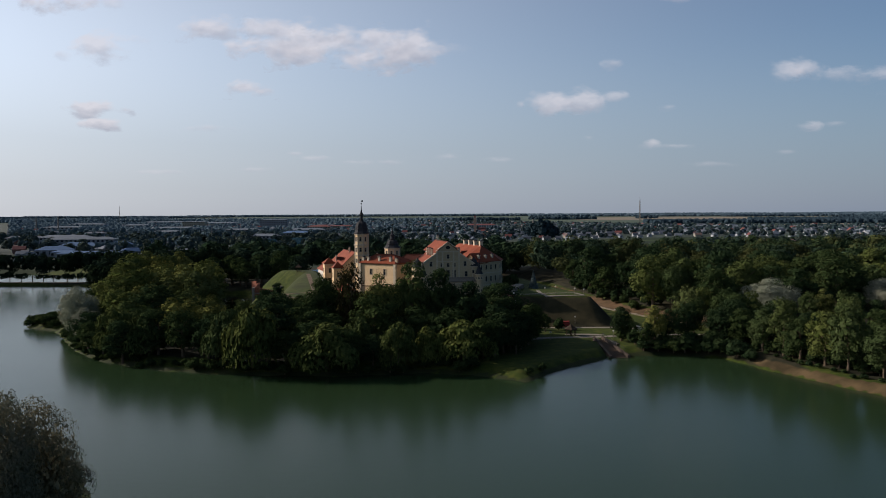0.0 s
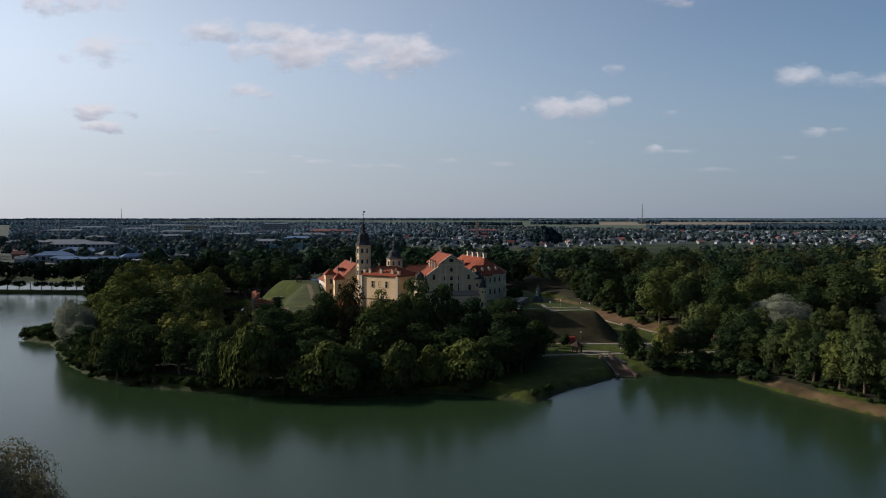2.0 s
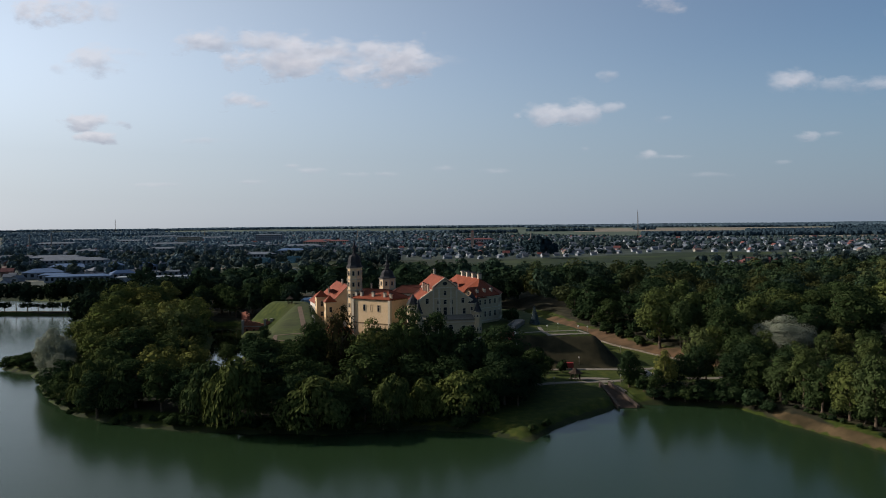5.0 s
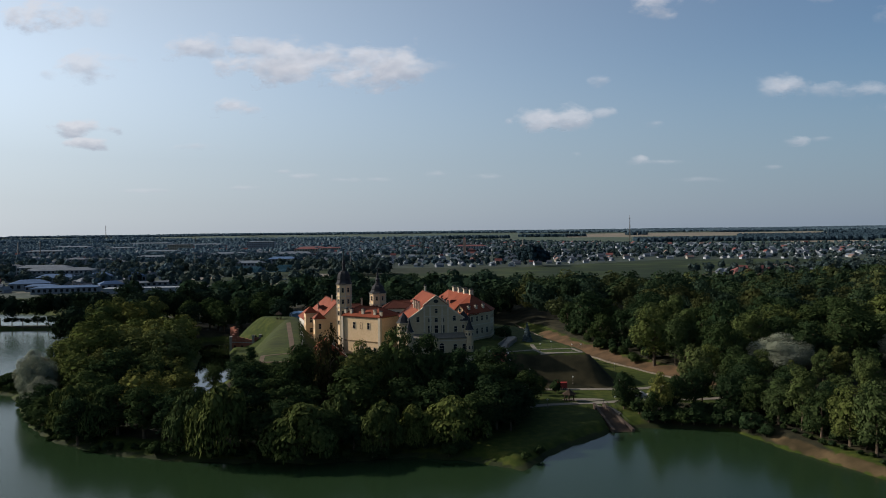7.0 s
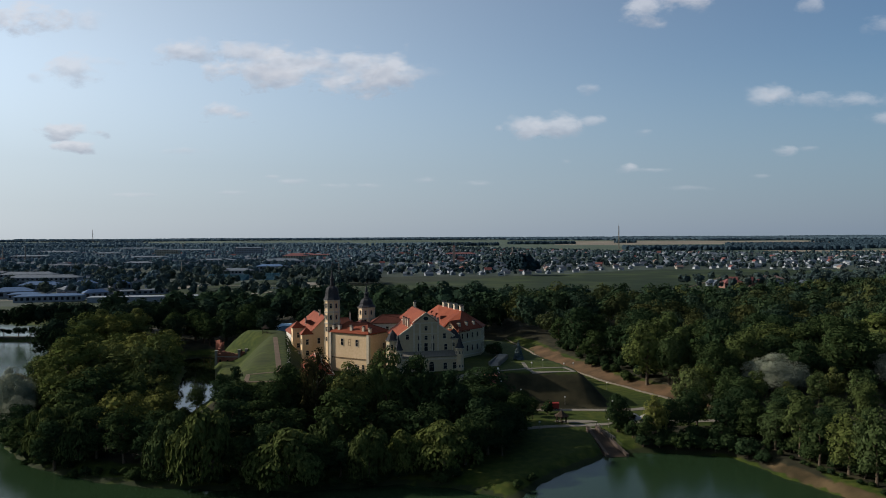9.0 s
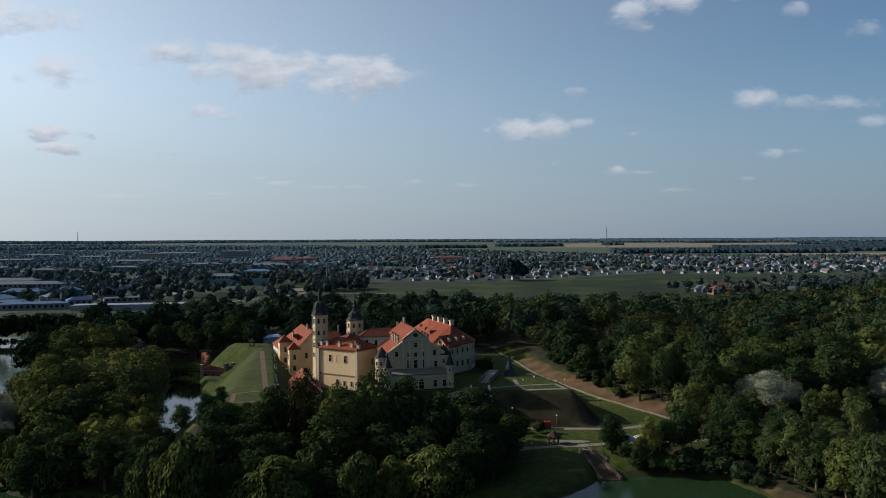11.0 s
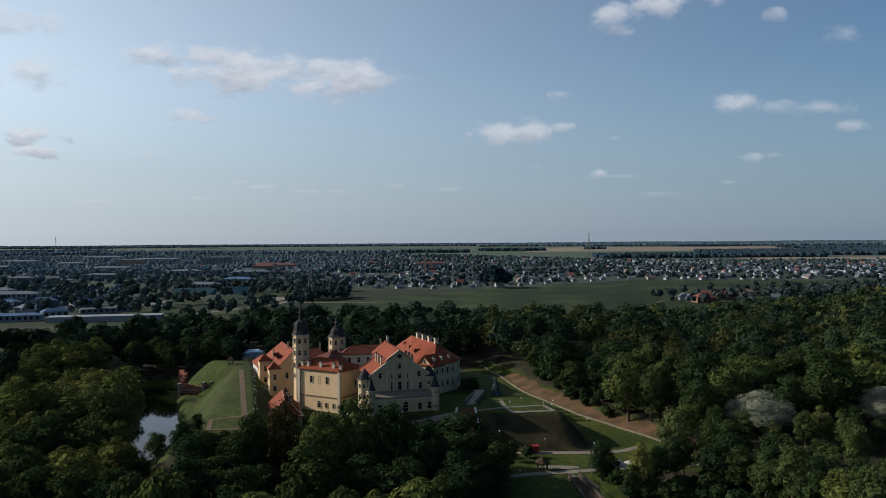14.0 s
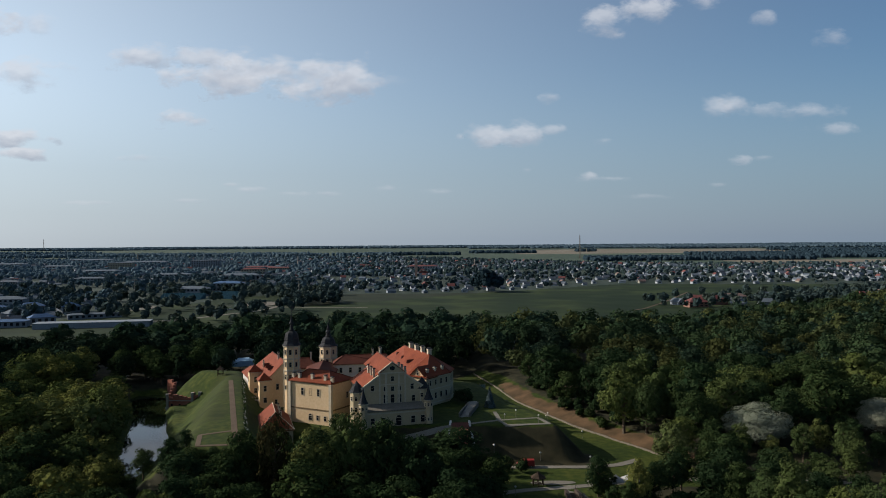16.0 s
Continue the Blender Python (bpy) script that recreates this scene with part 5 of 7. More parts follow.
def scatter(poly, gap, tries, g, keep=None, taken=None):
    xs, ys = [p[0] for p in poly], [p[1] for p in poly]
    c = np.stack([g.uniform(min(xs), max(xs), tries), g.uniform(min(ys), max(ys), tries)], 1)
    c = c[inside(c[:, 0], c[:, 1], poly)]
    if keep is not None:
        c = c[keep(c[:, 0], c[:, 1])]
    got = np.array(taken if taken else [(1e6, 1e6)], float)[:, :2]
    cells = {}
    for p in got:
        cells.setdefault((int(p[0] // gap), int(p[1] // gap)), []).append(p)
    out = []
    for p in c:
        i, j = int(p[0] // gap), int(p[1] // gap)
        if all(math.hypot(p[0] - q[0], p[1] - q[1]) > gap for a in (-1, 0, 1) for b in (-1, 0, 1) for q in cells.get((i + a, j + b), ())):
            cells.setdefault((i, j), []).append(p)
            out.append(p)
    return np.array(out)


land = lambda x, y: (signed(x, y, LAKE) > 1.8) & (signed(x, y, MOAT) > 2.0)
lowland = lambda x, y: land(x, y) & (height(x, y) < 5.5)
for x, y in scatter(NEARWOOD, 9.0, 9000, rng, lowland, PLANTED):
    dsh = float(signed(np.array([x]), np.array([y]), LAKE)[0])
    h = rng.uniform(13.5, 18.5) if x > -60 else rng.uniform(9, 12.5) if x > -97 and y > 207 else rng.uniform(13, 17) if y < 250 else rng.uniform(7, 9) if y > 330 and x > -152 else rng.uniform(12, 15) if y > 296 and x > -150 else rng.uniform(17, 22)
    h *= 0.62 + 0.38 * min(1, dsh / 22)
    if -78 < x < -42 and y > 200:
        h = rng.uniform(10, 12.5)
    if 194 < y < 240 and abs(x + 0.371 * (y - 16)) < 4.5:
        h = min(h, max(3.0, 0.24 * (245 - y) - 1.0))
    if y > 228 and x > -55:
        h = rng.uniform(11.5, 15)
    # left wood: mostly olive and yellow, whose paleness replaces sunlight on the crowns
    plant(("olive" if rng.random() < 0.65 else "yellow") if x < -85 and rng.random() < 0.9 else "yellow" if rng.random() < 0.12 else "broad", x, y, h, rng.uniform(1.1, 1.45) * (18 / max(h, 12)) ** 0.4)
clear = lambda x, y: land(x, y) & (np.hypot(x - 94.5, y - 256) > 13) & (np.hypot(x - 135.5, y - 265) > 12)
for x, y in scatter(RIGHTWOOD, 8.4, 9000, rng, clear, PLANTED):
    dsh = float(signed(np.array([x]), np.array([y]), LAKE)[0])
    h = rng.uniform(12, 21) * (0.7 + 0.3 * min(1, max(0, dsh - 5) / 30))
    if y < 262 and x > 80:
        h *= 0.62
    plant("yellow" if rng.random() < (0.6 if dsh < 22 and y < 225 else 0.22) else "broad", x, y, h, rng.uniform(0.95, 1.3))

# row of tall trees along the bank, and a willow in the corner of the lake
for k, x, y, h, w in (("broad", 71, 214.5, 11, 1.1), ("yellow", 74.3, 207, 11.5, 1.1), ("yellow", 77.6, 201, 15.5, 0.85), ("broad", 79.3, 194.5, 11.5, 1.15), ("yellow", 82.8, 188, 14, 1.0), ("yellow", 85.2, 181, 17, 0.8),
                      ("yellow", 90.5, 175, 12.5, 1.15), ("broad", 93.5, 168.5, 15, 1.0), ("yellow", 98, 161, 15, 1.0), ("bush", 42.5, 219, 4.5, 1.0)):
    plant(k, x, y, h, w)
for i, (x, y) in enumerate(((73, 208.5), (76, 206), (77.5, 204), (79, 198.5), (80.5, 197.5), (81.5, 191.5), (84.5, 190), (85, 185.5), (88, 184), (88, 179.5), (91, 178), (69, 217), (66, 216), (61, 216.5))):
    plant("bush", x, y, 2.6 + 0.7 * (i % 4), 1.2)
# wood at the head of the moat
for x, y, h in ((-118, 392, 16), (-108, 388, 15), (-127, 385, 15), (-100, 396, 16), (-112, 405, 17), (-134, 393, 16), (-122, 379, 13), (-142, 384, 15)):
    plant("broad", x, y, h, 1.3)
# tall trees at the tip of the wood, whose shade falls on the lawn
for x, y, h, w in ((9.5, 209, 11, 1.25), (12, 217, 12, 1.2), (13.5, 226, 11, 1.15), (8, 201, 9, 1.3), (6, 221, 13.5, 1.15), (10, 233, 9.5, 1.2), (3, 206, 13, 1.2), (-2, 214, 14, 1.2), (2, 228, 13, 1.2)):
    plant("broad", x, y, h, w)
# bushes that hang over the corner of the lake
for i, (x, y) in enumerate(((44, 213.5), (48, 213.5), (52, 212.6), (55, 212.4), (58, 211.6), (61, 210.6), (64, 210), (67, 205), (69, 201), (50, 215.5), (57, 214.5), (63, 213))):
    plant("bush", x, y, 3.2 + 0.6 * (i % 4), 1.35)
# brush under the row on the bank
for i in range(40):
    f = (i + 0.5) / 40
    x, y = 74 + 30 * f + rng.normal(0, 0.8), 205.5 - 50 * f + rng.normal(0, 0.8)
    plant("bush", x + 2.2, y + 1.0, rng.uniform(2.2, 4.4), rng.uniform(1.0, 1.35))
# trees that lean over the moat
for k, x, y, h, w in (("olive", -83.5, 225, 12, 1.2), ("olive", -91, 231, 10, 1.2), ("broad", -64.2, 229, max(6, 15.0 - ground_at(-64.2, 229)), 0.95), ("broad", -69.5, 233, max(5, 12.0 - ground_at(-69.5, 233)), 1.0), ("broad", -97.5, 243, 11, 1.2), ("broad", -104, 262, 13, 1.2), ("broad", -110, 279, 14, 1.2), ("broad", -117, 300, 14, 1.2), ("broad", -121, 318, 13, 1.2)):
    plant(k, x, y, h, w)
for x, y, h in ((-91.5, 241, 8.5), (-96.5, 253, 9), (-101, 268, 9), (-105.5, 283, 8.5)):
    plant("broad", x, y, h, 1.35)
plant("yellow", -76.2, 232, 8.6, 1.1)

# undergrowth at the edge of the woods
for poly, gap in ((RIGHTWOOD, 5.0), (NEARWOOD, 5.5)):
    for x, y in scatter(poly, gap, 5000, rng, lambda x, y: land(x, y) & (signed(x, y, LAKE) < 26) & (y < 262) & (height(x, y) < 5.5), [p for p in PLANTED if p[2] < 6]):
        if rng.random() < 0.62:
            plant("bush", x, y, rng.uniform(2.5, 5.0) * (0.45 if x > 60 and signed(np.array([x]), np.array([y]), LAKE)[0] < 8 else 1), rng.uniform(1.0, 1.5))

EDGE = [(57, 280), (48, 306), (40, 338), (34, 366), (42, 370), (50, 340), (58, 310), (68, 284)]
for x, y in scatter(EDGE, 3.6, 900, rng, None, [p for p in PLANTED if p[2] < 6]):
    if rng.random() < 0.6:
        plant("bush", x, y, rng.uniform(2.5, 4.8), rng.uniform(1.0, 1.4))


def woodland(name, pts, heights, lobes, per, size, mats, g, label, flat_r=0.36):
    """Many trees in one mesh."""
    protos = [crown_points(np.random.default_rng(40 + k), 1.0, flat_r, lobes, per, size, 0.2) for k in range(6)]
    vs, slots = [], []
    z = height(pts[:, 0], pts[:, 1])
    for (x, y), z0, h in zip(pts, z, heights):
        p = protos[g.integers(6)]
        a = g.uniform(0, 2 * math.pi)
        ca, sa, w = math.cos(a), math.sin(a), g.uniform(0.85, 1.25)
        q = np.stack([(p[:, 0] * ca - p[:, 1] * sa) * w, (p[:, 0] * sa + p[:, 1] * ca) * w, p[:, 2]], 1) * h + np.array([x, y, z0])
        vs.append(q)
        slots.append(np.full(len(q) // 4, g.integers(len(mats))))
    me = quad_mesh(name, np.concatenate(vs), mats, np.concatenate(slots))
    return tagged(new(name, me), label, "woodland", kind="stuff")


g2 = np.random.default_rng(21)
tints = [leafage(n_, a_, b_, (1.0, 1.0, 0.9), holes=0.42, fine=4.0, relief=0.4) for n_, a_, b_ in (("wood_green", (0.0209, 0.0403, 0.0197), (0.0390, 0.0568, 0.0278)), ("wood_deep_green", (0.0157, 0.0312, 0.0179), (0.0283, 0.0439, 0.0238)), ("wood_blue_green", (0.0172, 0.0349, 0.0244), (0.0303, 0.0467, 0.0312)), ("wood_olive", (0.0315, 0.0440, 0.0197), (0.0538, 0.0621, 0.0278)), ("wood_yellowing", (0.0451, 0.0568, 0.0220), (0.0783, 0.0827, 0.0332)), ("wood_dark", (0.0126, 0.0246, 0.0134), (0.0220, 0.0344, 0.0186)))]
# the same greens darkened: cloud shadow put into the leaf colour
shaded_tints = [leafage(n_, a_, b_, (1.0, 1.0, 0.9), holes=0.42, fine=4.0, relief=0.4) for n_, a_, b_ in (("shaded_wood_green", (0.0135, 0.0260, 0.0127), (0.0252, 0.0367, 0.0180)), ("shaded_wood_deep_green", (0.0101, 0.0202, 0.0115), (0.0182, 0.0283, 0.0154)), ("shaded_wood_blue_green", (0.0111, 0.0225, 0.0157), (0.0195, 0.0301, 0.0202)), ("shaded_wood_olive", (0.0203, 0.0284, 0.0127), (0.0347, 0.0401, 0.0180)), ("shaded_wood_yellowing", (0.0292, 0.0367, 0.0142), (0.0506, 0.0534, 0.0215)), ("shaded_wood_dark", (0.0081, 0.0159, 0.0086), (0.0142, 0.0222, 0.0120)))]
inview = lambda x, y: land(x, y) & (np.abs(x) < 0.64 * y + 40)
pw = scatter(FOREST, 9.0, 60000, g2, lambda x, y: inview(x, y) & ~inside(x, y, NEARWOOD) & ~inside(x, y, RIGHTWOOD) & ((y > 300) | (x > 60)) & clear(x, y) & (away(x, y, [(-80, 366), (-93, 411)], False) > 6.5) & (signed(x, y, FAR_LAKE) > 4), PLANTED)
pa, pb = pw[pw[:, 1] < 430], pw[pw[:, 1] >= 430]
# woods behind the castle get the dark greens in place of cloud shadow
clouded = pa[:, 0] < 22
woodland("dark_woodland", pa[clouded], g2.uniform(14, 20, clouded.sum()), 16, 52, 0.028, shaded_tints[1:3] + shaded_tints[5:], g2, "dense green wood behind the castle, coloured as in cloud shadow", 0.38)
pa = pa[~clouded]
woodland("woodland", pa, g2.uniform(11, 21, len(pa)), 18, 58, 0.026, tints[:4] + shaded_tints[:5], g2, "dense green broadleaf wood beside the castle", 0.38)
clouded = pb[:, 0] < 0.12 * pb[:, 1] - 30
woodland("far_dark_woodland", pb[clouded], g2.uniform(16, 22, clouded.sum()), 11, 24, 0.05, tints[1:3], g2, "dense wood between castle and fields in darker cloud-shadow greens", 0.38)
pb = pb[~clouded]
woodland("far_woodland", pb, g2.uniform(11, 20, len(pb)), 12, 24, 0.042, tints, g2, "dense green broadleaf wood towards the fields", 0.38)
cw = np.stack([np.arange(-420, -196, 6.5), 418.5 + g2.uniform(-1.5, 1.5, 35)], 1)
woodland("causeway_trees", cw, g2.uniform(14.5, 18, len(cw)), 9, 34, 0.042, shaded_tints[1:3], g2, "row of dark trees along the causeway")
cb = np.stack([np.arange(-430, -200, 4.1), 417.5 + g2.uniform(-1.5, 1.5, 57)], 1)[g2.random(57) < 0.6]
woodland("causeway_bushes", cb, g2.uniform(3.2, 6.5, len(cb)), 9, 24, 0.06, shaded_tints[1:3], g2, "dark bushes along the causeway bank", 0.55)
part("causeway_trunks", (lambda s: ([s.rod((x, y, 0.2), (x, y, 6), 0.3, 0.2, 5) for x, y in cw], s)[1])(Shape()), M["bark"])
tagged(bpy.data.objects["causeway_trunks"], "row of dark trunks on the causeway", "tree trunks", kind="stuff")


# ---- fields, town and horizon ----
g3 = np.random.default_rng(5)
wl = []
for (x0, y0), (x1, y1) in zip(DITCH_WALL[:6], DITCH_WALL[1:6]):
    k = max(1, int(math.hypot(x1 - x0, y1 - y0) / 2.6))
    wl += [(x0 + (x1 - x0) * i / k, y0 + (y1 - y0) * i / k) for i in range(k)]
wall_ob = tagged(thing("moat_wall", "low pale stone wall along the dry moat", "wall"), kind="")
for (x0, y0), (x1, y1) in zip(wl, wl[1:]):
    a = math.atan2(y1 - y0, x1 - x0)
    z = ground_at((x0 + x1) / 2 - 0.8, (y0 + y1) / 2)
    part("stone_block", Shape().box(((x0 + x1) / 2, (y0 + y1) / 2, z + 0.15 + g3.uniform(-0.05, 0.05)), (math.hypot(x1 - x0, y1 - y0) - 0.05, 0.5, 0.8), a), M["oldstone"], wall_ob)

# white and grey walls, grey and slate roofs carry a blue haze cast
HOUSE_WALLS = [surface("house_wall_" + n, a, b, 0.2, 1.0, 0.9, 0.1) for n, a, b in (("white", (0.225, 0.242, 0.254), (0.320, 0.338, 0.350)), ("grey", (0.137, 0.151, 0.167), (0.213, 0.235, 0.259)), ("sand", (0.19, 0.176, 0.14), (0.267, 0.252, 0.204)), ("brick", (0.137, 0.0751, 0.0555), (0.213, 0.117, 0.0928)))]
HOUSE_ROOFS = [surface("house_roof_" + n, a, b, 0.2, 1.0, 0.7, 0.2) for n, a, b in (("red", (0.10, 0.036, 0.032), (0.16, 0.062, 0.055)), ("grey", (0.0495, 0.057, 0.0699), (0.099, 0.114, 0.134)), ("slate", (0.072, 0.086, 0.100), (0.120, 0.144, 0.168)), ("brown", (0.115, 0.076, 0.0645), (0.182, 0.124, 0.107)), ("blue", (0.0454, 0.0891, 0.16), (0.0726, 0.13, 0.224)))]


def house_shapes(w, l, h, rh):
    wall = Shape().prism([(-w / 2, -l / 2), (w / 2, -l / 2), (w / 2, l / 2), (-w / 2, l / 2)], -1.5, h)
    wall.face_set([(-w / 2, -l / 2, h), (w / 2, -l / 2, h), (0, -l / 2, h + rh), (-w / 2, l / 2, h), (w / 2, l / 2, h), (0, l / 2, h + rh)], [(0, 1, 2), (5, 4, 3)])
    o = 0.5
    vs = [(-w / 2 - o, -l / 2 - o, h - o * rh / (w / 2)), (-w / 2 - o, l / 2 + o, h - o * rh / (w / 2)), (0, l / 2 + o, h + rh), (0, -l / 2 - o, h + rh), (w / 2 + o, -l / 2 - o, h - o * rh / (w / 2)), (w / 2 + o, l / 2 + o, h - o * rh / (w / 2))]
    roof = Shape().face_set(vs + [(x, y, z + 0.25) for x, y, z in vs], [(0, 1, 2, 3), (3, 2, 5, 4), (9, 8, 7, 6), (10, 11, 8, 9), (0, 3, 9, 6), (3, 4, 10, 9), (2, 1, 7, 8), (5, 2, 8, 11), (1, 0, 6, 7), (4, 5, 11, 10)])
    pane = Shape().box((0, -l / 2 - 0.02, h * 0.55), (w * 0.5, 0.06, 1.3))
    return wall, roof, pane


HOUSE_KINDS = []
for i, (w, l, h, rh, wm_, rm_, lb) in enumerate(((8, 11, 3.4, 3.2, 0, 1, "white village house with grey gabled roof"), (9, 10, 5.0, 3.6, 0, 0, "white two-storey village house with red roof"), (8, 12, 3.2, 2.8, 1, 2, "grey village house with pale slate roof"),
                                                 (9, 12, 3.6, 3.4, 2, 3, "sand-coloured village house with brown roof"), (10, 12, 5.2, 3.2, 3, 0, "brick village house with red roof"), (9, 14, 3.4, 2.6, 0, 2, "long white village house with pale roof"))):
    sh = house_shapes(w, l, h, rh)
    HOUSE_KINDS.append((sh[0].mesh("wall", HOUSE_WALLS[wm_]), sh[1].mesh("roof", HOUSE_ROOFS[rm_]), sh[2].mesh("window", M["glass"]), lb, sh, wm_, rm_))
HOUSE_FIRST = {}
KIND_SHARE = (0.36, 0.05, 0.26, 0.05, 0.02, 0.26)


def house(x, y, k, turn, s=1.0):
    m = pose(x, y, ground_at(x, y), 0, 0, turn)
    if k not in HOUSE_FIRST:
        t = thing("village_house", HOUSE_KINDS[k][3], "house", group="village houses")
        for nm, mesh_ in zip(("wall", "roof", "window"), HOUSE_KINDS[k][:3]):
            part(nm, mesh_, None, t)
        HOUSE_FIRST[k] = t
        t.matrix_basis = m
    else:
        t = copy_thing(HOUSE_FIRST[k], m)
    t.scale = (s, s, s)


TOWN_EDGE = [(-1100, 560), (-330, 560), (-300, 720), (-330, 900), (-225, 1015), (-150, 985), (-113, 935), (52, 930), (120, 985), (255, 1085), (346, 1070), (480, 1050), (700, 1030), (1500, 1070), (1500, 1800), (800, 1780), (420, 1900), (200, 2200), (-140, 2750), (-400, 2650), (-1900, 2600)]
cand = scatter(TOWN_EDGE, 20, 26000, g3, lambda x, y: (np.abs(x + 0.02 * y) < 0.62 * y) & (bumps(x, y, 0.006, 2.0) + bumps(x, y, 0.017, 5.0) * 0.5 > np.where(y < 1080, -0.1, np.where(x < -0.27 * y, -0.5, -0.95))) & ((y < 2350) | (bumps(x, y, 0.004, 4.0) > 0.0)))
order = np.argsort(cand[:, 1])
near, rest = cand[order[:260]], cand[order[260:]]
for x, y in near:
    house(x, y, g3.choice(6, p=KIND_SHARE), g3.choice([10, 100]) + g3.normal(0, 12), g3.uniform(0.55, 0.85))
wv, wf, wmi = [], [], []
for x, y in rest:
    k = g3.choice(6, p=KIND_SHARE)
    a, s, z = radians(g3.choice([10, 100]) + g3.normal(0, 14)), g3.uniform(0.55, 0.9), ground_at(x, y)
    for sh, mi in ((HOUSE_KINDS[k][4][0], HOUSE_KINDS[k][5]), (HOUSE_KINDS[k][4][1], 4 + HOUSE_KINDS[k][6])):
        o = len(wv)
        wv += [(x + (px * math.cos(a) - py * math.sin(a)) * s, y + (px * math.sin(a) + py * math.cos(a)) * s, z + pz * s) for px, py, pz in sh.v]
        wf += [tuple(o + i for i in f) for f in sh.f]
        wmi += [mi] * len(sh.f)
fm = bpy.data.meshes.new("far_houses")
fm.from_pydata(wv, [], wf)
for m in HOUSE_WALLS + HOUSE_ROOFS:
    fm.materials.append(m)
fm.polygons.foreach_set("material_index", wmi)
tagged(new("far_houses", fm), "small pale houses of the far town", "houses", kind="stuff")



def clumps(name, pts, heights, radii, mats, g, label):
    """Far trees in one mesh: each an uneven seven-sided crown with a hollowed outline."""
    N, K = len(pts), 7
    z0 = height(pts[:, 0], pts[:, 1])
    rings = ((0.0, 0.8), (0.40, 1.0), (0.80, 0.85), (0.96, 0.42))
    vs = np.zeros((N, len(rings) * K, 3))
    turn = g.uniform(0, 2 * math.pi, (N, 1)) + np.arange(K) * 2 * math.pi / K
    for r, (hz, rr) in enumerate(rings):
        rad = radii[:, None] * rr * g.uniform(0.68, 1.22, (N, K))
        vs[:, r * K:(r + 1) * K, 0] = pts[:, :1] + rad * np.cos(turn)
        vs[:, r * K:(r + 1) * K, 1] = pts[:, 1:] + rad * np.sin(turn)
        vs[:, r * K:(r + 1) * K, 2] = z0[:, None] + heights[:, None] * (hz + g.uniform(-0.09, 0.09, (N, K)) * (hz > 0)) - 0.3
    one = [(r * K + i, r * K + (i + 1) % K, (r + 1) * K + (i + 1) % K, (r + 1) * K + i) for r in range(len(rings) - 1) for i in range(K)]
    quads_ = (np.arange(N)[:, None, None] * len(rings) * K + np.array(one)[None]).reshape(-1, 4)
    caps = (np.arange(N)[:, None] * len(rings) * K + (len(rings) - 1) * K + np.arange(K)[None])
    me = bpy.data.meshes.new(name)
    me.from_pydata(vs.reshape(-1, 3).tolist(), [], quads_.tolist() + caps.tolist())
    for m in mats:
        me.materials.append(m)
    pick = g.integers(0, len(mats), N)
    me.polygons.foreach_set("material_index", np.concatenate([np.repeat(pick, len(one)), pick]).astype(np.int32))
    return tagged(new(name, me), label, "woodland", kind="stuff")


# blue-shifted leaf colours stand in for haze over the distant trees
hazed_tints = [M["hazeleaf"], leafage("hazed_olive_trees", (0.0309, 0.0482, 0.0530), (0.0532, 0.0739, 0.0788), through_part=0.06, fine=1.2, relief=0.1), leafage("hazed_deep_trees", (0.0192, 0.0347, 0.0456), (0.0330, 0.0549, 0.0690), through_part=0.06, fine=1.2, relief=0.1)]
tt = scatter(TOWN_EDGE, 9, 90000, g3, lambda x, y: (np.abs(x) < 0.64 * y) & (bumps(x, y, 0.011, 7.0) + 0.7 * bumps(x, y, 0.03, 1.0) > np.where(x < -0.27 * y, -0.45, -0.32)), [tuple(p) for p in cand])
tt = tt[g3.random(len(tt)) < np.where(tt[:, 0] < -0.13 * tt[:, 1], 0.8, np.where(tt[:, 1] < 1350, 0.62, 0.75))]
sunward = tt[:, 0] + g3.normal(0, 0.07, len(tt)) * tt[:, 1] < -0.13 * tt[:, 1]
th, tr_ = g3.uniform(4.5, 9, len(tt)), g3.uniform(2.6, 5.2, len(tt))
# sunward trees: paler and bluer still, as brighter haze painted into the leaves
hazed_trees = [leafage(n_, a_, b_, (1.0, 1.0, 1.0), through_part=0.06, fine=1.0, relief=0.1) for n_, a_, b_ in (("hazed_blue_green_trees", (0.0698, 0.1053, 0.1259), (0.1141, 0.1544, 0.1746)), ("hazed_green_trees", (0.0536, 0.0833, 0.1001), (0.0907, 0.1275, 0.1438)))]
near = tt[:, 1] < 1350
for name, pick, tall, tones, label in (("sunward_town_trees", sunward, 1.2, hazed_trees, "trees among the far houses, tinted pale blue for haze"), ("town_trees", ~sunward, 1.0, hazed_tints, "garden trees among the far houses, tinted blue for haze")):
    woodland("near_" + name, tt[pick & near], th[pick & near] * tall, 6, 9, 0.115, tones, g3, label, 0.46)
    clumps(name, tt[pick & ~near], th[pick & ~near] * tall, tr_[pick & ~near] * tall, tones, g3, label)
band = []
for x0, x1, y0, y1, n_ in ((-2600, -500, 2850, 3250, 1500), (-900, 100, 2900, 3000, 400), (430, 1020, 2080, 2260, 900), (880, 1500, 2250, 2750, 1500), (1500, 2100, 2100, 2900, 1500), (150, 420, 3150, 3220, 120), (620, 700, 3350, 3420, 30), (1480, 2400, 2950, 3500, 1300), (-2600, -1500, 3500, 3620, 360)):
    band.append(np.stack([g3.uniform(x0, x1, n_), g3.uniform(y0, y1, n_)], 1))
band = np.concatenate(band)
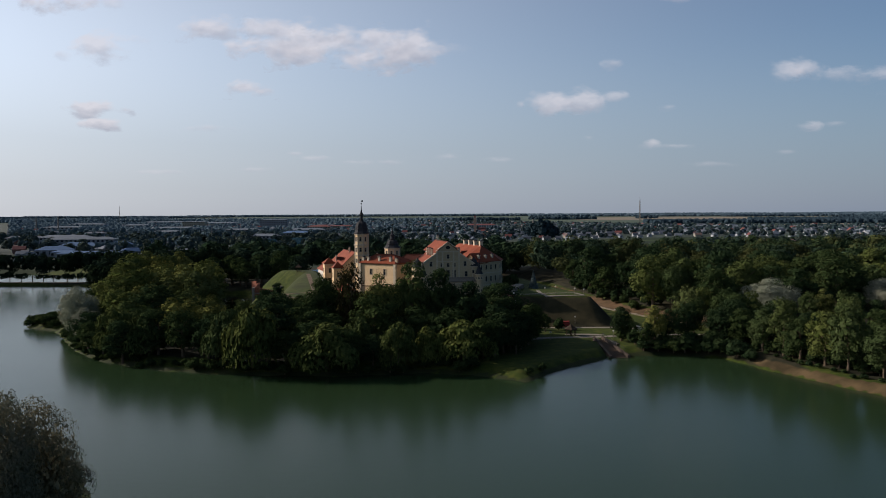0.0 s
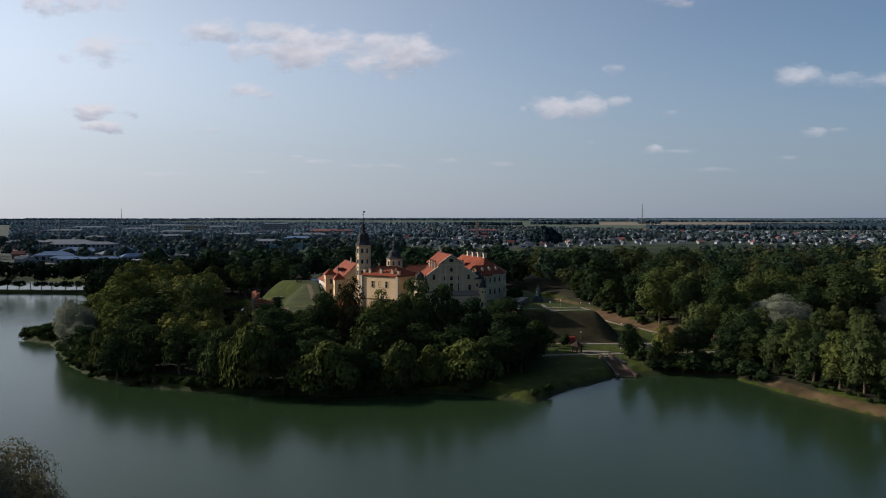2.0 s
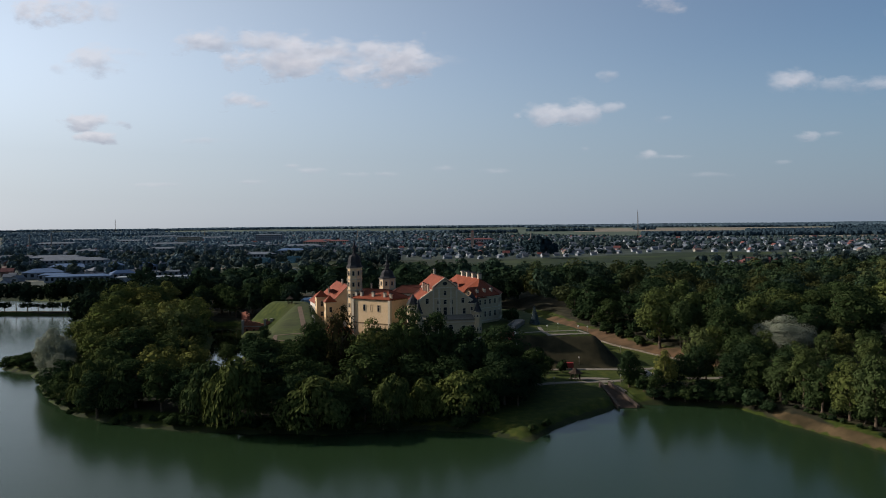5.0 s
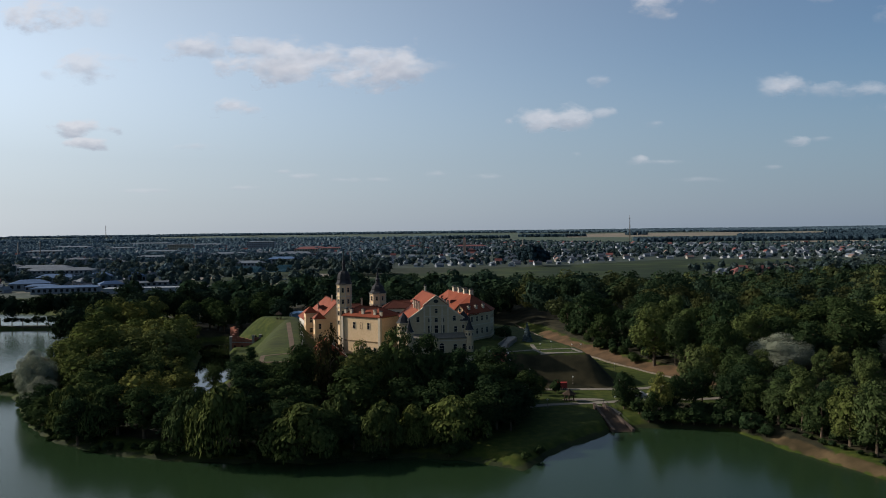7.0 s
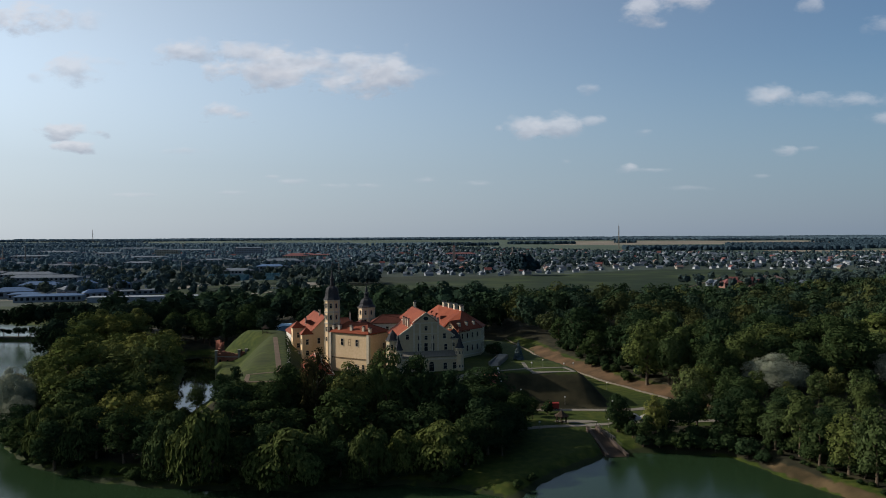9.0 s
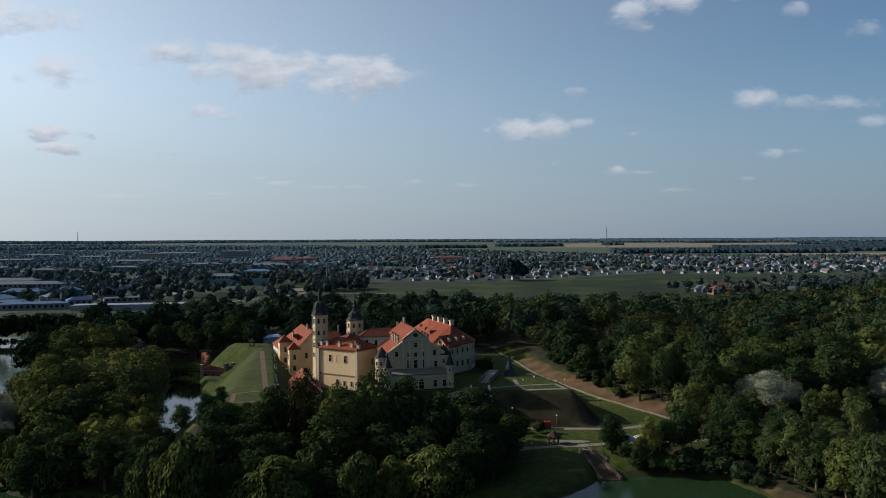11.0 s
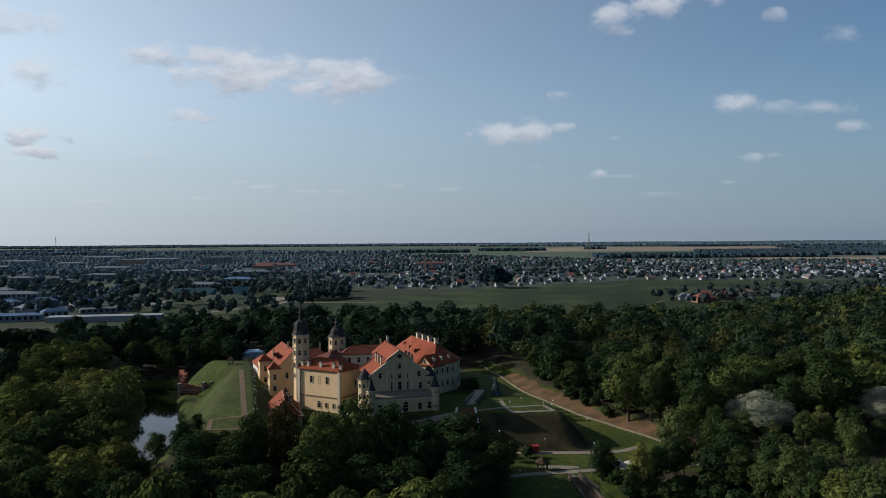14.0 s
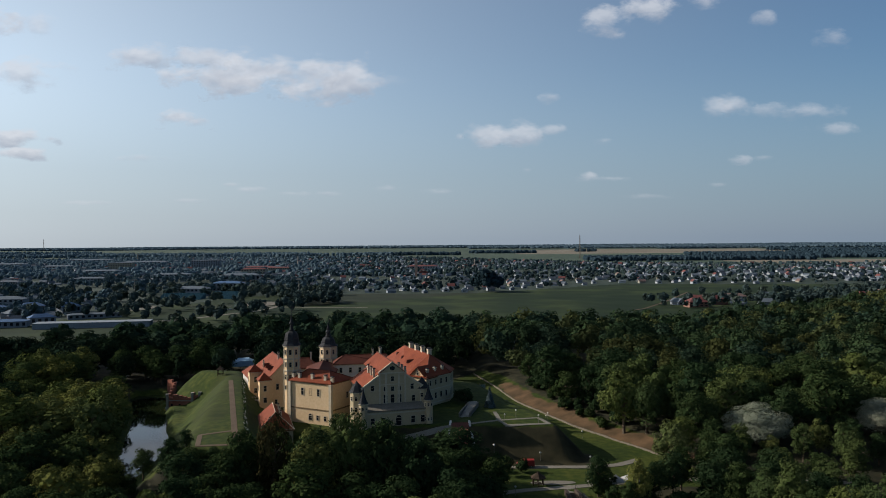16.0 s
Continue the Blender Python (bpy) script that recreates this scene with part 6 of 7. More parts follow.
# belts beyond the town, leaf colour blued by haze
belt = [leafage(n_, a_, b_, (1.0, 1.0, 1.0), through_part=0.06, fine=0.5, relief=0.1) for n_, a_, b_ in (("belt_hazed_green", (0.0296, 0.0489, 0.0652), (0.0454, 0.0686, 0.0870)), ("belt_hazed_deep", (0.0237, 0.0406, 0.0549), (0.0375, 0.0582, 0.0744)))]
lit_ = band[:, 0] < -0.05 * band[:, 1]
clumps("pale_woodland_belts", band[lit_], g3.uniform(9.5, 13.5, lit_.sum()), g3.uniform(5, 9, lit_.sum()), hazed_trees, g3, "woodland belts beyond the town, tinted pale blue for haze")
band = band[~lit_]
clumps("woodland_belts", band, g3.uniform(9.5, 13.5, len(band)), g3.uniform(5, 9, len(band)), belt, g3, "belts of woodland beyond the town, tinted blue for haze")
band = []
for x0, x1, y0, y1, n_ in ((-2900, -500, 4420, 4480, 500), (-700, 2900, 4380, 4520, 1600), (200, 2900, 4100, 4300, 1500), (1150, 2600, 3900, 4050, 800), (-2900, 2900, 4640, 4700, 1700), (-2900, 2900, 4880, 4940, 2100)):
    band.append(np.stack([g3.uniform(x0, x1, n_), g3.uniform(y0, y1, n_)], 1))
band = np.concatenate(band)
# horizon forest, palest blue: haze is painted into the foliage
hazy = [leafage(n_, a_, b_, (1.0, 1.0, 1.0), through_part=0.06, fine=0.2, relief=0.1) for n_, a_, b_ in (("horizon_hazed_green", (0.0713, 0.1035, 0.1311), (0.0943, 0.1311, 0.1610)), ("horizon_hazed_deep", (0.0575, 0.0874, 0.1127), (0.0805, 0.1127, 0.1403)))]
clumps("horizon_woods", band, g3.uniform(9, 11.5, len(band)), g3.uniform(7, 13, len(band)), hazy, g3, "long forest on the horizon, tinted blue for haze")
cl = np.array([(62 + a, 938 + b) for a, b in ((0, 0), (-9, 4), (8, 5), (-4, 12), (5, 14), (14, 9), (-14, 10), (0, -6), (10, -4))])
woodland("tree_clump", cl, np.array([27, 24, 25, 23, 24, 20, 18, 20, 19.0]), 9, 40, 0.05, hazed_tints[2:], g3, "dense dark clump of trees at the field edge", 0.36)
hb = np.array([(x, 860 + 60 * math.sin(x * 0.02) + g3.uniform(-25, 25)) for x in np.arange(-330, -95, 5.5)] + [(-116 + g3.uniform(-28, 24), 790 + g3.uniform(-22, 34)) for _ in range(46)]
              + [(x, 665 + g3.uniform(-15, 80)) for x in np.arange(-520, -215, 6)] + [(x, 745 + g3.uniform(-45, 30)) for x in np.arange(300, 520, 5)])
g4 = np.random.default_rng(77)
lt = scatter([(-560, 560), (-300, 560), (-150, 600), (-110, 700), (-110, 1010), (-700, 1010)], 14, 9000, g4, lambda x, y: (bumps(x, y, 0.02, 3.0) > -0.25) & ((y > 612) | (x > -150)) & (np.hypot(x + 168, y - 765) > 46) & (np.hypot(x + 255, y - 850) > 58) & (np.hypot(x + 270, y - 740) > 34) & (np.hypot(x + 205, y - 690) > 40) & (np.hypot((x + 250) * 0.6, y - 585) > 40) & (np.hypot(x + 446, y - 785) > 30) & (np.hypot(x + 345, (y - 650) * 0.8) > 62), [tuple(p) for p in cand])
lt2 = scatter([(190, 700), (250, 680), (420, 760), (620, 880), (640, 930), (330, 870), (200, 770)], 11, 1500, g4, lambda x, y: bumps(x, y, 0.03, 1.0) > -0.3, [(233, 722), (246, 760), (330, 800), (272, 720), (292, 792), (410, 772)])
hb = np.concatenate([hb, lt, lt2])
woodland("edge_trees", hb, g3.uniform(7, 14, len(hb)), 7, 17, 0.068, hazed_tints, g3, "loose dark trees round the sports ground", 0.40)


def slab_building(name, label, x, y, w, d, h, turn, wall, roof, rows, cols, rise=2.5):
    """A long building with hipped roof and rows of windows."""
    t = thing(name, label, "building", (x, y, ground_at(x, y)), radians(turn))
    part("wall", Shape().prism([(-w / 2, -d / 2), (w / 2, -d / 2), (w / 2, d / 2), (-w / 2, d / 2)], -1.5, h), wall, t)
    o = 0.5
    roof_mesh(t, [(-w / 2 - o, -d / 2 - o, h), (w / 2 + o, -d / 2 - o, h), (w / 2 + o, d / 2 + o, h), (-w / 2 - o, d / 2 + o, h), (-w / 2 + d / 2, 0, h + rise), (w / 2 - d / 2, 0, h + rise)], [(0, 1, 5, 4), (1, 2, 5), (2, 3, 4, 5), (3, 0, 4)], roof)
    pm = Shape().box((0, 0, 0), (w / cols * 0.5, 0.1, h / rows * 0.5)).mesh("window", M["glass"])
    for r in range(rows):
        for c in range(cols):
            p = part("window", pm, None, t)
            p.location = (-w / 2 + w * (c + 0.5) / cols, -d / 2 - 0.03, h * (r + 0.55) / rows)


HW, HR = HOUSE_WALLS, HOUSE_ROOFS
slab_building("school_building", "white three-storey block with grey roof", -446, 792, 52, 14, 11, 4, HW[1], HR[2], 3, 12)
slab_building("sports_hall", "pale hall with grey roof by the stadium", -271, 916, 37, 14, 8.5, -6, HW[1], HR[2], 2, 8)
slab_building("sports_hall", "pale blue-roofed hall beyond the stadium", -252, 998, 36, 14, 10, -4, HW[1], HR[4], 2, 7)
slab_building("town_hall_block", "long low pale block with grey roof", -560, 905, 46, 13, 7, 8, HW[1], HR[1], 2, 11)
slab_building("warehouse", "blue-roofed low warehouse by the road", -372, 640, 30, 16, 5.5, 25, HW[1], HR[4], 1, 6, 3)
slab_building("warehouse", "grey-roofed low warehouse by the road", -338, 668, 20, 12, 5.0, 60, HW[1], HR[2], 1, 5, 3)
slab_building("warehouse", "blue-roofed long shed in the town", -385, 705, 34, 14, 6, 12, HW[1], HR[4], 1, 7, 3)
slab_building("factory_block", "long three-storey white factory block with pale roof", -402, 742, 64, 14, 10.5, 8, HW[1], HR[2], 3, 15)
slab_building("warehouse", "long low white warehouse by the causeway", -322, 604, 48, 11, 4.6, 16, HW[1], HR[4], 1, 12, 1.5)
slab_building("warehouse", "low white store with pale roof", -352, 622, 22, 10, 4.2, 16, HW[1], HR[4], 1, 6, 1.5)
slab_building("warehouse", "small white store with blue roof", -300, 632, 18, 9, 5, 40, HW[1], HR[4], 1, 4, 2.5)
slab_building("warehouse", "blue gabled workshop in the yard", -346, 708, 20, 12, 7, 30, HW[1], HR[4], 2, 5, 3)
slab_building("warehouse", "grey-blue gabled workshop in the yard", -318, 716, 16, 11, 6, 50, HW[1], HR[4], 1, 4, 3)
slab_building("warehouse", "long grey store behind the yard", -275, 668, 40, 8, 3.6, 30, HW[1], HR[2], 1, 9, 1)
slab_building("warehouse", "long pale shed in the town", -300, 1260, 60, 20, 8, 5, HW[1], HR[2], 1, 9, 3)
slab_building("apartment_block", "tall grey apartment block in the town", -480, 1700, 60, 16, 20, 5, HW[1], HR[2], 5, 12, 1)
slab_building("apartment_block", "tall pale apartment block in the town", -640, 1650, 50, 16, 17, 0, HW[2], HR[1], 5, 10, 1)
slab_building("school_building", "long white block with red roof", -20, 1560, 60, 16, 9, 0, HW[0], HR[0], 2, 12)
slab_building("school_building", "red-roofed block in the town centre", -330, 1480, 44, 20, 9, 5, HW[2], HR[0], 2, 9)
slab_building("farm_house", "large house with bright red roof at the wood edge", 233, 722, 18, 12, 4.5, 8, HW[3], HR[0], 2, 4, 4)
slab_building("farm_house", "long farm building with red-brown roof", 246, 760, 24, 10, 4, -10, HW[2], HR[0], 1, 6, 4)
slab_building("farm_house", "white barn with pale roof", 330, 800, 22, 9, 5, 3, HW[1], HR[2], 1, 4, 2.5)
slab_building("farm_house", "grey-roofed sheds at the wood edge", 272, 720, 16, 9, 4, 60, HW[1], HR[1], 1, 4, 3)
slab_building("farm_house", "long barn with dull brown roof", 292, 792, 26, 10, 4, 4, HW[2], HR[3], 1, 6, 3)
slab_building("farm_house", "house with orange-red roof among trees", 410, 772, 16, 11, 5.5, 10, HW[2], HR[0], 1, 4, 4)
slab_building("farm_house", "long barn with brown roof among trees", 520, 880, 40, 12, 5, 4, HW[3], HR[3], 1, 8, 4)
for x, y, k, a in ((225, 748, 2, 20), (262, 745, 4, 100), (282, 752, 0, 30), (350, 770, 5, 5), (300, 735, 2, 80), (455, 830, 3, 12), (480, 815, 1, 95), (560, 850, 0, 15), (600, 890, 2, 100), (640, 900, 1, 10)):
    house(x, y, k, a)

for x, y, w, d, h, a, wall, roof in ((-515, 1215, 44, 18, 7, 5, 1, 2), (-720, 2010, 110, 40, 9, 3, 0, 2), (-590, 1130, 34, 14, 7, -8, 1, 1), (-560, 2060, 46, 30, 8, 2, 0, 2), (-880, 1560, 80, 26, 8, 6, 1, 2), (-800, 1720, 60, 24, 9, 4, 0, 2),
                                       (-430, 1330, 60, 22, 7, 8, 0, 2), (-610, 1480, 70, 20, 8, 2, 1, 2), (-350, 1620, 60, 24, 8, 5, 0, 0), (-300, 1560, 40, 18, 8, 12, 2, 0), (-1010, 1900, 90, 30, 9, 3, 0, 2), (-960, 2250, 120, 30, 9, 0, 0, 2)):
    slab_building("town_block", "long low town block with a pale shallow roof", x, y, w, d, h, a, HW[wall], HR[roof], 2, 9, 2)

# long white wall of the sports ground
WALLWHITE = surface("whitewashed_panels", (0.150, 0.170, 0.190), (0.210, 0.232, 0.255), 0.2, 1.0, 0.9, 0.1)
fw = thing("long_shed", "long low white shed beside the sports ground", "shed", (-247, 597, ground_at(-247, 597)), math.atan2(602 - 589, 74))
for i in range(15):
    part("panel", Shape().box((-37 + 5.3 * i, 0, 1.5), (5.2, 0.3, 4.6)), WALLWHITE, fw)
part("roof", Shape().box((0.1, 7.2, 3.9), (80, 15, 0.3)), WALLWHITE, fw)
part("back_wall", Shape().box((0.1, 14.2, 1.5), (79, 0.4, 4.5)), WALLWHITE, fw)
teal = surface("teal_seats", (0.026, 0.075, 0.095), (0.045, 0.11, 0.135), 0.3, 2, 0.7, 0.1)
for x, y, w, n_ in ((-268, 868, 46, 7), (-222, 872, 34, 8)):
    stand = thing("stadium_stand", "teal tiered stadium stand beside the pitch", "stand", (x, y, ground_at(x, y)), math.radians(-6), "stadium stands")
    for i in range(n_):
        part("tier", Shape().box((0, -8 + i * 2.4, 0.3 + i * 0.45), (w, 2.35, 0.7 + i * 0.9)), teal, stand)
for x, y, rx, ry in ((-166, 792, 17, 26), (-271, 752, 14, 26)):
    trk = Shape().prism([(x + rx * math.cos(a), y + ry * math.sin(a)) for a in np.linspace(0, 2 * math.pi, 29)[:-1]], ground_at(x, y) - 0.3, ground_at(x, y) + 0.3)
    tagged(part("running_track_end", trk, M["sheet"]), "pale curved sand area of the sports ground", "sports ground", kind="structure")
ribbon("field_track", [(-240, 775), (-200, 772), (-150, 765), (-128, 748), (-60, 742)], 3, M["sheet"], "pale track beside the sports ground", 0.12, 10)
ribbon("road", [(-420, 600), (-300, 618), (-205, 640), (-150, 720), (-140, 830)], 5, M["sheet"], "grey country road past the sports ground", 0.12, 12)
ribbon("field_track", [(168, 688), (190, 720), (228, 790), (262, 860), (288, 911)], 2.4, M["earthpath"], "pale earth track across the field", 0.1, 12)

church = thing("church", "orange brick church with slim tower", "church", (-28, 1350, ground_at(-28, 1350)))
orange = surface("orange_brick", (0.32, 0.2, 0.15), (0.42, 0.28, 0.21), 0.2, 1, 0.9, 0.2)
part("tower", Shape().prism([(-2.3, -2.3), (2.3, -2.3), (2.3, 2.3), (-2.3, 2.3)], -1, 27).prism([(-2.6, -2.6), (2.6, -2.6), (2.6, 2.6), (-2.6, 2.6)], 19, 19.6), orange, church)
part("roof", Shape().lathe((0, 0, 27), [(3.4, 0), (2.0, 1.2), (0.5, 2.4)], 4, math.pi / 4), HR[0], church)
part("nave", Shape().prism([(4, -5), (20, -5), (20, 5), (4, 5)], -1, 5), HW[0], church)
part("nave_roof", front([(3.5, 5), (20.5, 5), (18, 8.5), (6, 8.5)], -5.5, 5.5), HR[0], church)


def mast(label, x, y, h, w):
    t = thing("radio_mast", label, "mast", (x, y, ground_at(x, y)))
    for a in range(3):
        c = (math.cos(a * 2.094) * w, math.sin(a * 2.094) * w)
        part("leg", Shape().rod((*c, 0), (c[0] * 0.5, c[1] * 0.5, h), 0.45, 0.3, 5), M["sheet"], t)
    for k in range(12):
        z0, z1 = h * k / 12, h * (k + 1) / 12
        q = w * (1 - 0.5 * k / 12)
        part("brace", Shape().rod((q, 0, z0), (-0.5 * q, 0.87 * q, z1), 0.22, 0.22, 4).rod((-0.5 * q, 0.87 * q, z0), (-0.5 * q, -0.87 * q, z1), 0.22, 0.22, 4).rod((-0.5 * q, -0.87 * q, z0), (q, 0, z1), 0.22, 0.22, 4), M["sheet"], t)
    part("antenna", Shape().rod((0, 0, h - 2), (0, 0, h + 7), 0.35, 0.2, 5), M["sheet"], t)


mast("tall pale lattice radio mast above the town", 437, 2343, 68, 2.6)
mast("thin grey lattice mast beyond the town", -2150, 4400, 66, 2.4)
mast("short grey lattice mast beyond the town", -830, 2250, 24, 1.6)
for x, y, h in ((-860, 1500, 30), (-905, 1500, 27), (-320, 1900, 22), (90, 1700, 18)):
    t = thing("factory_chimney", "thin grey factory chimney in the town", "chimney", (x, y, ground_at(x, y)))
    part("stack", Shape().lathe((0, 0, 0), [(1.6, 0), (1.0, h), (1.15, h), (1.15, h + 0.6), (0.9, h + 0.6)], 10), M["concrete"], t)

# ---- clouds ----
CLOUD_Y = 4260.0


def cloud_material(i, soft, thin):
    m = bpy.data.materials.new("cloud_vapour")
    m.use_nodes = True
    n, l = m.node_tree.nodes, m.node_tree.links
    n.remove(n["Principled BSDF"])
    tc, mp = n.new("ShaderNodeTexCoord"), n.new("ShaderNodeMapping")
    mp.inputs["Location"].default_value, mp.inputs["Scale"].default_value = (i * 731 + 2200, i * 317, i * 170), (0.75, 1.0, 1.45)
    l.new(tc.outputs["Object"], mp.inputs["Vector"])
    nz = n.new("ShaderNodeTexNoise")
    nz.inputs["Scale"].default_value, nz.inputs["Detail"].default_value, nz.inputs["Roughness"].default_value = 0.0072, 8, 0.58
    l.new(mp.outputs[0], nz.inputs["Vector"])
    gen = n.new("ShaderNodeMapping")
    gen.inputs["Location"].default_value, gen.inputs["Scale"].default_value = (-1, 0, -0.86), (2, 0.0, 2)
    l.new(tc.outputs["Generated"], gen.inputs["Vector"])
    ln = n.new("ShaderNodeVectorMath")
    ln.operation = 'LENGTH'
    l.new(gen.outputs[0], ln.inputs[0])
    fall = n.new("ShaderNodeMapRange")
    fall.inputs["From Min"].default_value, fall.inputs["From Max"].default_value, fall.inputs["To Min"].default_value, fall.inputs["To Max"].default_value = 0.0, 1.0, 0.52, -0.26
    l.new(ln.outputs["Value"], fall.inputs["Value"])
    add = n.new("ShaderNodeMath")
    add.operation = 'ADD'
    lump = n.new("ShaderNodeMath")
    lump.operation = 'MULTIPLY_ADD'
    lump.inputs[1].default_value, lump.inputs[2].default_value = 1.7, -0.35
    l.new(nz.outputs["Fac"], lump.inputs[0])
    l.new(lump.outputs[0], add.inputs[0])
    l.new(fall.outputs[0], add.inputs[1])
    al = n.new("ShaderNodeMapRange")
    al.interpolation_type = 'SMOOTHSTEP'
    al.inputs["From Min"].default_value, al.inputs["From Max"].default_value, al.inputs["To Max"].default_value = 0.42, 0.60 + 1.5 * soft, thin * 0.8
    l.new(add.outputs[0], al.inputs["Value"])
    sep = n.new("ShaderNodeSeparateXYZ")
    l.new(tc.outputs["Generated"], sep.inputs[0])
    n2 = n.new("ShaderNodeTexNoise")
    n2.inputs["Scale"].default_value, n2.inputs["Detail"].default_value = 0.012, 5
    l.new(mp.outputs[0], n2.inputs["Vector"])
    sm = n.new("ShaderNodeMath")
    sm.operation = 'MULTIPLY_ADD'
    sm.inputs[1].default_value = 0.9
    l.new(n2.outputs["Fac"], sm.inputs[0])
    l.new(sep.outputs["Z"], sm.inputs[2])
    rp = n.new("ShaderNodeValToRGB")
    rp.color_ramp.elements[0].position, rp.color_ramp.elements[1].position = 0.55, 1.0
    rp.color_ramp.elements[0].color, rp.color_ramp.elements[1].color = (*CLOUD_LOW, 1), (*CLOUD_HIGH, 1)
    l.new(sm.outputs[0], rp.inputs["Fac"])
    em, tr, mix = n.new("ShaderNodeEmission"), n.new("ShaderNodeBsdfTransparent"), n.new("ShaderNodeMixShader")
    l.new(rp.outputs["Color"], em.inputs["Color"])
    l.new(al.outputs[0], mix.inputs["Fac"])
    l.new(tr.outputs[0], mix.inputs[1])
    l.new(em.outputs[0], mix.inputs[2])
    l.new(mix.outputs[0], n["Material Output"].inputs["Surface"])
    return m


# clouds glow by themselves; shaded undersides and lit tops are painted in
CLOUD_LOW, CLOUD_HIGH = (0.332, 0.372, 0.438), (0.565, 0.592, 0.632)
# centre x, centre height, width, depth of each cloud bank, softness, density
CLOUDS = (
    (-1577, 1085, 560, 190, 0.22, 0.9), (-1290, 1075, 640, 190, 0.25, 0.85), (-985, 1000, 900, 330, 0.22, 0.95), (-620, 985, 560, 280, 0.25, 0.9), (-440, 968, 520, 320, 0.22, 0.95), (-240, 950, 320, 100, 0.4, 0.4),
    (-2470, 1290, 720, 300, 0.18, 0.95), (-2130, 1270, 260, 200, 0.35, 0.6), (-2230, 1000, 420, 240, 0.24, 0.8), (-2060, 1030, 380, 120, 0.32, 0.6), (-2450, 960, 200, 90, 0.35, 0.5),
    (-2265, 665, 560, 150, 0.16, 1.0), (-2255, 570, 430, 110, 0.18, 1.0), (-1385, 762, 360, 130, 0.24, 0.9), (-1300, 730, 200, 90, 0.26, 0.8),
    (315, 664, 360, 200, 0.24, 0.78), (500, 668, 480, 190, 0.24, 0.78), (680, 690, 260, 90, 0.32, 0.55), (165, 650, 90, 80, 0.3, 0.6), (420, 622, 480, 70, 0.3, 0.6),
    (1610, 812, 330, 210, 0.30, 0.62), (1720, 830, 320, 170, 0.3, 0.66), (2080, 800, 820, 130, 0.34, 0.55), (2330, 690, 420, 110, 0.32, 0.5),
    (1010, 1335, 420, 280, 0.26, 0.8), (1260, 1395, 560, 230, 0.26, 0.9), (1560, 1440, 420, 150, 0.3, 0.75), (1930, 1350, 200, 130, 0.3, 0.5), (2330, 1235, 320, 150, 0.34, 0.45),
    (690, 885, 210, 90, 0.34, 0.45), (905, 430, 190, 90, 0.28, 0.62), (1040, 415, 330, 44, 0.4, 0.4), (1800, 525, 200, 75, 0.32, 0.55), (1930, 535, 240, 50, 0.4, 0.4), (1010, 640, 170, 55, 0.4, 0.4),
    (-1063, 370, 420, 60, 0.4, 0.45), (-820, 345, 300, 56, 0.4, 0.45), (-249, 372, 230, 70, 0.4, 0.5), (60, 350, 350, 62, 0.4, 0.45), (-1690, 560, 420, 60, 0.4, 0.45), (1290, 318, 350, 62, 0.4, 0.35),
    (570, 478, 150, 60, 0.4, 0.4), (-620, 345, 300, 50, 0.4, 0.4), (-1180, 402, 200, 46, 0.4, 0.4), (1700, 385, 180, 44, 0.4, 0.35), (-2050, 300, 500, 50, 0.4, 0.35), (-1450, 310, 380, 46, 0.4, 0.35),
    (-1400, 1060, 620, 210, 0.18, 0.95), (-740, 985, 640, 270, 0.16, 0.95), (-1150, 1030, 520, 240, 0.18, 0.9),
)
for i, (x, z, w, h, soft, thin) in enumerate(CLOUDS):
    sh = Shape()
    nu, nv = 12, 6
    vs = [(w * (u / nu - 0.5), 60 * ((2 * u / nu - 1) ** 2 + (2 * v / nv - 1) ** 2), h * (v / nv - 0.5)) for v in range(nv + 1) for u in range(nu + 1)]
    sh.face_set(vs, [(v * (nu + 1) + u, v * (nu + 1) + u + 1, (v + 1) * (nu + 1) + u + 1, (v + 1) * (nu + 1) + u) for v in range(nv) for u in range(nu)])
    c = part("cloud", sh, cloud_material(i, soft, thin))
    c.location = (x, CLOUD_Y + 9.0 * i, z)
    tagged(c, "small soft white fair-weather cloud", "cloud", "clouds", "structure")


# ---- things round the castle ----
def post_lamp(x, y):
    m = pose(x, y, ground_at(x, y))
    if "lamp" not in FIRST:
        t = thing("lamp_post", "slim grey lamp post with white globe", "street lamp", group="path lamps")
        part("pole", Shape().lathe((0, 0, 0), [(0.12, -0.3), (0.12, 0.2), (0.05, 0.3), (0.04, 2.0)], 8), M["sheet"], t)
        part("globe", Shape().lathe((0, 0, 2.2), [(0.08, -0.24), (0.24, -0.1), (0.27, 0.05), (0.2, 0.2), (0.05, 0.27)], 10), M["white"], t, "white glass globe")
        FIRST["lamp"] = t
        t.matrix_basis = m
    else:
        copy_thing(FIRST["lamp"], m)


for x, y in ((16, 254.5), (29, 252.3), (43, 251.0), (20, 264.5), (30, 263), (34, 271.5), (24, 270), (19, 225.5), (38, 229), (52, 231.5), (60, 238), (46.5, 281), (38, 303), (64, 250)):
    post_lamp(x, y)

gate = thing("bastion_gate", "brick tunnel gate in the bastion with white walls", "gate")
part("portal", Shape().prism([(4.3, 256.2), (8.6, 256.2), (8.6, 262), (4.3, 262)], 2.0, 11.2), M["brick"], gate)
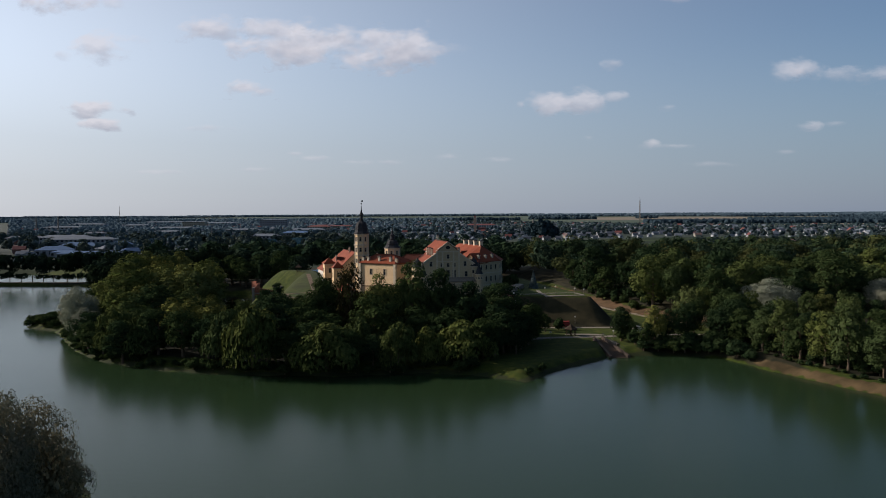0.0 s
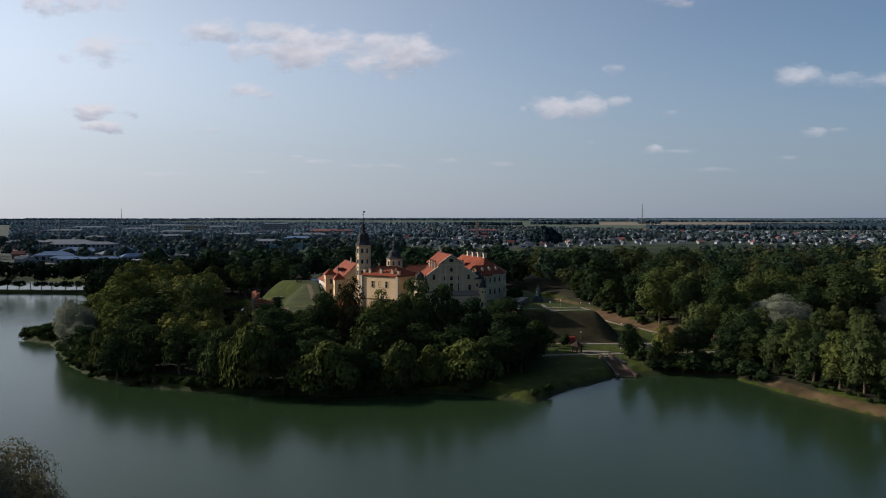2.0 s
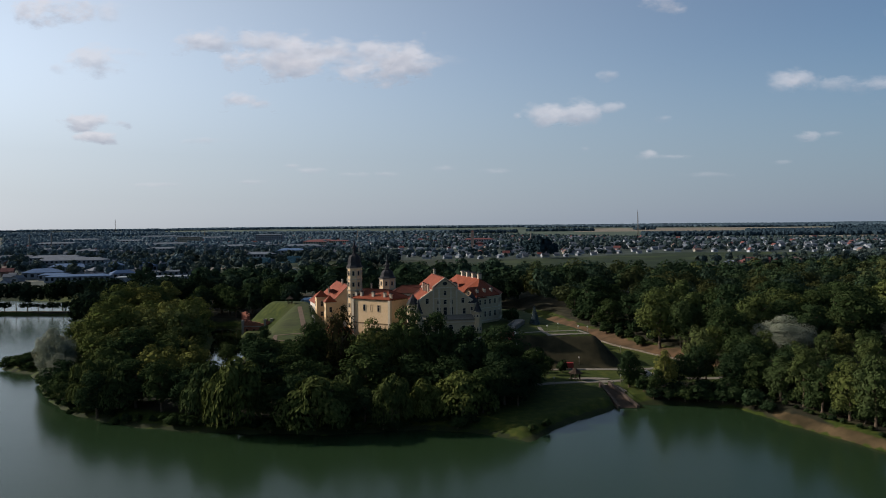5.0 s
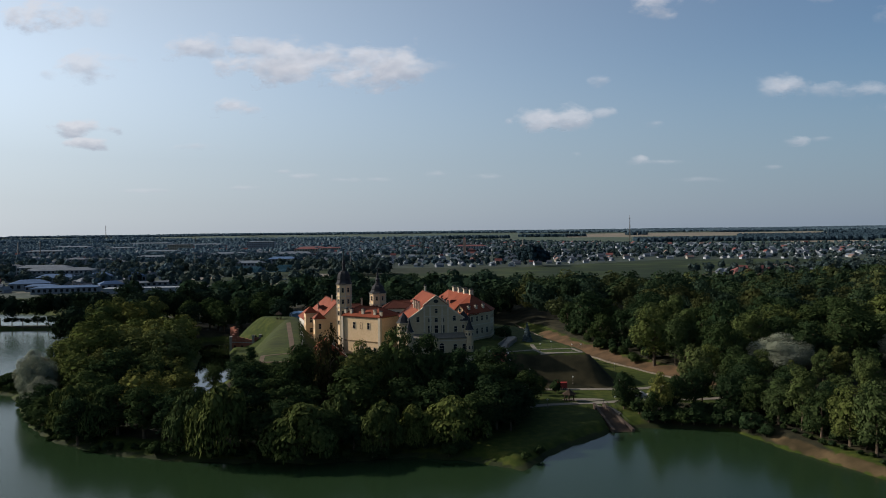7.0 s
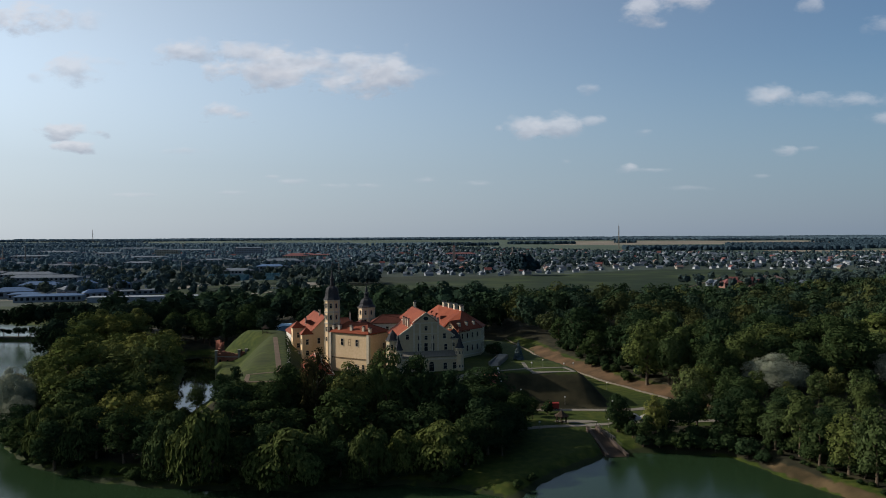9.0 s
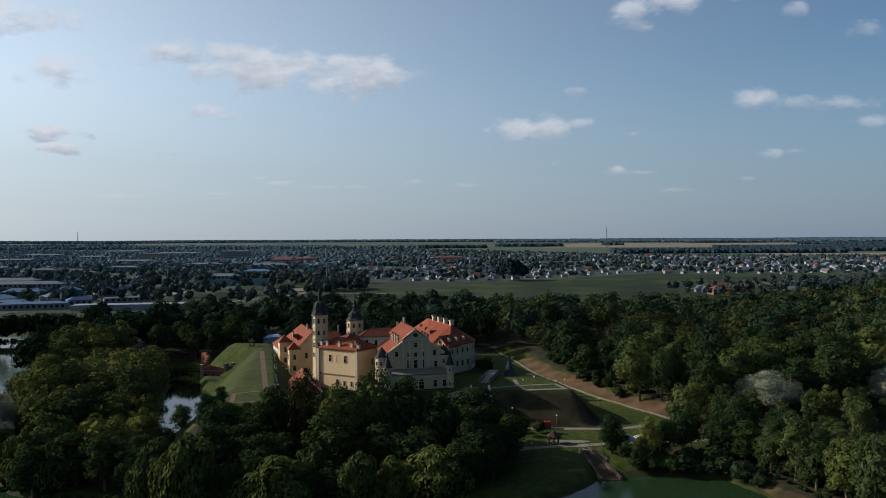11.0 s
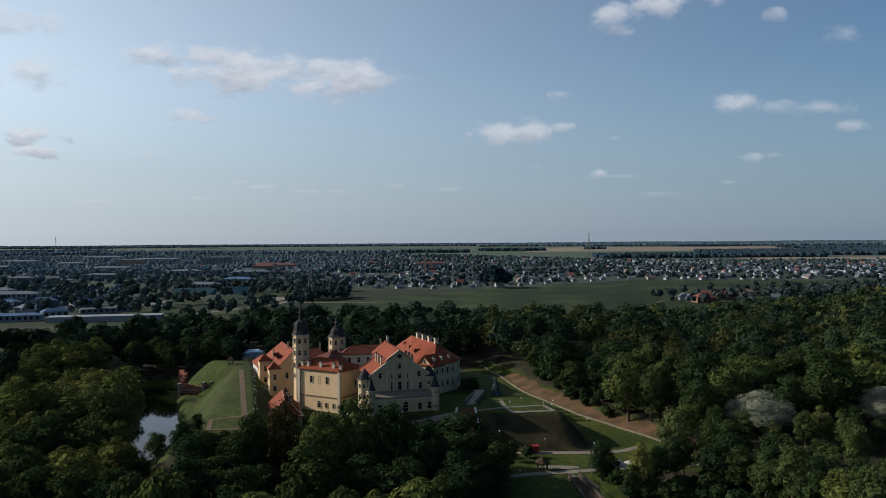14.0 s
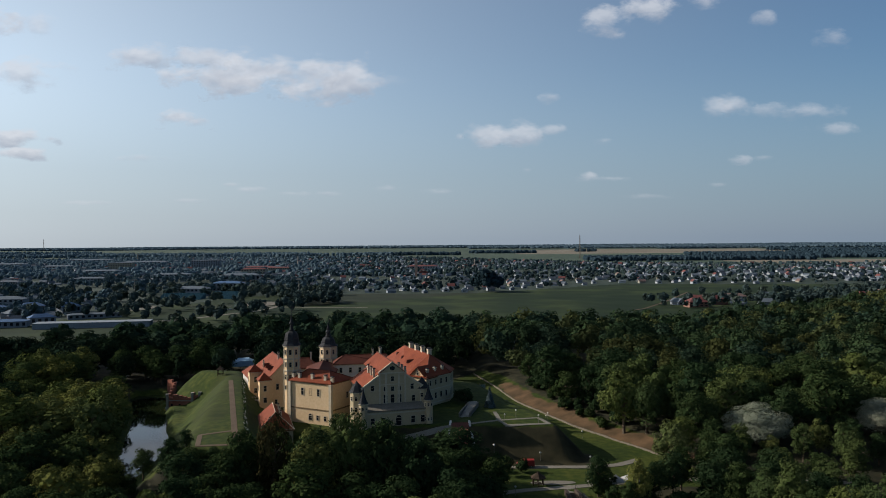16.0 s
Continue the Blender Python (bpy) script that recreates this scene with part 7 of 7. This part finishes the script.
part("roof", Shape().face_set([(3.9, 255.9, 10.6), (9.0, 255.9, 10.6), (9.0, 262.3, 12.0), (3.9, 262.3, 12.0), (3.9, 255.9, 10.3), (9.0, 255.9, 10.3), (9.0, 262.3, 11.7), (3.9, 262.3, 11.7)], [(0, 1, 2, 3), (7, 6, 5, 4), (0, 4, 5, 1), (1, 5, 6, 2), (2, 6, 7, 3), (3, 7, 4, 0)]), M["olddtile"], gate, "rust-red lean-to roof")
# no opening here: a dark face on the brick gives the tunnel's shade
part("archway", Shape().face_set([(6.45 + 1.25 * math.cos(a), 256.17, 6.3 + 1.25 * math.sin(a)) for a in np.linspace(0, math.pi, 11)] + [(5.2, 256.17, 2.6), (7.7, 256.17, 2.6)], [tuple(range(12, -1, -1))]), M["glass"], gate, "dark panel standing for the shaded tunnel mouth")
part("arch_surround", Shape().face_set([(6.45 + r * math.cos(a), 256.1, 6.3 + r * math.sin(a)) for a in np.linspace(0, math.pi, 11) for r in (1.25, 1.6)], [(2 * i, 2 * i + 1, 2 * i + 3, 2 * i + 2) for i in range(10)]), M["stone"], gate)
for x in (3.7, 9.2):
    sgn = -0.5 if x < 6 else 0.5
    vs = [(x, 262.5, 12.6), (x + sgn * 3, 253.4, 5.0), (x + sgn * 3, 253.4, 1.2), (x, 262.5, 1.2)]
    part("wing_wall", Shape().face_set([(a - 0.3, b, c) for a, b, c in vs] + [(a + 0.3, b, c) for a, b, c in vs], [(0, 1, 2, 3), (7, 6, 5, 4), (0, 4, 5, 1), (1, 5, 6, 2), (2, 6, 7, 3), (3, 7, 4, 0)]), M["white"], gate, "white-plastered sloping wing wall")

cap = thing("caponier", "ruined red brick caponier at the moat edge", "fortification")
for a, b, z in (((-105, 337.3), (-95.5, 336.3), 5.2), ((-105, 337.3), (-111.5, 366), 5.0), ((-95.5, 336.3), (-96.5, 347), 5.6), ((-111.5, 366), (-116, 370), 5.6)):
    L, an = math.hypot(b[0] - a[0], b[1] - a[1]), math.atan2(b[1] - a[1], b[0] - a[0])
    sh = Shape().box(((a[0] + b[0]) / 2, (a[1] + b[1]) / 2, z / 2 - 0.6), (L, 0.9, z + 1.2), an)
    k = max(1, int(L / 1.6))
    for i in range(k):
        x, y, _ = along(a, b, (i + 0.5) / k)
        up_ = 0.35 * (1 + (i * 7) % 4)
        sh.box((x, y, z + up_ / 2 - 0.02), (L / k * (0.98 if i % 3 else 0.7), 0.85, up_), an)
    part("brick_wall", sh, M["brick"], cap)
    # embrasures are dark panels on the wall, in place of shaded holes
    for i in range(max(1, int(L / 3))):
        x, y, _ = along(a, b, (i + 0.5) / max(1, int(L / 3)), 0.46)
        part("embrasure", Shape().box((x, y, z * 0.45), (0.8, 0.1, 1.3), an), M["glass"], cap, "dark panel standing for a shaded gun opening")
part("string_course", Shape().box((-100.2, 336.35, 4.3), (9.4, 0.16, 0.35), math.atan2(-1, 9.5)), M["stone"], cap, "pale stone course")
for x, y, h in ((-105.2, 336.9, 6.6), (-95.2, 335.9, 7.2), (-92.4, 336.3, 7.4), (-90.2, 338.5, 6.6)):
    part("pier", Shape().box((x, y, h / 2 - 0.5), (0.95, 0.95, h + 1)).box((x, y, h + 0.1), (1.25, 1.25, 0.25)), M["stone"], cap, "pale stone pier")
part("gate_wall", Shape().box((-93.8, 336.1, 3.2), (2.0, 0.5, 6.6), 0.14), M["brick"], cap)
part("lintel", Shape().box((-91.3, 337.3, 6.5), (3.2, 0.6, 0.5), 0.78), M["stone"], cap)
part("wing_wall", Shape().prism([(-95.6, 335.9), (-91.4, 325.5), (-90.9, 325.7), (-95.0, 336.2)], 0.0, 1.4), M["stone"], cap, "low pale stone revetment")

br = thing("footbridge", "pale footbridge from rampart to castle", "bridge")
part("deck", Shape().box((-65.2, 304.2, 10.6), (8.4, 1.6, 0.3), 0.28), M["stone"], br)
for s in (-0.7, 0.7):
    part("railing", (lambda q: ([q.rod((-65.2 + t * 0.96 - s * 0.28, 304.2 + t * 0.28 + s * 0.96, 10.7), (-65.2 + t * 0.96 - s * 0.28, 304.2 + t * 0.28 + s * 0.96, 11.7), 0.05, 0.05, 4) for t in np.linspace(-4, 4, 8)], q.rod((-69.04 - s * 0.28, 303.08 + s * 0.96, 11.7), (-61.36 - s * 0.28, 305.32 + s * 0.96, 11.7), 0.06, 0.06, 5), q)[2])(Shape()), M["stone"], br)
pw_ = thing("parapet_wall", "white parapet wall below the castle wing", "wall")
for i in range(9):
    f0, f1 = i / 9, (i + 1) / 9
    a, b = (-77 + 11.5 * f0, 335 - 28 * f0), (-77 + 11.5 * f1, 335 - 28 * f1)
    part("wall_bay", Shape().box(((a[0] + b[0]) / 2, (a[1] + b[1]) / 2, 8.2 - 1.2 * f0), (math.hypot(b[0] - a[0], b[1] - a[1]) - 0.03, 0.6, 6.4), math.atan2(b[1] - a[1], b[0] - a[0])), M["white"], pw_)

gz = np.random.default_rng(3)
tt_ = np.linspace(0, 1, 700)
hx, hy = -50.2 - 23.0 * tt_ + gz.normal(0, 0.25, 700), 234.5 + 92 * tt_
hp = np.stack([hx, hy, height(hx, hy) + gz.uniform(0.05, 1.15, 700)], 1)
hv = leaf_quads(hp, np.stack([gz.normal(0, 1, 700), gz.normal(0, 1, 700), np.ones(700)], 1), 0.32, gz)
tagged(new("hedge", quad_mesh("hedge", hv, [M["leaf"]])), "low flowering hedge along the rampart crest", "hedge")
fl = hp[gz.random(700) < 0.18] + np.array([0, 0, 0.25])
tagged(new("hedge_blossom", quad_mesh("hedge_blossom", leaf_quads(fl, np.tile([0, -0.5, 1.0], (len(fl), 1)), 0.17, gz), [M["white"]])), "white blossoms on the rampart hedge", "flowers", kind="stuff")


def shelter(name, label, x, y, w, h, n):
    t = thing(name, label, "gazebo", (x, y, ground_at(x, y)))
    for i in range(n):
        a = 2 * math.pi * (i + 0.5) / n
        part("post", Shape().rod((w * math.cos(a), w * math.sin(a), -0.3), (w * math.cos(a), w * math.sin(a), h), 0.12), M["wood"], t)
    part("roof", Shape().lathe((0, 0, h), [(w * 1.45, -0.15), (w * 1.5, 0), (w * 0.7, 0.7), (w * 0.2, 1.25), (0.05, 1.5)], n, math.pi / n), M["wood"], t, "dark shingled roof")
    part("bench", Shape().box((0, w * 0.6, 0.45), (w * 1.2, 0.4, 0.08)).box((-w * 0.5, w * 0.6, 0.2), (0.1, 0.35, 0.45)).box((w * 0.5, w * 0.6, 0.2), (0.1, 0.35, 0.45)), M["wood"], t)
    part("railing", Shape().box((0, -w * 0.85, 0.8), (w * 1.3, 0.06, 0.1)).box((0, -w * 0.85, 0.45), (w * 1.3, 0.06, 0.1)), M["wood"], t)


shelter("gazebo", "small dark timber gazebo on the lawn", 25.8, 233.6, 1.45, 2.1, 6)
shelter("lookout_shelter", "small dark timber shelter on the rampart", -85.6, 341.0, 1.3, 2.2, 4)
pc = [(30.0 + 6.0 * math.cos(a), 235.4 + 1.7 * math.sin(a)) for a in np.linspace(0, 2 * math.pi, 25)[:-1]]
tagged(part("gravel_circle", Shape().prism(pc, ground_at(30, 235.4) - 0.4, max(ground_at(*p) for p in pc) + 0.05), M["gravel"]), "pale gravel patch by the gazebo", "path", kind="structure")

red = surface("red_van_paint", (0.20, 0.016, 0.014), (0.24, 0.022, 0.018), 0.5, 2, 0.4, 0.02)
van = thing("red_van", "bright red delivery van on the gravel road", "van", (24.5, 249.9, ground_at(24.5, 249.9) + 0.12), math.radians(174))
side = [(-2.5, 0.45), (2.3, 0.45), (2.5, 0.7), (2.45, 1.05), (1.75, 1.25), (1.15, 2.05), (-2.35, 2.15), (-2.5, 1.9)]
part("body", front(side, -0.95, 0.95), red, van)
part("windscreen", front([(1.72, 1.3), (1.2, 1.98), (1.24, 2.0), (1.77, 1.3)], -0.8, 0.8), M["glass"], van)
for s in (-0.955, 0.955):
    part("side_window", Shape().box((0.7, s, 1.62), (0.9, 0.03, 0.55)), M["glass"], van)
for x in (-1.6, 1.55):
    for y in (-0.85, 0.85):
        w = part("wheel", Shape().rod((x, y - 0.12, 0.34), (x, y + 0.12, 0.34), 0.36, 0.36, 14), M["slate"], van)
        part("rim", Shape().rod((x, y - 0.13, 0.34), (x, y + 0.13, 0.34), 0.2, 0.2, 10), M["stone"], w)
for y in (-0.65, 0.65):
    part("headlight", Shape().box((2.5, y, 0.85), (0.05, 0.35, 0.2)), M["white"], van)

weir = thing("sluice", "concrete sluice channel running down to the lake", "sluice")
for (x0, y0, z0), (x1, y1, z1) in (((32.0, 227.5, 2.9), (34.0, 207.5, 0.75)), ((34.6, 227.9, 2.9), (39.0, 208.0, 0.75))):
    vs = [(x0, y0, z0), (x1, y1, z1), (x1, y1, -1.5), (x0, y0, -1.5)]
    part("side_wall", Shape().face_set([(a - 0.35, b, c) for a, b, c in vs] + [(a + 0.35, b, c) for a, b, c in vs], [(0, 1, 2, 3), (7, 6, 5, 4), (0, 4, 5, 1), (1, 5, 6, 2), (2, 6, 7, 3), (3, 7, 4, 0)]), M["wetstone"], weir)
part("floor", Shape().face_set([(32.3, 227.5, 2.0), (34.3, 227.5, 2.0), (38.8, 208, 0.12), (34.2, 207.5, 0.12), (32.3, 227.5, -1), (34.3, 227.5, -1), (38.8, 208, -1), (34.2, 207.5, -1)], [(3, 2, 1, 0), (4, 5, 6, 7), (0, 1, 5, 4), (1, 2, 6, 5), (2, 3, 7, 6), (3, 0, 4, 7)]), M["wood"], weir, "dark wet channel floor")
for i in range(6):
    f = i / 6
    part("railing_post", Shape().rod((34.6 + 4.4 * f, 227.9 - 19.9 * f, 2.8 - 2.1 * f), (34.6 + 4.4 * f, 227.9 - 19.9 * f, 3.8 - 2.1 * f), 0.05, 0.05, 5), M["slate"], weir)
part("railing", Shape().rod((34.6, 227.9, 3.8), (38.4, 211.5, 2.05), 0.05, 0.05, 5), M["slate"], weir)

tent = thing("market_tent", "white canvas market tent under the trees", "tent", (47.2, 229.6, ground_at(47.2, 229.6)), 0.2)
canvas = surface("grey_white_canvas", (0.25, 0.245, 0.235), (0.33, 0.325, 0.31), 0.5, 3, 0.8, 0.05)
for k in (-2.1, 2.1):
    part("canopy", Shape().face_set([(k - 2, -2, 2.3), (k + 2, -2, 2.3), (k + 2, 2, 2.3), (k - 2, 2, 2.3), (k, 0, 3.8), (k - 2, -2, 2.0), (k + 2, -2, 2.0), (k + 2, 2, 2.0), (k - 2, 2, 2.0)],
                                    [(0, 1, 4), (1, 2, 4), (2, 3, 4), (3, 0, 4), (5, 6, 1, 0), (6, 7, 2, 1), (7, 8, 3, 2), (8, 5, 0, 3)]), canvas, tent)
    for a, b in ((-1.9, -1.9), (1.9, -1.9), (1.9, 1.9), (-1.9, 1.9)):
        part("pole", Shape().rod((k + a, b, -0.3), (k + a, b, 2.3), 0.05, 0.05, 5), M["slate"], tent)
part("counter", Shape().box((0, -1.4, 0.45), (6, 0.6, 0.9)), M["wood"], tent)

st = thing("garden_statue", "white stone garden figure on a pedestal", "statue", (-12.0, 252.0, ground_at(-12, 252)))
st2 = Shape().lathe((0, 0, 0), [(0.7, -0.5), (0.7, 0.4), (0.55, 0.5), (0.5, 1.3), (0.62, 1.4), (0.62, 1.5), (0.3, 1.55), (0.34, 2.1), (0.25, 2.6), (0.33, 3.0), (0.14, 3.3), (0.17, 3.5), (0.05, 3.68)], 10)
part("figure", st2, M["white"], st)

stair = thing("garden_stair", "grey stone stair with side walls by the wing", "stair")
for i in range(14):
    part("step", Shape().box((8.2 + 0.27 * i, 271.5 + 1.15 * i, ground_at(8.2 + 0.27 * i, 271.5 + 1.15 * i) + 0.08 + 0.05 * i), (2.6, 1.16, 0.3 + 0.1 * i), 0.23), M["stone"], stair)
for s in (-1.6, 1.6):
    part("side_wall", Shape().prism([(8.2 + s - 0.2, 271), (8.2 + s + 0.2, 271), (11.8 + s + 0.2, 287), (11.8 + s - 0.2, 287)], 10.5, 13.0), M["sheet"], stair)

mq = thing("blue_marquee", "pale blue event marquee in the park", "tent", (-93, 411, ground_at(-93, 411)), 0.3)
bluec = surface("pale_blue_canvas", (0.275, 0.425, 0.562), (0.375, 0.525, 0.663), 0.5, 3, 0.7, 0.05)
part("canopy", front([(-6, 2.6), (6, 2.6), (5, 4.2), (2.5, 5.4), (-2.5, 5.4), (-5, 4.2)], -5, 5), bluec, mq)
for a in (-5.6, -2, 2, 5.6):
    for b in (-4.7, 4.7):
        part("pole", Shape().rod((a, b, -0.3), (a, b, 2.7), 0.08, 0.08, 5), M["slate"], mq)
for x, y in ((-132, 800), (-300, 820)):
    t = thing("floodlight_mast", "tall grey stadium floodlight mast", "floodlight", (x, y, ground_at(x, y)))
    part("pole", Shape().lathe((0, 0, 0), [(0.5, -0.5), (0.25, 23)], 8), M["stone"], t)
    part("lamp_head", Shape().box((0, 0, 23.4), (5, 0.5, 1.4)), M["stone"], t)
for i, (x, y) in enumerate(((-186, 728), (-181.5, 729), (-177, 730), (-172, 731), (-167, 732))):
    t = thing("parked_car", "white parked car by the sports ground", "car", (x, y, ground_at(x, y) + 0.1), 0.1, "parked cars")
    part("body", front([(-2.1, 0.35), (2.1, 0.35), (2.1, 0.85), (1.2, 0.95), (0.6, 1.45), (-1.1, 1.45), (-1.8, 0.95), (-2.1, 0.9)], -0.85, 0.85), HW[0], t)
    part("glasshouse", front([(1.05, 0.98), (0.55, 1.38), (-1.05, 1.38), (-1.6, 0.98)][::-1], -0.87, 0.87), M["glass"], t)
    for a in (-1.3, 1.3):
        for b in (-0.8, 0.8):
            part("wheel", Shape().rod((a, b - 0.1, 0.25), (a, b + 0.1, 0.25), 0.33, 0.33, 10), M["slate"], t)

sc = thing("scaffold", "scaffold with pale teal sheeting beside the wing", "scaffold", (17.5, 343, ground_at(17.5, 343)), 0.25)
tealc = surface("pale_teal_sheeting", (0.085, 0.130, 0.130), (0.140, 0.205, 0.205), 0.5, 2, 0.8, 0.2)
for a in (-1.9, 0, 1.9):
    for b in (-0.7, 0.7):
        part("pole", Shape().rod((a, b, -0.5), (a, b, 6.2), 0.06, 0.06, 5), M["sheet"], sc)
for z in (2.0, 4.0):
    part("deck", Shape().box((0, 0, z), (3.8, 1.3, 0.08)), M["wood"], sc)
part("sheeting", Shape().face_set([(-2.0 + 0.5 * i, -0.78 + 0.12 * (-1) ** i, z) for z in (0.2, 6.0) for i in range(9)] + [(-2.0 + 0.5 * i, -0.72 + 0.12 * (-1) ** i, z) for z in (0.2, 6.0) for i in range(9)],
                                  [(i, i + 1, 10 + i, 9 + i) for i in range(8)] + [(27 + i, 28 + i, 19 + i, 18 + i) for i in range(8)] + [(9 + i, 10 + i, 28 + i, 27 + i) for i in range(8)]), tealc, sc, "rippled pale teal sheeting")
car = thing("parked_car", "white car parked below the ochre castle wing", "car", (-29.0, 268.6, ground_at(-29.0, 268.6) + 0.05), 0.5)
part("body", front([(-2.1, 0.35), (2.1, 0.35), (2.15, 0.8), (1.2, 0.95), (0.6, 1.45), (-1.2, 1.5), (-1.9, 1.0), (-2.1, 0.9)], -0.85, 0.85), M["white"], car)
part("glasshouse", front([(1.05, 0.98), (0.55, 1.38), (-1.1, 1.42), (-1.6, 1.02)][::-1], -0.87, 0.87), M["glass"], car)
for a in (-1.3, 1.3):
    for b in (-0.8, 0.8):
        part("wheel", Shape().rod((a, b - 0.1, 0.3), (a, b + 0.1, 0.3), 0.33, 0.33, 10), M["slate"], car)
